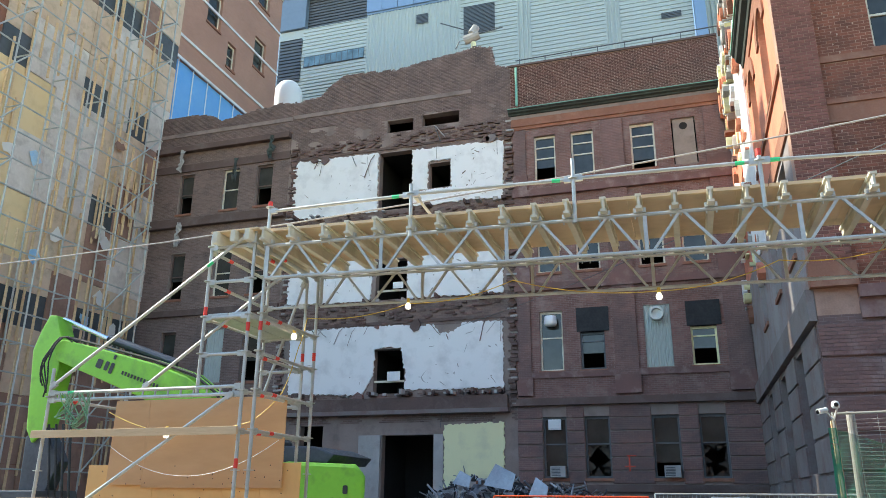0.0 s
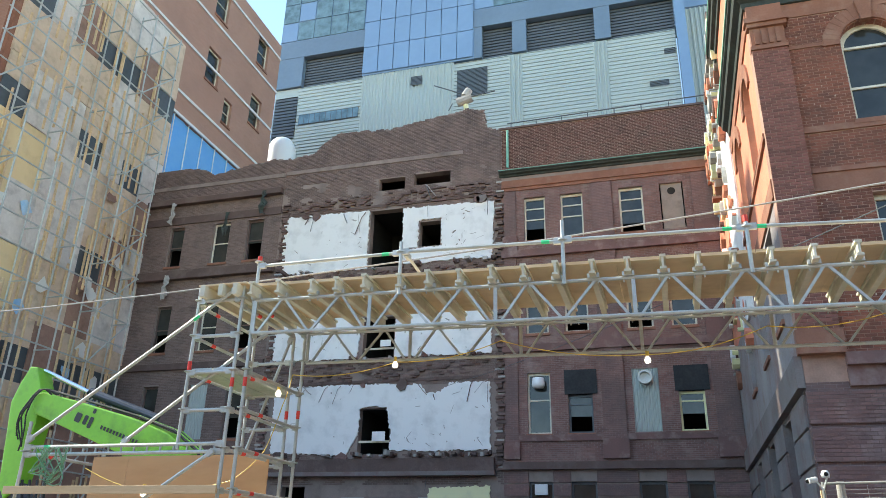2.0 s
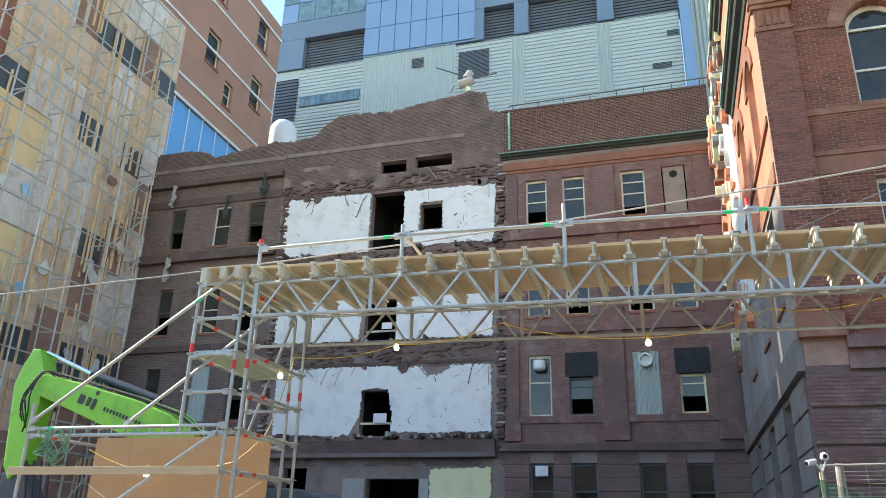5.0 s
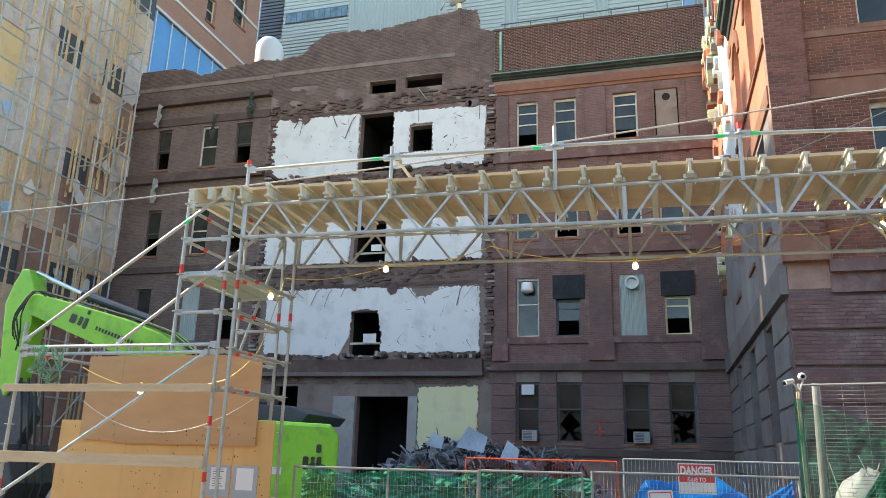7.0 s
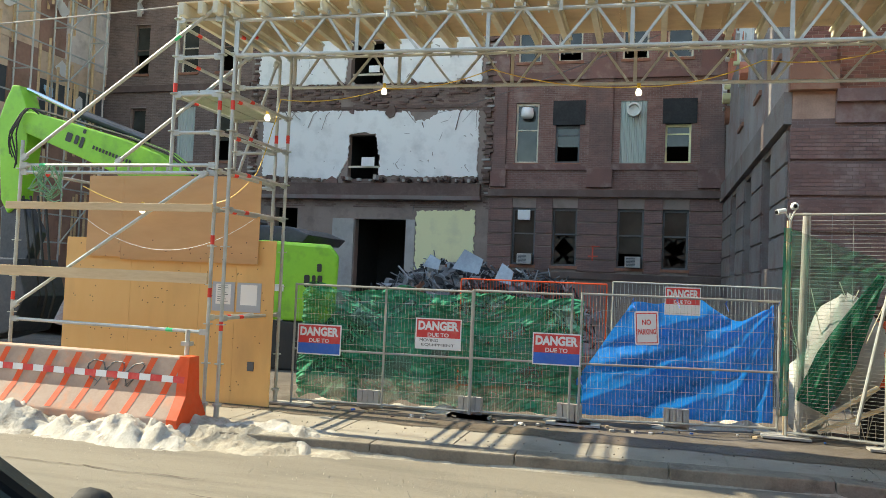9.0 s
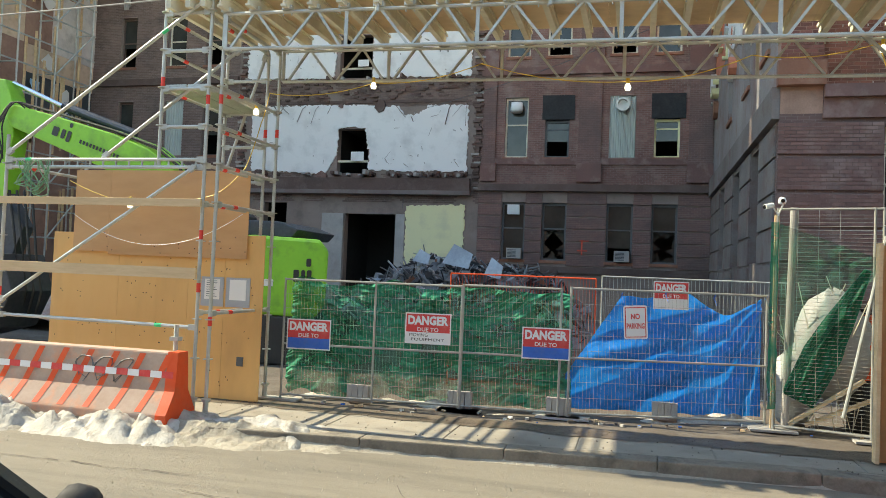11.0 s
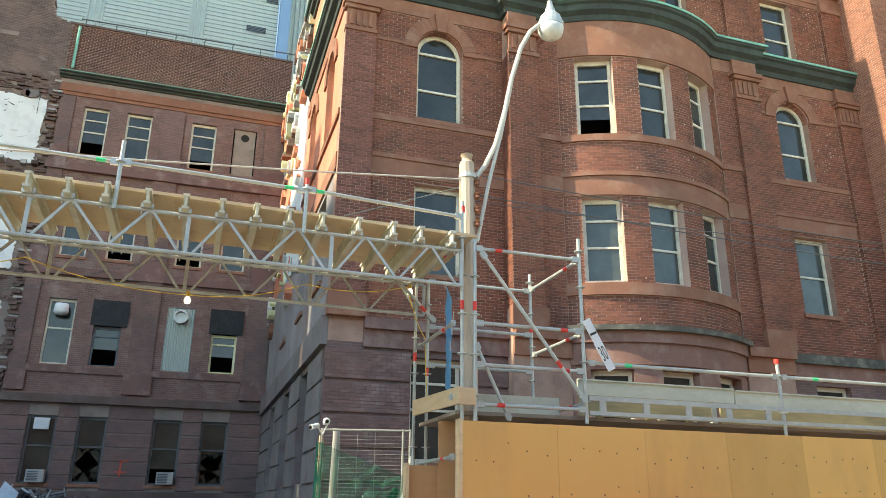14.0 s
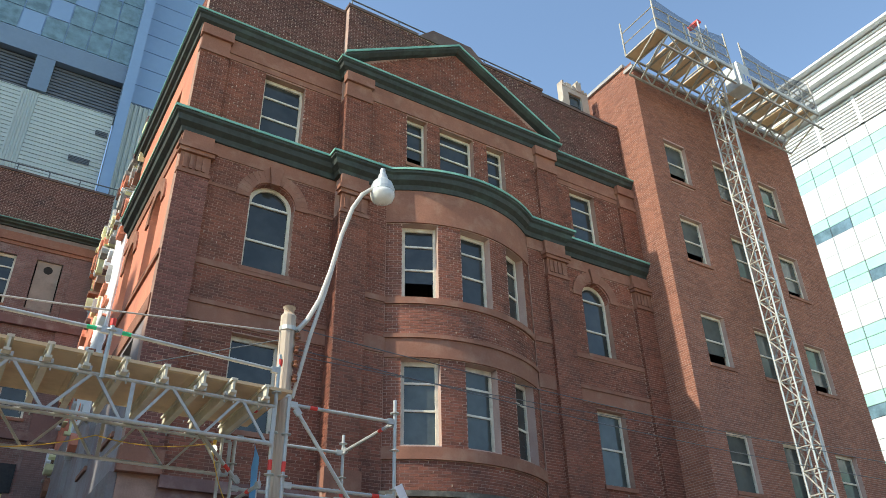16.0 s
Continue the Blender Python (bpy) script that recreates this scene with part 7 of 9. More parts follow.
# company mark as plain shapes
for x, z, w, h in ((-12.3, 4.68, 0.16, 0.2), (-12.1, 4.62, 0.1, 0.2), (-11.96, 4.56, 0.1, 0.24), (-11.9, 4.8, 0.08, 0.1)):
    plate(ex, "mark", (x, EXY - 0.29, z), w, h, M_INK, flat_turn((1, 0), -0.33), 0.0, 0.004, 0.03)
for k in range(12):
    plate(ex, "mark", (-11.65 + k * 0.085, EXY - 0.29, 4.45 - k * 0.029), 0.05, 0.08, M_INK, flat_turn((1, 0), -0.33), 0.0, 0.004)
for x, z, w, h in ((-6.62, 1.78, 0.12, 0.24), (-6.47, 1.78, 0.08, 0.24), (-6.34, 1.76, 0.1, 0.28), (-6.36, 2.05, 0.1, 0.16)):
    plate(ex, "mark", (x, EXY - 0.03, z), w, h, M_INK, flat_turn((1, 0)), 0.0, 0.004, 0.03)
plate(ex, "warning_label", (-7.25, EXY - 0.03, 1.62), 0.26, 0.14, M_SIGN_WHITE, flat_turn((1, 0)), 0.0, 0.004)

# ---- rubble ----
M_RUBBLE = [surface("rubble_grey", (0.2, 0.205, 0.215), (0.1, 0.105, 0.11), 1.5, 15, 0.8, 0, 0.3), surface("rubble_sheet", (0.34, 0.37, 0.4), (0.18, 0.195, 0.22), 1.2, 12, 0.5, 0.4, 0.1),
            surface("rubble_dark", (0.05, 0.052, 0.058), (0.03, 0.03, 0.033), 1.5, 15, 0.7, 0.2, 0.2), M_STONE, M_CONCRETE]
rr = random.Random(17)


def heap(x, y):
    return (2.35 * math.exp(-((x + 7.2) / 3.0) ** 2) + 1.5 * math.exp(-((x + 3.3) / 1.9) ** 2)) * math.exp(-((y - 26.5) / 2.6) ** 2)


s = Shape()
s.grid([[(-14 + 0.4 * i, 21 + 0.4 * j, heap(-14 + 0.4 * i, 21 + 0.4 * j) * (1 + 0.25 * n2(i, j, 0.9)) - 0.05) for i in range(40)] for j in range(25)])
pile = solo("rubble_heap", s, M_RUBBLE[0], "heap of grey demolition rubble and bent sheet metal", "rubble", kind="stuff")
for k in range(900):
    x, y = rr.choice([rr.gauss(-6.4, 2.4), rr.uniform(-11.6, -1.8)]), rr.gauss(25.2, 1.5)
    if not (-11.8 < x < -1.6 and 22 < y < 30):
        continue
    z = heap(x, y) + rr.uniform(-0.05, 0.2)
    kind = rr.random()
    q = Euler((rr.uniform(-1.2, 1.2), rr.uniform(-1.2, 1.2), rr.uniform(0, 3))).to_matrix()
    s = Shape()
    if kind < 0.4:
        w, h, t = rr.uniform(0.12, 0.5), rr.uniform(0.1, 0.35), rr.uniform(0.01, 0.05)
        n = rr.choice([4, 5, 6])
        ring = [(w * rr.uniform(0.5, 1) * math.cos(2 * math.pi * j / n), h * rr.uniform(0.5, 1) * math.sin(2 * math.pi * j / n)) for j in range(n)]
        s.prism(ring, lambda a, b: Vector((x, y, z)) + q @ Vector((a, b, 0)), lambda a, b: Vector((x, y, z)) + q @ Vector((a, b, t)))
        part("rubble_sheet", s, rr.choice(M_RUBBLE[:3] + [M_RUBBLE[2]]), pile)
    elif kind < 0.82:
        d = q @ Vector((1, 0, 0)) * rr.uniform(0.4, 1.3)
        s.tube([Vector((x, y, z)) - d * 0.5, Vector((x, y, z + 0.1)), Vector((x, y, z)) + d * 0.5], rr.uniform(0.012, 0.04), 5)
        part("rubble_bar", s, rr.choice(M_RUBBLE[:3]), pile)
    else:
        w = rr.uniform(0.08, 0.3)
        s.beam(Vector((x, y, z)) - q @ Vector((w, 0, 0)), Vector((x, y, z)) + q @ Vector((w, 0, 0)), w, w * 0.7)
        part("rubble_lump", s, rr.choice(M_RUBBLE), pile)
for x, z, w, h in ((-5.7, 2.55, 0.5, 0.4), (-4.5, 2.2, 0.3, 0.35), (-6.9, 2.5, 0.3, 0.25)):
    s = Shape()
    s.prism([(x - w, z - h * 0.6), (x + w * 0.8, z - h), (x + w, z + h * 0.2), (x - w * 0.3, z + h)], lambda a, b: (a, 23.9 + 0.3 * (b - z), b), lambda a, b: (a, 23.93 + 0.3 * (b - z), b))
    part("rubble_sheet", s, M_RUBBLE[1], pile)
# loose red brick and snow behind the left bay
s = Shape()
s.grid([[(-19 + 0.4 * i, 17 + 0.5 * j, 1.2 * math.exp(-((i * 0.4 - 3) / 2.5) ** 2) * math.exp(-((j * 0.5 - 2) / 1.8) ** 2) * (1 + 0.4 * n2(i, j, 1.3)) - 0.04) for i in range(20)] for j in range(10)])
solo("brick_heap", s, surface("broken_brick", (0.25, 0.1, 0.07), (0.35, 0.3, 0.27), 3, 12, 0.9, 0, 0.6), "heap of broken red brick by the scaffolded wall", "rubble", kind="stuff")

# ---- scaffolded wall of the brown tower ----
M_PATCH = [surface("old_plywood", (0.58, 0.45, 0.33), (0.46, 0.34, 0.24), 0.8, 6, 0.8, 0, 0.15, (0.2, 0.14, 0.09), 0.5, 1.0, 0.15),
           surface("yellow_plywood", (0.74, 0.57, 0.33), (0.64, 0.48, 0.26), 0.8, 6, 0.75, 0, 0.1, (0.36, 0.24, 0.12), 0.3, 1.0, 0.1),
           surface("bare_block", (0.64, 0.59, 0.54), (0.46, 0.41, 0.37), 0.7, 9, 0.9, 0, 0.3, (0.16, 0.12, 0.1), 0.5),
           surface("bare_brick_patch", (0.33, 0.2, 0.15), (0.24, 0.14, 0.105), 0.7, 9, 0.9, 0, 0.3, (0.12, 0.08, 0.06), 0.5),
           M_LOUVRE, surface("blue_wrap", (0.2, 0.42, 0.62), (0.5, 0.6, 0.66), 2.0, 8, 0.5, 0, 0.2)]
pat = thing("patched_wall", (-21.9, 22, 0), "stripped wall patched with plywood, studs and wrap", "wall")
pr = random.Random(31)
ny, nz = 7, 11
for i in range(ny):
    for j in range(nz):
        y0, z0 = 17.4 + i * 1.31, 0.6 + j * 2.3
        r = pr.random()
        dark = j % 2 == 1 and r < 0.45
        dark = dark and j > 2
        mi = 4 if dark else 3 if j < 4 and r > 0.12 else (1 if (j < 7 and i < 2 and r < 0.8) else 0 if r < 0.45 else 3 if r < 0.72 else 2)
        s = Shape()
        h = 2.28
        if dark:
            # Dark panel stands in for the shade of an opening.
            s.box(-22.0, y0, z0, -21.93, y0 + 1.3, z0 + h * 0.55)
            part("opening", s, M_LOUVRE, pat)
            s = Shape()
            s.box(-21.95, y0, z0 + h * 0.55, -21.9, y0 + 1.3, z0 + h)
            part("panel", s, M_PATCH[0], pat)
        else:
            s.box(-22.0, y0, z0, -21.9 + pr.uniform(-0.03, 0.03), y0 + 1.3, z0 + h)
            part("panel", s, M_PATCH[mi], pat)
for k in range(58):
    y0, z0 = 17.5 + pr.random() * 8.6, 0.8 + pr.random() * 22
    s = Shape()
    s.box(-21.86, y0, z0, -21.8, y0 + 0.07, z0 + pr.uniform(1.6, 3.4))
    part("stud", s, M_WOOD, pat)
for k in range(26):
    y0, z0 = 17.5 + pr.random() * 8.4, 2 + pr.random() * 16
    s = Shape()
    ring = [(y0 + pr.uniform(0.15, 0.4) * math.cos(a), z0 + pr.uniform(0.1, 0.4) * math.sin(a)) for a in [2 * math.pi * q / 8 for q in range(8)]]
    s.prism(ring, lambda u, z: (-21.79, u, z), lambda u, z: (-21.8, u, z))
    part("torn_wrap", s, pr.choice([M_PATCH[5], M_PAPER, M_PATCH[3], M_PAPER]), pat)

lscaf = thing("wall_scaffold", (-21.0, 21, 0), "tall tube scaffold standing against the stripped wall", "scaffold")
YS = [16.2, 17.9, 19.65, 21.4, 23.15, 25.0]
for x, ys in ((-20.95, YS), (-21.7, YS[1:])):
    for y in ys:
        s = Shape()
        s.tube([(x, y, 0), (x, y, 24.9)], 0.035, 6)
        part("standard", s, M_STEEL, lscaf)
for k in range(25):
    z = 0.7 + k * 1.0
    s = Shape()
    s.tube([(-20.95, 16.1, z), (-20.95, 25.15, z)], 0.03, 6)
    part("ledger", s, M_STEEL, lscaf)
    if k % 2 == 0:
        for y in YS[1:]:
            s = Shape()
            s.tube([(-20.9, y, z), (-21.75, y, z)], 0.03, 6)
            part("transom", s, M_STEEL, lscaf)
    if 0 < k < 24:
        s = Shape()
        a, b = (16.2, 17.9) if k % 2 else (17.9, 16.2)
        if k % 2 == 0:
            s.tube([(-20.9, 16.2, z), (-20.9, 17.9, z + 2.0)], 0.03, 6)
            s2 = Shape()
            s2.tube([(-20.9, 23.15, z), (-20.9, 25.0, z + 2.0)], 0.03, 6)
            part("brace", s2, M_STEEL, lscaf)
            part("brace", s, M_STEEL, lscaf)
sr = random.Random(5)
for y in [17.9 + 0.44 * q for q in range(17)]:
    for j in range(5):
        if sr.random() < 0.62:
            s = Shape()
            z = 2.5 + j * 4.4 + sr.uniform(-1, 1)
            s.box(-21.12, y, z, -21.05, y + 0.06, z + sr.uniform(2.0, 4.2))
            part("stud", s, M_WOOD, lscaf)

M_CREAM_STEEL = surface("cream_painted_steel", (0.36, 0.345, 0.3), (0.26, 0.245, 0.21), 2.0, 30, 0.6, 0.1, 0.1, (0.16, 0.13, 0.1), 0.5)
# ---- mast climbing platform on the annex ----
hoist = thing("mast_climber", (23.4, 14.2, 0), "white mast climbing work platform on the annex wall", "hoist")
HX, HY, HW = 22.82, 14.25, 0.27
for dx in (-HW, HW):
    for dy in (-HW, HW):
        s = Shape()
        s.tube([(HX + dx, HY + dy, 0), (HX + dx, HY + dy, 27.6)], 0.035, 6)
        part("mast_leg", s, M_STEEL, hoist)
s = Shape()
for k in range(36):
    z = 0.4 + k * 0.75
    up = z + 0.75
    a, b = (-HW, HW) if k % 2 else (HW, -HW)
    for dy in (-HW, HW):
        s.beam((HX + a, HY + dy, z), (HX + b, HY + dy, up), 0.04, 0.04)
    for dx in (-HW, HW):
        s.beam((HX + dx, HY + a, z), (HX + dx, HY + b, up), 0.04, 0.04)
    for dx in (-HW, HW):
        s.beam((HX + dx, HY - HW, z), (HX + dx, HY + HW, z), 0.04, 0.04)
        s.beam((HX - HW, HY + dx, z), (HX + HW, HY + dx, z), 0.04, 0.04)
part("mast_lattice", s, M_CREAM_STEEL, hoist)
s = Shape()
s.tube([(HX + HW + 0.05, HY - HW, 0), (HX + HW + 0.05, HY - HW, 25)], 0.06, 8)
part("gear_rack", s, M_CONCRETE, hoist)
for side, (xa, xb) in enumerate(((18.3, 22.6), (23.6, 28.3))):
    ya, yb, zf, zb = 13.05, 14.75, 23.95, 22.95
    for k in range(int((xb - xa) / 0.9)):
        s = Shape()
        x0 = xa + k * (xb - xa) / int((xb - xa) / 0.9)
        s.box(x0 + 0.02, ya, zf, x0 + 0.7, yb, zf + 0.05)
        part("deck_board", s, M_DECK if k % 3 else M_WOOD, hoist)
    def member(p, q, r=0.045, name="truss_member"):
        m = Shape()
        m.beam(p, q, r, r)
        part(name, m, M_CREAM_STEEL, hoist)

    n = 7
    for y in (ya, yb):
        low = zb + (0.2 if y == ya else 0)
        member((xa, y, zf - 0.02), (xb, y, zf - 0.02), 0.07, "truss_chord")
        member((xa, y, low), (xb, y, low), 0.07, "truss_chord")
        for k in range(n):
            x0, x1 = xa + (xb - xa) * k / n, xa + (xb - xa) * (k + 1) / n
            za, zc = (zf, low) if k % 2 else (low, zf)
            member((x0, y, za), (x1, y, zc))
    for k in range(n):
        x0, x1 = xa + (xb - xa) * k / n, xa + (xb - xa) * (k + 1) / n
        member((x0, ya, zf - 0.04), (x0, yb, zf - 0.04), 0.05)
        member((x0, ya, zb + 0.2), (x1, yb, zb))
        member((x0, ya, zf), (x0, yb, zb))
    s = Shape()
    s.box(xa, ya - 0.03, zf - 0.05, xb, ya, zf + 0.15)
    part("toe_plate", s, M_STEEL, hoist)
    s = Shape()
    n = 5
    for k in range(n + 1):
        x = xa + (xb - xa) * k / n
        s.beam((x, ya, zf), (x, ya, zf + (2.0 if k in (0, n) else 1.2)), 0.05, 0.05)
    for z in (zf + 0.6, zf + 1.2):
        s.tube([(xa, ya, z), (xb, ya, z)], 0.025, 6)
    for xe in ((xa,) if side == 0 else (xb,)):
        s.beam((xe, yb, zf), (xe, yb, zf + 1.8), 0.05, 0.05)
        for z in (zf + 0.6, zf + 1.2):
            s.tube([(xe, ya, z), (xe, yb, z)], 0.025, 6)
    part("railing", s, M_CREAM_STEEL, hoist)
    s = Shape()
    s.grid([[(xa + (xb - xa) * i / 10, ya + 0.05 + 0.02 * n2(i, j), zf + 0.15 + j * (1.75 - 0.3 * math.sin(math.pi * i / 10)) / 4) for i in range(11)] for j in range(5)])
    ob = part("safety_mesh", s, M_GREEN_NET, hoist)
M_GREY_NET = surface("grey_mesh", (0.07, 0.08, 0.1), (0.05, 0.06, 0.08), 2.0, 40, 0.6, 0, 0.2)
nt = M_GREY_NET.node_tree
tr, mx = nt.nodes.new("ShaderNodeBsdfTransparent"), nt.nodes.new("ShaderNodeMixShader")
mx.inputs[0].default_value = 0.4
nt.links.new(nt.nodes["Principled BSDF"].outputs[0], mx.inputs[1])
nt.links.new(tr.outputs[0], mx.inputs[2])
nt.links.new(mx.outputs[0], nt.nodes["Material Output"].inputs["Surface"])
for o in hoist.children:
    if o.name.startswith("safety_mesh"):
        o.data.materials[0] = M_GREY_NET
s = Shape()
s.box(22.75, 12.9, 23.1, 23.5, 13.65, 24.35)
gear = part("gear_box", s, M_STEEL, hoist, bevel=0.04)
lettering(gear, "18", 0.4, 0.4, (23.22, 12.895, 23.55), M_SIGN_BLUE, flat_turn((1, 0)))
s = Shape()
s.box(HX - 0.3, HY - 0.3, 27.55, HX - 0.05, HY + 0.3, 27.65)
part("mast_head", s, M_RED, hoist)

# ---- street lamp on a timber pole ----
M_LAMP = surface("cream_paint", (0.5, 0.47, 0.4), (0.42, 0.39, 0.33), 2, 20, 0.5, 0.1, 0.05)
pole = thing("street_lamp", (3.27, 9.02, 0), "weathered timber pole carrying a curved arm street lamp", "lamp")
s = Shape()
s.tube([(3.3, 9.02, 0), (3.24, 9.02, 6.45), (3.24, 9.02, 6.58)], 0.12, 12, 0.09)
part("pole", s, surface("pole_timber", (0.5, 0.42, 0.33), (0.36, 0.29, 0.22), 1.0, 12, 0.85, 0, 0.3, (0.16, 0.12, 0.09), 0.5, (6, 6, 0.6)), pole)
s = Shape()
s.tube([(3.36, 8.98, 6.25), (3.5, 8.98, 6.45), (3.66, 8.99, 6.8), (3.8, 9.0, 7.3), (3.94, 9.0, 7.95), (4.1, 9.0, 8.5), (4.26, 9.0, 8.82), (4.44, 9.0, 9.0), (4.6, 9.0, 9.05)], 0.035, 8)
part("arm", s, M_LAMP, pole, "cream painted curved lamp arm")
s = Shape()
s.tube([(3.37, 8.98, 5.3), (3.55, 8.98, 6.2), (3.75, 8.99, 7.0), (3.92, 9.0, 7.8)], 0.028, 8)
part("brace", s, M_LAMP, pole)
for z in (5.3, 6.25):
    s = Shape()
    s.lathe((3.25, 9.02, z), [(0.115, -0.03), (0.125, -0.03), (0.125, 0.03), (0.115, 0.03)], 12)
    part("bracket", s, M_STEEL, pole)
s = Shape()
s.lathe((4.61, 9.0, 8.95), [(0.0, 0.5), (0.04, 0.49), (0.05, 0.4), (0.07, 0.36), (0.09, 0.28), (0.16, 0.2), (0.2, 0.08), (0.2, 0.02), (0.0, 0.02)], 20)
part("lamp_hood", s, M_STEEL, pole, smooth=False)
s = Shape()
s.lathe((4.61, 9.0, 8.95), [(0.195, 0.015), (0.2, -0.03), (0.17, -0.12), (0.1, -0.17), (0.0, -0.185)], 20)
part("lamp_globe", s, surface("frosted_globe", (0.72, 0.72, 0.66), (0.62, 0.62, 0.56), 3, 20, 0.25, 0, 0.02), pole, smooth=True)
for k in range(4):
    s = Shape()
    s.lathe((3.36, 8.93, 5.55 + k * 0.2), [(0.02, -0.05), (0.045, -0.03), (0.03, 0.0), (0.045, 0.03), (0.02, 0.05)], 8)
    part("insulator", s, surface("brown_glaze", (0.2, 0.08, 0.04), (0.15, 0.06, 0.03), 3, 20, 0.3, 0, 0) if k == 0 else bpy.data.materials["brown_glaze"], pole)


def sag(a, b, drop, n=16):
    a, b = Vector(a), Vector(b)
    return [a.lerp(b, i / n) - Vector((0, 0, drop * 4 * (i / n) * (1 - i / n))) for i in range(n + 1)]


for k, (a, b, drop, r) in enumerate((((-30, 9.0, 6.3), (3.2, 9.0, 6.2), 0.85, 0.012), ((3.28, 9.0, 6.3), (30, 8.6, 6.9), 0.5, 0.008), ((3.28, 9.0, 6.0), (30, 8.8, 6.5), 0.5, 0.008), ((3.3, 9.0, 5.9), (28, 13.5, 9.0), 0.3, 0.007), ((-9, 30.9, 9.0), (3.2, 9.0, 6.1), 0.2, 0.008))):
    s = Shape()
    s.tube(sag(a, b, drop), r, 5)
    solo("overhead_wire", s, M_LOUVRE if k else M_CONCRETE, "thin overhead wire strung from the timber pole", "wire", "overhead wires")

# ---- string of work lights ----
M_YELLOW = surface("yellow_cord", (0.6, 0.4, 0.06), (0.5, 0.33, 0.05), 4, 20, 0.5, 0, 0)
M_BULB, ntb, bb = base_material("lit_bulb")
bb.inputs["Base Color"].default_value = (0.9, 0.9, 0.85, 1)
bb.inputs["Emission Color"].default_value, bb.inputs["Emission Strength"].default_value = (1.0, 0.95, 0.8, 1), 0.7
cord = thing("work_light_string", (-1, 10.2, 4.6), "yellow cord of work lights along the scaffold bridge", "lights")
hang = [(-5.4, 10.2, 4.5), (-3.75, 10.2, 4.62), (-2.2, 10.2, 4.85), (-0.22, 10.2, 4.55), (1.3, 10.2, 4.85), (2.75, 10.2, 4.95), (3.0, 10.1, 4.2), (3.02, 10.0, 3.3)]
for a, b in zip(hang, hang[1:]):
    s = Shape()
    s.tube(sag(a, b, 0.09, 10), 0.007, 5)
    part("cord", s, M_YELLOW, cord)
left_hang = [(-8.3, 9.6, 3.1), (-7.2, 9.6, 2.78), (-5.9, 9.6, 2.9), (-5.4, 9.6, 3.3), (-5.35, 9.9, 4.0), (-5.4, 10.2, 4.5)]
for a, b in zip(left_hang, left_hang[1:]):
    s = Shape()
    s.tube(sag(a, b, 0.05, 8), 0.007, 5)
    part("cord", s, M_YELLOW, cord)
s = Shape()
s.tube(sag((-8.2, 9.6, 2.6), (-5.4, 9.6, 2.65), 0.45, 14), 0.004, 5)
part("cord", s, M_WHITE_METAL, cord)
for x, y, z in ((-3.75, 10.15, 4.56), (-0.22, 10.15, 4.46), (2.78, 10.15, 4.86), (-7.2, 9.55, 2.74), (-5.36, 9.75, 4.12)):
    s = Shape()
    s.lathe((x, y, z), [(0.0, -0.045), (0.033, -0.036), (0.045, 0.0), (0.033, 0.035), (0.018, 0.055)], 12)
    bulb = part("bulb", s, M_BULB, cord, smooth=True)
    s = Shape()
    s.lathe((x, y, z), [(0.022, 0.055), (0.025, 0.12), (0.0, 0.13)], 8)
    part("socket", s, M_YELLOW, bulb)
# coil of green rope over the left bay
s = Shape()
for k in range(9):
    a = (-8.2 + 0.05 * k, SY - 0.1, 3.22)
    pts = [(a[0] + 0.12 * math.sin(q * 0.9 + k), a[1] - 0.03 * (k % 3), 3.24 - 0.45 * math.sin(math.pi * q / 10) * (0.7 + 0.05 * k)) for q in range(11)]
    s.tube(pts, 0.008, 5)
solo("rope_coil", s, surface("green_rope", (0.1, 0.25, 0.13), (0.2, 0.32, 0.2), 4, 30, 0.7, 0, 0.1), "tangled green rope hung over the scaffold", "rope", at=(-8.1, SY, 3.2))

# ---- barriers ----
bar = thing("concrete_barrier", (-7.3, 8.2, 0), "concrete road barrier with spray painted orange stripes", "barrier")
prof = [(-0.3, 0.0), (0.3, 0.0), (0.3, 0.1), (0.14, 0.36), (0.1, 0.83), (-0.1, 0.83), (-0.14, 0.36), (-0.3, 0.1)]
BX0, BX1 = -9.6, -5.4
s = Shape()
s.prism(prof, lambda a, z: (BX0, 8.3 + a, z), lambda a, z: (BX1, 8.3 + a, z))
part("body", s, surface("painted_barrier", (0.37, 0.28, 0.23), (0.3, 0.21, 0.165), 1.6, 20, 0.85, 0, 0.25, (0.62, 0.2, 0.08), 0.55), bar, bevel=0.02)


def bar_face(x, z):
    y = 8.3 - (0.14 - 0.04 * (z - 0.36) / 0.47 if z > 0.36 else 0.3 - 0.16 * (z - 0.1) / 0.26)
    return (x, y - 0.004, z)


for k in range(11):
    x = BX0 + 0.15 + k * 0.37
    if x > BX1 - 0.3:
        break
    s = Shape()
    q = [(x, 0.37), (x + 0.09, 0.37), (x + 0.29, 0.8), (x + 0.2, 0.8)]
    s.add([bar_face(*p) for p in q], [(0, 1, 2, 3)])
    s.add([(x - 0.08, 8.3 - 0.292, 0.12), (x + 0.01, 8.3 - 0.292, 0.12), (x + 0.088, 8.3 - 0.145, 0.362), (x - 0.002, 8.3 - 0.145, 0.362)], [(0, 1, 2, 3)])
    part("orange_stripe", s, M_ORANGE, bar)
s = Shape()
s.prism(prof, lambda a, z: (BX1 - 0.13, 8.3 + a * 1.02, z * 1.008 + 0.001), lambda a, z: (BX1 + 0.012, 8.3 + a * 1.02, z * 1.008 + 0.001))
part("orange_end", s, M_ORANGE, bar)
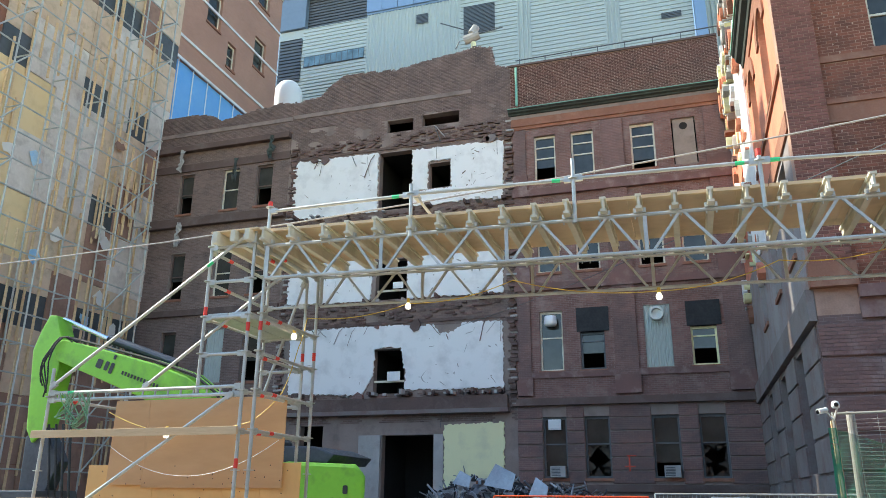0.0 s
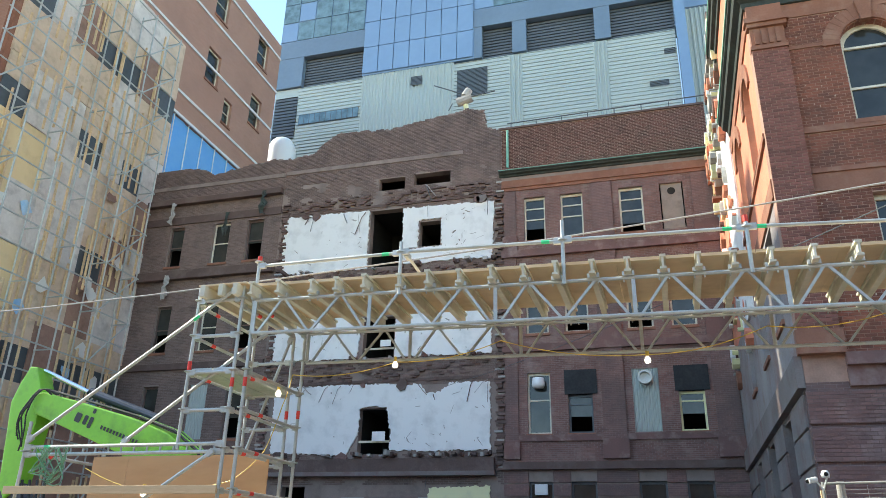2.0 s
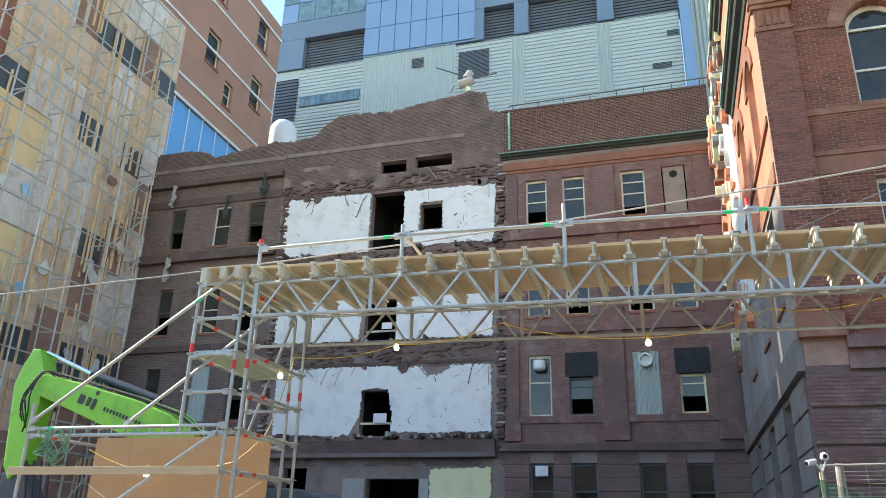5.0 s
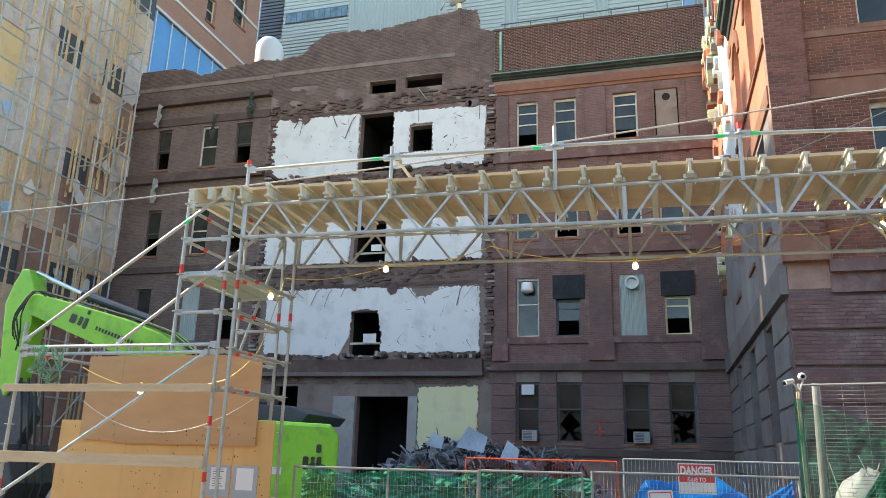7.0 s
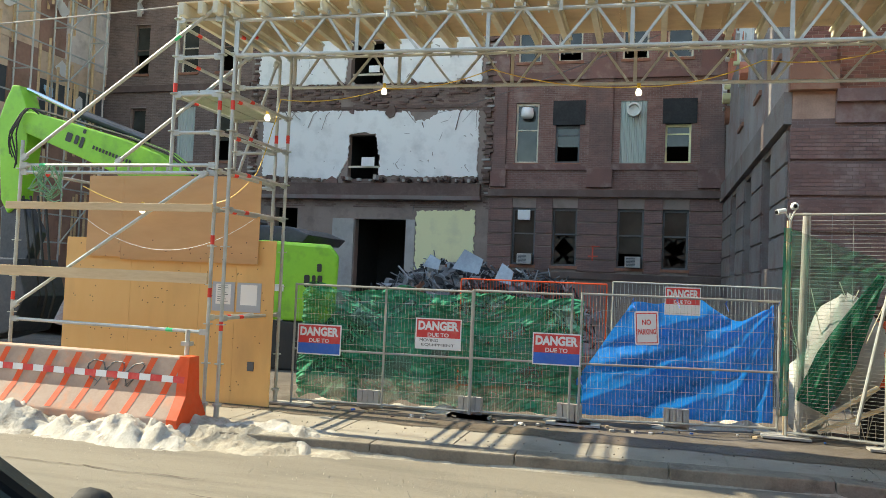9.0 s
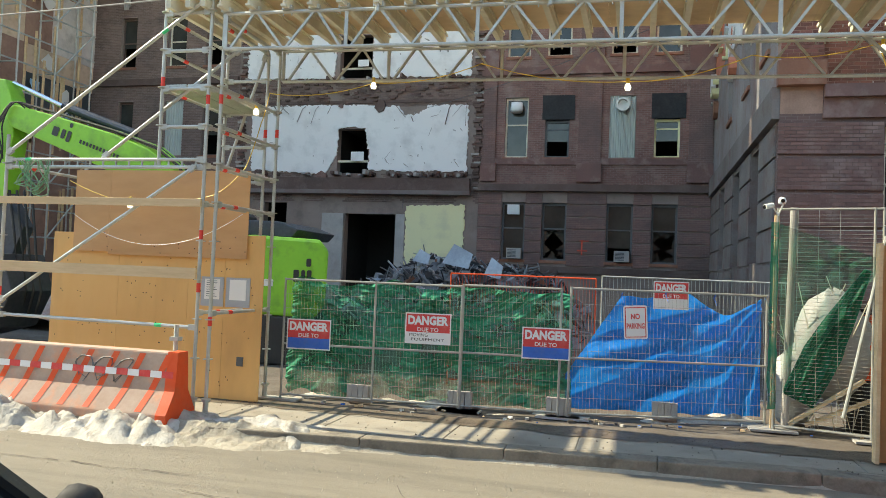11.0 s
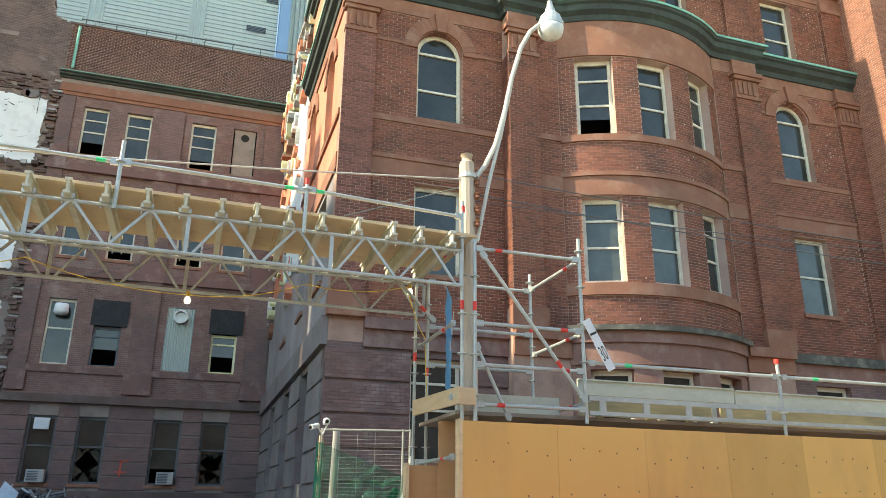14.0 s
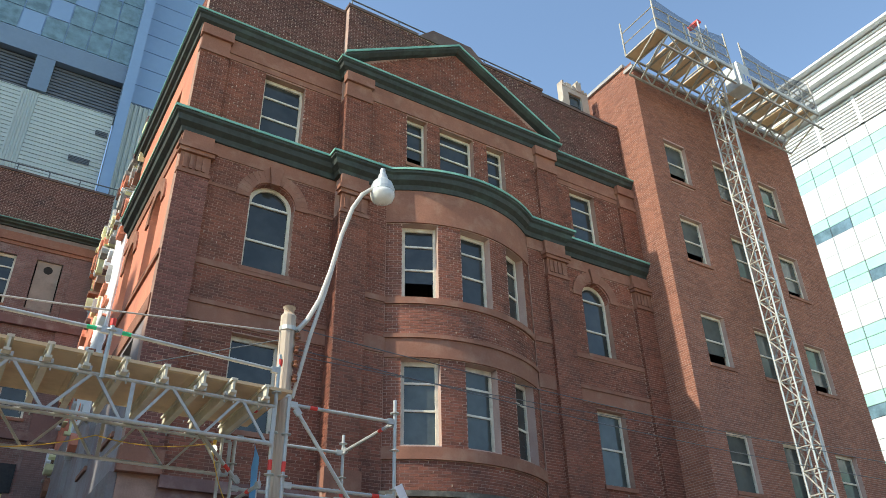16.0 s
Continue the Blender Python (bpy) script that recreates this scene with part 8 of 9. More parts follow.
for k in range(26):
    x = BX0 + 0.02 + k * 0.16
    s = Shape()
    s.add([(x, 8.3 - 0.137, 0.52), (x + 0.157, 8.3 - 0.137, 0.52), (x + 0.157, 8.3 - 0.131, 0.6), (x, 8.3 - 0.131, 0.6)], [(0, 1, 2, 3)])
    part("reflective_tape", s, M_SIGN_RED if k % 2 else M_SIGN_WHITE, bar)
gr = random.Random(2)
s = Shape()
for k in range(3):
    x0 = -6.7 + 0.28 * k
    pts = [bar_face(x0 + 0.14 * math.sin(q * 1.1 + k), 0.4 + 0.33 * abs(math.sin(q * 0.55 + k * 0.7))) for q in range(12)]
    s.tube(pts, 0.006, 4)
part("graffiti_stroke", s, M_LOUVRE, bar)
s = Shape()
s.tube([(-5.6, 8.45, 0.0), (-5.6, 8.45, 1.15)], 0.03, 8)
s.box(-5.66, 8.4, 0.95, -5.54, 8.5, 1.0)
solo("steel_stake", s, M_STEEL, "short galvanised stake behind the barrier", "stake", at=(-5.6, 8.45, 0))

bar2 = thing("plastic_barrier", (4.6, 7.6, -0.15), "orange plastic road barrier with reflective tape", "barrier")
s = Shape()
ring = [(2.5, -0.15), (6.6, -0.15), (6.6, 0.85), (6.3, 0.93), (6.25, 1.0), (2.85, 1.0), (2.8, 0.93), (2.5, 0.85)]
s.prism(ring, lambda x, z: (x, 7.45, z), lambda x, z: (x, 7.8, z))
part("body", s, M_ORANGE, bar2, bevel=0.05)
for k in range(27):
    x = 2.56 + k * 0.15
    s = Shape()
    s.box(x, 7.443, 0.7, x + 0.148, 7.449, 0.78)
    part("reflective_tape", s, M_SIGN_RED if k % 2 else M_SIGN_WHITE, bar2)

# ---- snow and slush ----
def snow(x0, x1, y0, y1, fun, name, label, step=0.07, mat=None):
    nx, nyy = int((x1 - x0) / step), int((y1 - y0) / step)
    s = Shape()
    s.grid([[(x0 + i * step, y0 + j * step, fun(x0 + i * step, y0 + j * step)) for i in range(nx + 1)] for j in range(nyy + 1)])
    return solo(name, s, mat or M_SNOW, label, "snow", kind="stuff", smooth=True)


def billow(x, y, s, seed):
    return 1.0 - min(1.0, 2.2 * abs(n2(x, y, s, seed)))


def bank(x, y):
    ridge = math.exp(-((y - (7.72 + 0.1 * n2(x, 0, 0.8))) / 0.27) ** 2)
    k = 1 / (1 + math.exp((x + 5.25) / 0.18))
    size = 0.55 + 0.75 * max(0, 0.5 + n2(x, 3, 1.1, 2))
    lumps = 0.2 + 0.55 * (0.5 + n2(x, y, 1.9, 3)) + 0.36 * (1 - billow(x, y, 3.2, 1)) + 0.26 * (1 - billow(x, y, 6.5, 4)) + 0.12 * (1 - billow(x, y, 13.0, 2)) + 0.07 * n2(x, y, 22, 1)
    return 0.4 * k * ridge * size * lumps


def slush(x, y):
    edge = 7.62 - 0.06 * x / 5 + 0.08 * n2(x, 0, 0.9, 7)
    ridge = math.exp(-((y - edge - 0.12) / 0.33) ** 2)
    patch = max(0.0, 0.95 + 0.8 * n2(x, y * 0.6, 0.9, 11) + 0.6 * n2(x, y, 3.1, 4) - 0.42 * max(0.0, x + 4.2))
    lumps = 0.3 + 0.55 * (0.5 + n2(x, y, 2.2, 2)) + 0.3 * (1 - billow(x, y, 5.0, 5)) + 0.16 * (1 - billow(x, y, 10.0, 8)) + 0.14 * n2(x, y, 17, 3)
    return 0.125 * ridge * patch * lumps


def kerb_base(y, low):
    w = 1 / (1 + math.exp(-(y - 7.86) / 0.03))
    return -0.185 * (1 - w) + low * w


snow(-12, -4.6, 7.0, 8.5, lambda x, y: kerb_base(y - kerb_y(x) + 7.85, -0.03) + bank(x, y - 0.15) - 0.012, "snow_bank", "lumpy dirty snow bank along the kerb", 0.035)
snow(-12, 2.6, 6.9, 9.1, lambda x, y: kerb_base(y - kerb_y(x) + 7.85, -0.02) + slush(x, y - kerb_y(x) + 7.85) - 0.004, "slush_ridge", "low ridge of brown slush along the kerb", 0.03, M_SLUSH)
snow(-5.4, -3.6, 7.95, 8.75, lambda x, y: kerb_base(y - kerb_y(x) + 7.85, -0.02) + 0.22 * max(0.0, n2(x, y, 2.2, 6) + 0.3 * n2(x, y, 7, 2)) , "snow_patch", "melting snow lumps beside the scaffold foot", 0.035)
# cracks across the road
cr = random.Random(9)
for x, y, dx, dy in ((-9.5, 6.75, 1, -0.12), (-7.0, 6.6, 1, 0.02), (-4.0, 6.2, 1, -0.05), (-1.0, 6.5, 1, 0.04), (-2.2, 7.1, 0.5, -0.9), (1.2, 6.4, 1, -0.02)):
    s = Shape()
    pts = [(x, y)]
    for k in range(22):
        pts.append((pts[-1][0] + dx * 0.13 + cr.uniform(-0.02, 0.02), pts[-1][1] + dy * 0.13 + cr.uniform(-0.035, 0.035)))
    for (a, b), (c, e) in zip(pts, pts[1:]):
        w = cr.uniform(0.003, 0.009)
        s.add([(a, b - w, -0.138), (c, e - w, -0.138), (c, e + w, -0.138), (a, b + w, -0.138)], [(0, 1, 2, 3)])
    solo("road_crack", s, M_DIRT, "thin dark crack across the asphalt", "crack", "cracks in the road", kind="structure")
snow(-5.2, 2.4, 10.0, 12.2, lambda x, y: -0.03 + 0.28 * max(0, n2(x, y, 1.2, 9) + 0.4 * n2(x, y, 4, 2)) * math.exp(-((y - on_fence(min(x, 1.7)) - 0.5) / 0.3) ** 2), "snow_patch", "patches of old snow at the fence foot", 0.05)
# litter along the fence foot
lr = random.Random(12)
for k in range(46):
    x = lr.uniform(-4.5, 4.0)
    y = on_fence(min(x, 1.7)) - lr.uniform(0.05, 0.45)
    w = lr.uniform(0.012, 0.05)
    s = Shape()
    a = lr.uniform(0, 3)
    s.beam((x, y, w * 0.35), (x + w * 1.6 * math.cos(a), y + w * 1.6 * math.sin(a), w * 0.35), w, w * 0.7)
    solo("litter", s, lr.choice([M_CONCRETE, M_PAPER, M_WOOD, M_STONE_DARK, M_DIRT, M_SIGN_BLUE]), "small scrap of litter on the pavement", "litter", "litter by the fence", at=(x, y, 0))
# bagged rubbish, drum and timber behind the gate panel
s = Shape()
for cx, cz, rx, rz in ((2.62, 1.15, 0.5, 0.75), (2.12, 0.5, 0.32, 0.55)):
    s.grid([[(cx + rx * math.cos(a) * math.sin(b) * (1 + 0.22 * n2(i, j, 0.9, cx)), 11.62 + 0.32 * math.sin(a) * math.sin(b) * (1 + 0.2 * n2(j, i, 1.1)), max(0.02, cz + rz * math.cos(b) * (1 + 0.16 * n2(i, j, 0.7, 4)))) for i in range(25) for a in (2 * math.pi * i / 24,)] for j in range(15) for b in (math.pi * j / 14,)])
solo("rubbish_bag", s, surface("white_woven_plastic", (0.42, 0.42, 0.41), (0.3, 0.3, 0.29), 1.6, 20, 0.45, 0, 0.5, (0.34, 0.33, 0.3), 0.4), "large pale plastic sheeting bundle behind the gate", "sack", smooth=True, at=(2.35, 11.6, 0))
s = Shape()
s.tube([(3.0, 10.66, 2.62), (2.56, 10.7, 0.3)], 0.024, 8)
solo("steel_stake", s, M_STEEL, "loose galvanised scaffold tube leaning on the gate", "tube", at=(2.56, 10.7, 0.3))
drum = thing("traffic_drum", (3.1, 11.75, 0), "black and orange striped traffic drum", "drum")
for k, (z0, z1) in enumerate(((0.0, 0.7), (0.7, 0.95), (0.95, 1.1), (1.1, 1.3), (1.3, 1.45), (1.45, 1.6), (1.6, 1.75))):
    s = Shape()
    s.lathe((3.1, 11.75, 0), [(0.25 - 0.04 * z0, z0 + 0.004), (0.27 - 0.04 * z1, z1 - 0.004)], 16)
    part("band", s, M_ORANGE if k % 2 else M_RUBBER, drum)
for k in range(14):
    s = Shape()
    x, y = lr.uniform(1.95, 3.0), lr.uniform(11.2, 11.6)
    s.tube([(x, y, 0), (x + lr.uniform(-0.3, 0.3), y + 0.1, 0.8), (x + lr.uniform(-0.5, 0.5), y, lr.uniform(1.2, 2.2))], 0.006, 4)
    solo("dry_stalk", s, M_WOOD_GREY, "dry leafless plant stalk behind the gate", "plant", "dry stalks")
for x0, x1, z in ((2.0, 2.9, 0.55), (2.2, 3.0, 0.3)):
    s = Shape()
    s.beam((x0, 11.15, 0.1), (x1, 11.1, z + 0.2), 0.12, 0.04)
    solo("broken_timber", s, M_WOOD, "broken timber leaning behind the gate", "timber", "broken timber", at=(x0, 11.15, 0))


# ---- parked cars on the near side ----
M_CAR_GLASS = glass_dark("black_car_glass", (0.006, 0.007, 0.008), 0.03, 0.0)


def car(at, flip, paint, label, top=None, lift=1.0, fore=0.0):
    top = top or paint
    t = thing("car", at, label, "car", "parked cars")
    ox, oy, oz = at
    k = -1 if flip else 1

    def P(x, y, z):
        return (ox + k * x, oy + y, oz + z)

    body = [(-2.2, 0.35), (-2.25, 0.6), (-2.15, 0.92), (-1.6, 0.98), (0.75, 0.96), (1.6, 0.86), (2.1, 0.7), (2.2, 0.5), (2.15, 0.3), (-2.1, 0.28)]
    s = Shape()
    n = len(body)
    rows = []
    for y, sc in ((-0.86, 0.96), (-0.9, 1.0), (0.9, 1.0), (0.86, 0.96)):
        rows.append([P(x * sc, y, z * lift) for x, z in body])
    vs = [p for r in rows for p in r]
    fs = [(i * n + j, i * n + (j + 1) % n, (i + 1) * n + (j + 1) % n, (i + 1) * n + j) for i in range(3) for j in range(n)]
    fs += [tuple(range(n)), tuple(range(4 * n - 1, 3 * n - 1, -1))]
    s.add(vs, fs)
    part("body", s, paint, t, bevel=0.03)
    cabin = [(-1.95, 0.95 * lift), (-1.2, 1.42), (-0.2 + fore, 1.5), (0.35 + fore, 1.44), (1.15 + fore, 0.93 * lift)]
    s = Shape()
    n = len(cabin)
    vs = [P(x, y * (0.8 if z < 1.2 else 0.62), z) for y in (-1, 1) for x, z in cabin]
    s.add(vs, [tuple(range(n)), tuple(range(2 * n - 1, n - 1, -1))] + [(i, n + i, n + (i + 1) % n, (i + 1) % n) for i in range(n)])
    part("glasshouse", s, M_CAR_GLASS, t, "dark car windows", bevel=0.02)
    s = Shape()
    s.add([P(x, y, z + 0.012) for x, z in ((-1.2, 1.42), (-0.2 + fore, 1.5), (0.35 + fore, 1.44)) for y in (-0.62, 0.62)], [(0, 1, 3, 2), (2, 3, 5, 4)])
    part("roof", s, top, t)
    for y in (-1, 1):
        for a, b in (((1.15 + fore, 0.93 * lift), (0.35 + fore, 1.44)), ((-1.95, 0.95 * lift), (-1.2, 1.42)), ((-0.5, 0.95), (-0.5, 1.48))):
            s = Shape()
            s.beam(P(a[0], y * 0.8, a[1]), P(b[0], y * 0.63, b[1] + 0.01), 0.07, 0.05)
            part("pillar", s, top, t)
        s = Shape()
        s.lathe(P(0.85, y * 1.0, 1.02), [(0.0, -0.09), (0.07, -0.08), (0.1, 0.0), (0.07, 0.08), (0.0, 0.09)], 12, "y")
        part("wing_mirror", s, M_RUBBER, t, smooth=True)
        for x in (-1.35, 1.35):
            s = Shape()
            s.lathe(P(x, y * 0.82, 0.33), [(0.2, -0.11), (0.31, -0.1), (0.33, 0.0), (0.31, 0.1), (0.2, 0.11)], 20, "y")
            w = part("wheel", s, M_RUBBER, t)
            s = Shape()
            s.lathe(P(x, y * 0.87, 0.33), [(0.0, -0.05), (0.2, -0.05), (0.21, 0.05), (0.0, 0.05)], 14, "y")
            part("rim", s, M_STEEL, w)
    for y in (-0.6, 0.6):
        s = Shape()
        s.box(*P(2.02, y - 0.2, 0.6), *P(2.18, y + 0.2, 0.72))
        part("headlight", s, M_GLASS_GREEN, t)
    return t


car((-3.1, 1.75, -0.15), False, surface("dark_car_paint", (0.03, 0.035, 0.035), (0.025, 0.03, 0.03), 1, 10, 0.2, 0.3, 0), "dark green parked car at the near kerb")
car((4.8, 6.1, -0.15), True, surface("silver_car_paint", (0.5, 0.51, 0.52), (0.46, 0.47, 0.48), 1, 10, 0.25, 0.6, 0), "silver parked car with black roof at the near kerb", M_RUBBER, 1.14, 0.4)

# ---- demolition grapple behind the roof ----
gp = thing("roof_hoist", (-8.45, 31.4, 22.4), "pale machine head with rods on the broken parapet", "machine")
s = Shape()
s.tube([(-8.4, 31.4, 22.4), (-8.5, 31.4, 23.3)], 0.13, 8)
part("neck", s, M_YELLOW_PLASTER, gp)
s = Shape()
s.tube([(-8.95, 31.35, 23.45), (-8.2, 31.4, 23.7)], 0.24, 10).tube([(-8.55, 31.3, 23.75), (-8.35, 31.4, 24.15)], 0.2, 10)
part("head", s, M_CONCRETE, gp)
for a, b in (((-8.6, 31.4, 23.95), (-10.2, 31.4, 24.75)), ((-8.3, 31.4, 23.75), (-7.0, 31.4, 23.9)), ((-9.2, 31.4, 23.5), (-9.4, 31.4, 23.1))):
    s = Shape()
    s.tube([a, b], 0.03, 6)
    part("rod", s, M_LOUVRE, gp)

# The left buildings stand further off than drawn above: grow them about the viewpoint.
for ob in (brown, pat, lscaf):
    ob.location = EYE + (Vector(ob.location) - EYE) * 1.18
    ob.scale = (1.18, 1.18, 1.18)

# ---- bricks ----
BW_, BH_, BG_ = 0.228, 0.076, 0.014


def brick_list(u0, u1, z0, z1, holes, keep=None, start=0):
    """Rectangles of a running bond, cut at the openings."""
    out = []
    rows = int(round((z1 - z0) / BH_))
    for r in range(rows):
        a, b = z0 + r * (z1 - z0) / rows + BG_ / 2, z0 + (r + 1) * (z1 - z0) / rows - BG_ / 2
        u = u0 - (BW_ / 2 if (r + start) % 2 else 0)
        while u < u1 - 0.02:
            c, e = max(u + BG_ / 2, u0), min(u + BW_ - BG_ / 2, u1)
            u += BW_
            if e - c < 0.03:
                continue
            spans = [(c, e)]
            for h in holes:
                if h[2] < b and h[3] > a:
                    nxt = []
                    for p, q in spans:
                        if h[1] <= p or h[0] >= q:
                            nxt.append((p, q))
                        else:
                            if h[0] - p > 0.03:
                                nxt.append((p, h[0] - 0.004))
                            if q - h[1] > 0.03:
                                nxt.append((h[1] + 0.004, q))
                    spans = nxt
            for p, q in spans:
                if keep is None or keep((p + q) / 2, (a + b) / 2):
                    out.append((p, q, a, b))
    return out


bkr = random.Random(77)


def brick_mesh(place, rects, proud=0.006):
    s = Shape()
    for p, q, a, b in rects:
        d = -proud - bkr.uniform(0, 0.004)
        vs = [place(u, z, dd) for dd in (d, 0.002) for u, z in ((p, a), (q, a), (q, b), (p, b))]
        s.add(vs, [(0, 1, 2, 3), (0, 4, 5, 1), (1, 5, 6, 2), (2, 6, 7, 3), (3, 7, 4, 0)])
    return s


# Pale bits put sun glints on brick ends into colour and shape.
M_FLECK = surface("sun_glint_pale", (0.5, 0.41, 0.34), (0.36, 0.27, 0.21), 2.0, 30, 0.9, 0, 0.2)


def brick_field(parent, place, u0, u1, z0, z1, holes, mat, keep=None, proud=0.006, flecks=0.0):
    rects = brick_list(u0, u1, z0, z1, holes, keep)
    ob = part("brickwork", brick_mesh(place, rects, proud), mat, parent)
    if flecks:
        s = Shape()
        for p, q, a, b in rects:
            if bkr.random() < flecks * max(0.0, 1.0 + 1.6 * n2(p, a, 0.7, 2)):
                w, h = bkr.uniform(0.01, 0.024), bkr.uniform(0.3, 0.8)
                block(place, p - 0.006, p - 0.006 + w, a + 0.02, a + 0.02 + (b - a) * h, -proud - bkr.uniform(0.008, 0.022), 0.0, s)
        tagged(part("squeezed_mortar", s, M_FLECK, parent), kind="stuff")
    return tagged(ob, kind="stuff")


for k, (a, b) in enumerate(((FX0 + 0.78, CX0), (CX1, 18.28))):
    w = (LW, RW)[k]
    um = (w[0] + w[1]) / 2
    holes = [(h[0], h[1], h[2] - 0.12, h[3]) for h in wing_holes[k]]

    def clear(u, z, um=um):
        return math.hypot(u - um, z - 13.34) > 0.9 or z < 13.34

    brick_field(front, p_front, a, b, 6.02, 9.6, holes, M_PIECE, flecks=0.08)
    brick_field(front, p_front, a, b, 10.18, 11.06, holes, M_PIECE)
    brick_field(front, p_front, a, b, 11.26, 14.28, holes, M_PIECE, clear, flecks=0.12)
    brick_field(front, p_front, a, b, 15.36, 17.73, holes, M_PIECE, flecks=0.2)
for a, b in ((CX0 + 0.84, bx0 - 0.02), (bx1 + 0.02, CX1 - 0.84)):
    for z0, z1 in ((6.02, 9.6), (10.07, 11.06), (11.26, 14.28)):
        brick_field(front, p_mid, a, b, z0, z1, [], M_PIECE)
brick_field(front, p_mid, CX0 + 0.84, CX1 - 0.84, 15.36, 17.88, [(h[0], h[1], h[2] - 0.12, h[3]) for h in mid_holes], M_PIECE, flecks=0.15)
ua, ub = -BOW_H * BOW_R, BOW_H * BOW_R
for z0, z1 in ((6.18, 6.88), (7.22, 9.5), (10.18, 11.03), (11.26, 13.6)):
    brick_field(front, p_bow, ua, ub, z0, z1, bow_holes, M_PIECE, flecks=0.06)


def p_out(place, out):
    return lambda u, z, d: place(u, z, d - out)


for place, a, b in ((p_mid, CX0 - 0.02, CX0 + 0.82), (p_mid, CX1 - 0.82, CX1 + 0.02), (p_front, 18.3, FX1 - 0.02)):
    brick_field(front, p_out(place, 0.14), a, b, 6.5, 13.42, [], M_PIECE)
for place, a, b in ((p_front, FX0 - 0.02, FX0 + 0.78), (p_mid, CX0 - 0.02, CX0 + 0.82), (p_mid, CX1 - 0.82, CX1 + 0.02), (p_front, 18.3, FX1 - 0.02)):
    brick_field(front, p_out(place, 0.14), a, b, 15.36, 17.6, [], M_PIECE)
# sides of the pilasters and of the projecting middle
for x, y0, y1 in ((CX0 - 0.02, CY - 0.14, FY), (CX1 - 0.82, CY - 0.14, CY), (18.3, FY - 0.14, FY)):
    for z0, z1 in ((6.5, 13.42), (15.45, 17.6)):
        brick_field(front, lambda u, z, d: (x + d, u, z), y0 + 0.004, y1, z0, z1, [], M_PIECE, None, 0.008)
# pediment and parapets
brick_field(front, p_out(p_mid, 0.06), CX0 + 0.3, CX1 - 0.3, 19.15, 21.4, [], M_PIECE, lambda u, z: z < 21.35 - abs(u - CX) * 2.35 / 3.8, flecks=0.14)
brick_field(front, lambda u, z, d: (u, FY + 0.02 + d, z), FX0, CX0, 19.02, 21.54, [], M_PIECE_DARK, flecks=0.16)
brick_field(front, lambda u, z, d: (u, FY + 0.02 + d, z), CX1, FX1 - 0.05, 19.02, 21.74, [], M_PIECE_DARK, flecks=0.16)
brick_field(front, lambda u, z, d: (u, CY + 0.1 + d, z), CX0, CX1, 19.15, 21.66, [], M_PIECE_DARK, lambda u, z: z > 21.5 - abs(u - CX) * 2.35 / 3.8, flecks=0.16)
brick_field(front, lambda u, z, d: (FX0 + d, u, z), FY + 0.4, 24.0, 19.15, 20.58, [], M_PIECE)
brick_field(rear, lambda u, z, d: (u, BY + 0.02 + d, z), -6.6, FX0, 19.1, 21.28, [], M_PIECE_DARK, flecks=0.08)
# rear wing: bricks of the three walls and of the broken parapets
brick_field(rear, p_rear, -6.6, FX0, 5.78, 18.0, r_holes, M_PIECE_REAR)
brick_field(rear, p_rear, -27.5, -17.95, 2.0, 19.2, l_holes, M_PIECE_SOOT)
for z0, z1 in ((4.95, 6.2), (9.1, 10.45), (13.4, 14.8), (17.6, 19.6)):
    brick_field(rear, p_rear, -17.9, -6.6, z0, z1, m_holes, M_PIECE_SOOT, lambda u, z: n2(u, z, 1.3, 8) > -0.22, 0.012)


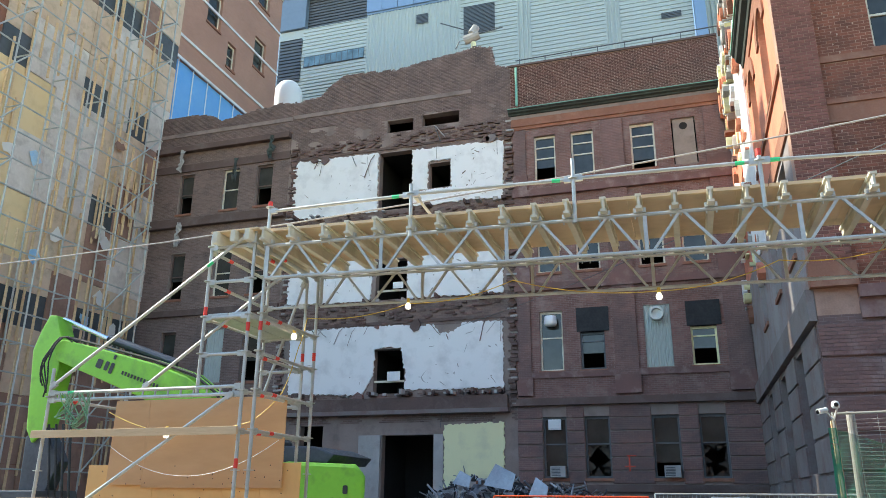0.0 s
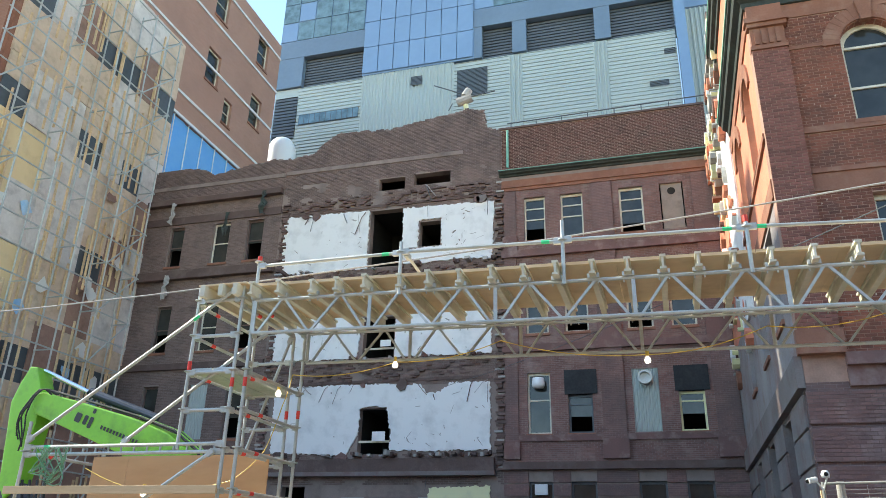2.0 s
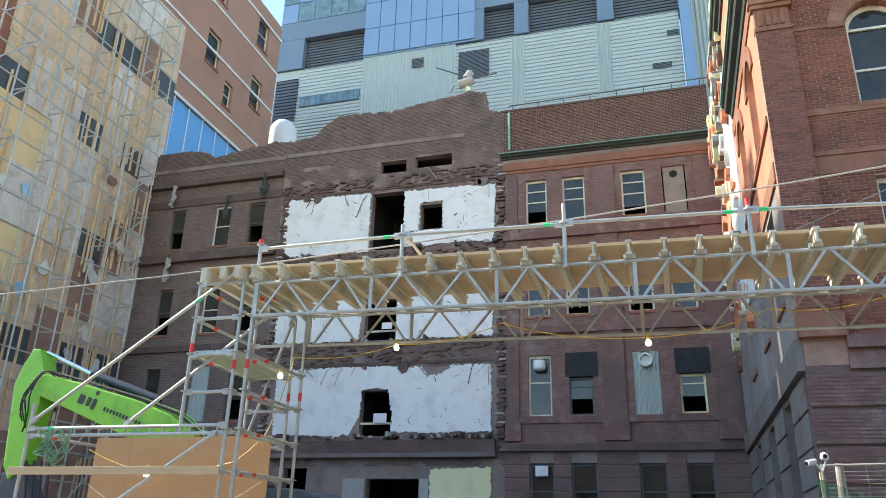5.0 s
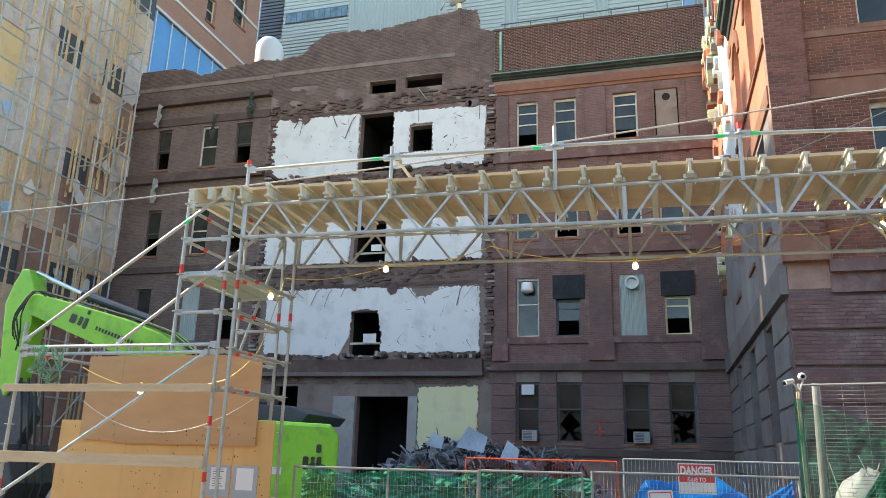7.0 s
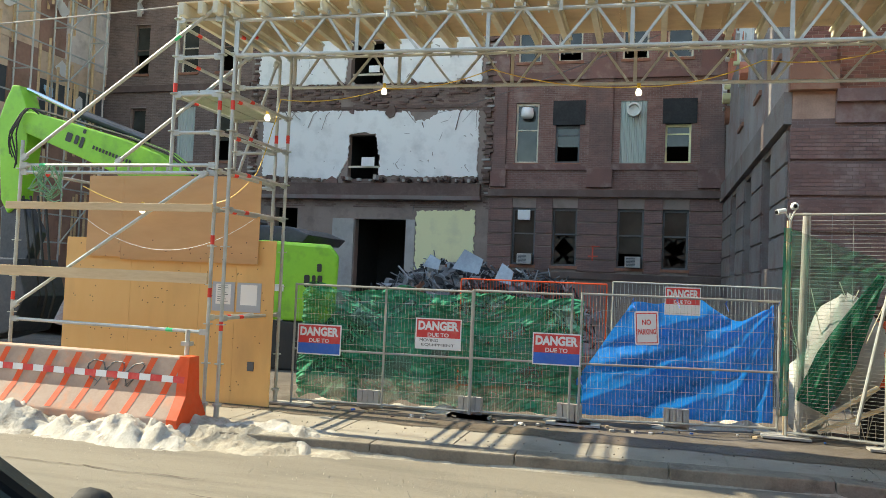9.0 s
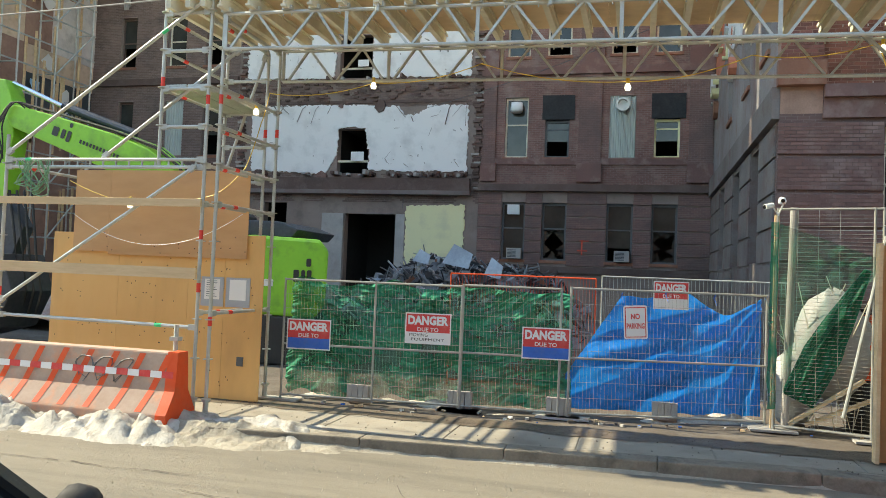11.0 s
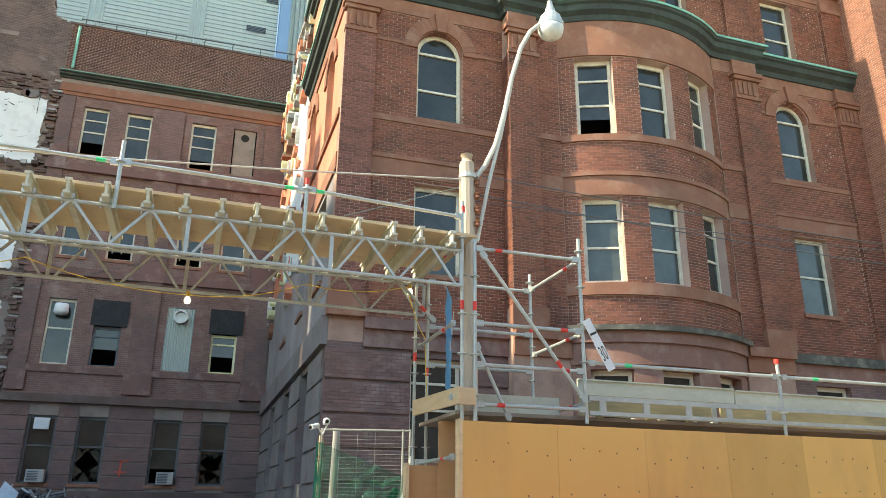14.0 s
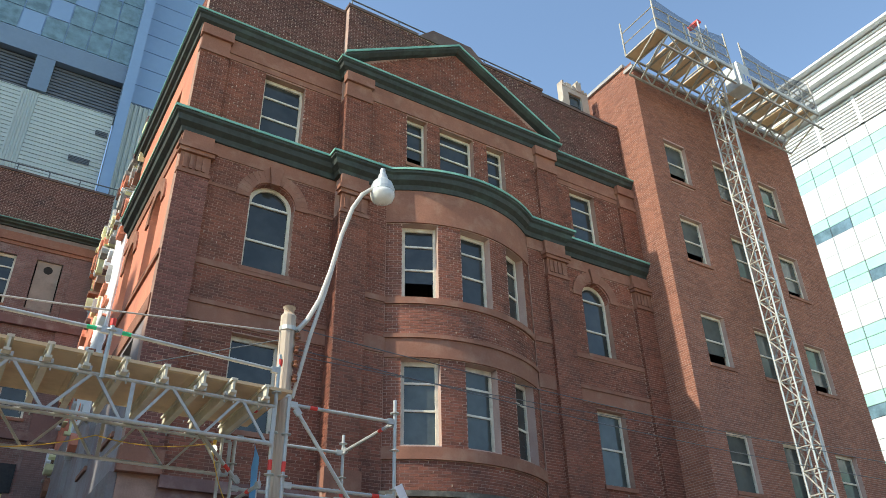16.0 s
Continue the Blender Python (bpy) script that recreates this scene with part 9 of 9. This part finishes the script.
def under(line, drop):
    def keep(u, z):
        for (a, b), (c, e) in zip(line, line[1:]):
            if a <= u <= c:
                return z < b + (e - b) * (u - a) / (c - a) - drop + 0.16 * n2(u, 0, 2.6, 5)
        return False
    return keep


brick_field(rear, p_rear, -17.9, -6.6, 19.6, 22.9, m_holes, M_PIECE_SOOT, under(MID_TOP, 0.0), 0.02)
brick_field(rear, p_rear, -27.5, -17.9, 19.5, 21.6, [], M_PIECE_SOOT, under(LEFT_TOP, 0.0), 0.02)
# painted base of the front building beside the gate
for z0, z1 in [(0.32 + 0.72 * i, 0.94 + 0.72 * i) for i in range(7)]:
    brick_field(front, p_out(p_front, 0.05), FX0 - 0.02, LW[0] - 0.02, z0, z1, [], M_PIECE_REAR)
    brick_field(front, p_out(p_front, 0.05), LW[1] + 0.02, CX0 - 0.02, z0, z1, [], M_PIECE_REAR)
# annex
brick_field(annex, p_annex, 19.1, 28.8, 4.0, 24.0, [(h[0], h[1], h[2] - 0.12, h[3]) for h in ann_holes], M_PIECE_ORANGE)
brick_field(annex, lambda u, z, d: (19.1 + d, u, z), 15.2, 19.2, 4.0, 24.4, [], M_PIECE_ORANGE)

# bricks of the corner pilaster, each a piece of its own
M_PIECE_ONE = surface("corner_brick", (0.2, 0.075, 0.055), (0.13, 0.05, 0.038), 0.9, 30, 0.85, 0, 0.25, (0.06, 0.034, 0.03), 0.6)
ntp = M_PIECE_ONE.node_tree
bp = ntp.nodes["Principled BSDF"]
src = bp.inputs["Base Color"].links[0].from_socket
ntp.links.new(island_tint(ntp, src, 0.3, "Object"), bp.inputs["Base Color"])
shared = {}
for p, q, a, b in brick_list(FX0 - 0.02, FX0 + 0.78, 6.5, 13.42, []):
    key = (round(q - p, 3), round(b - a, 3))
    if key not in shared:
        me = bpy.data.meshes.new("brick")
        w, h = q - p, b - a
        s = Shape()
        s.box(-w / 2, -0.012, -h / 2, w / 2, 0.002, h / 2)
        me.from_pydata(s.v, [], s.f)
        me.materials.append(M_PIECE_ONE)
        shared[key] = me
    ob = new("brick", shared[key])
    ob.parent = front
    ob.location = Vector(((p + q) / 2, FY - 0.14 + bkr.uniform(0, 0.004), (a + b) / 2)) - Vector(front.location)
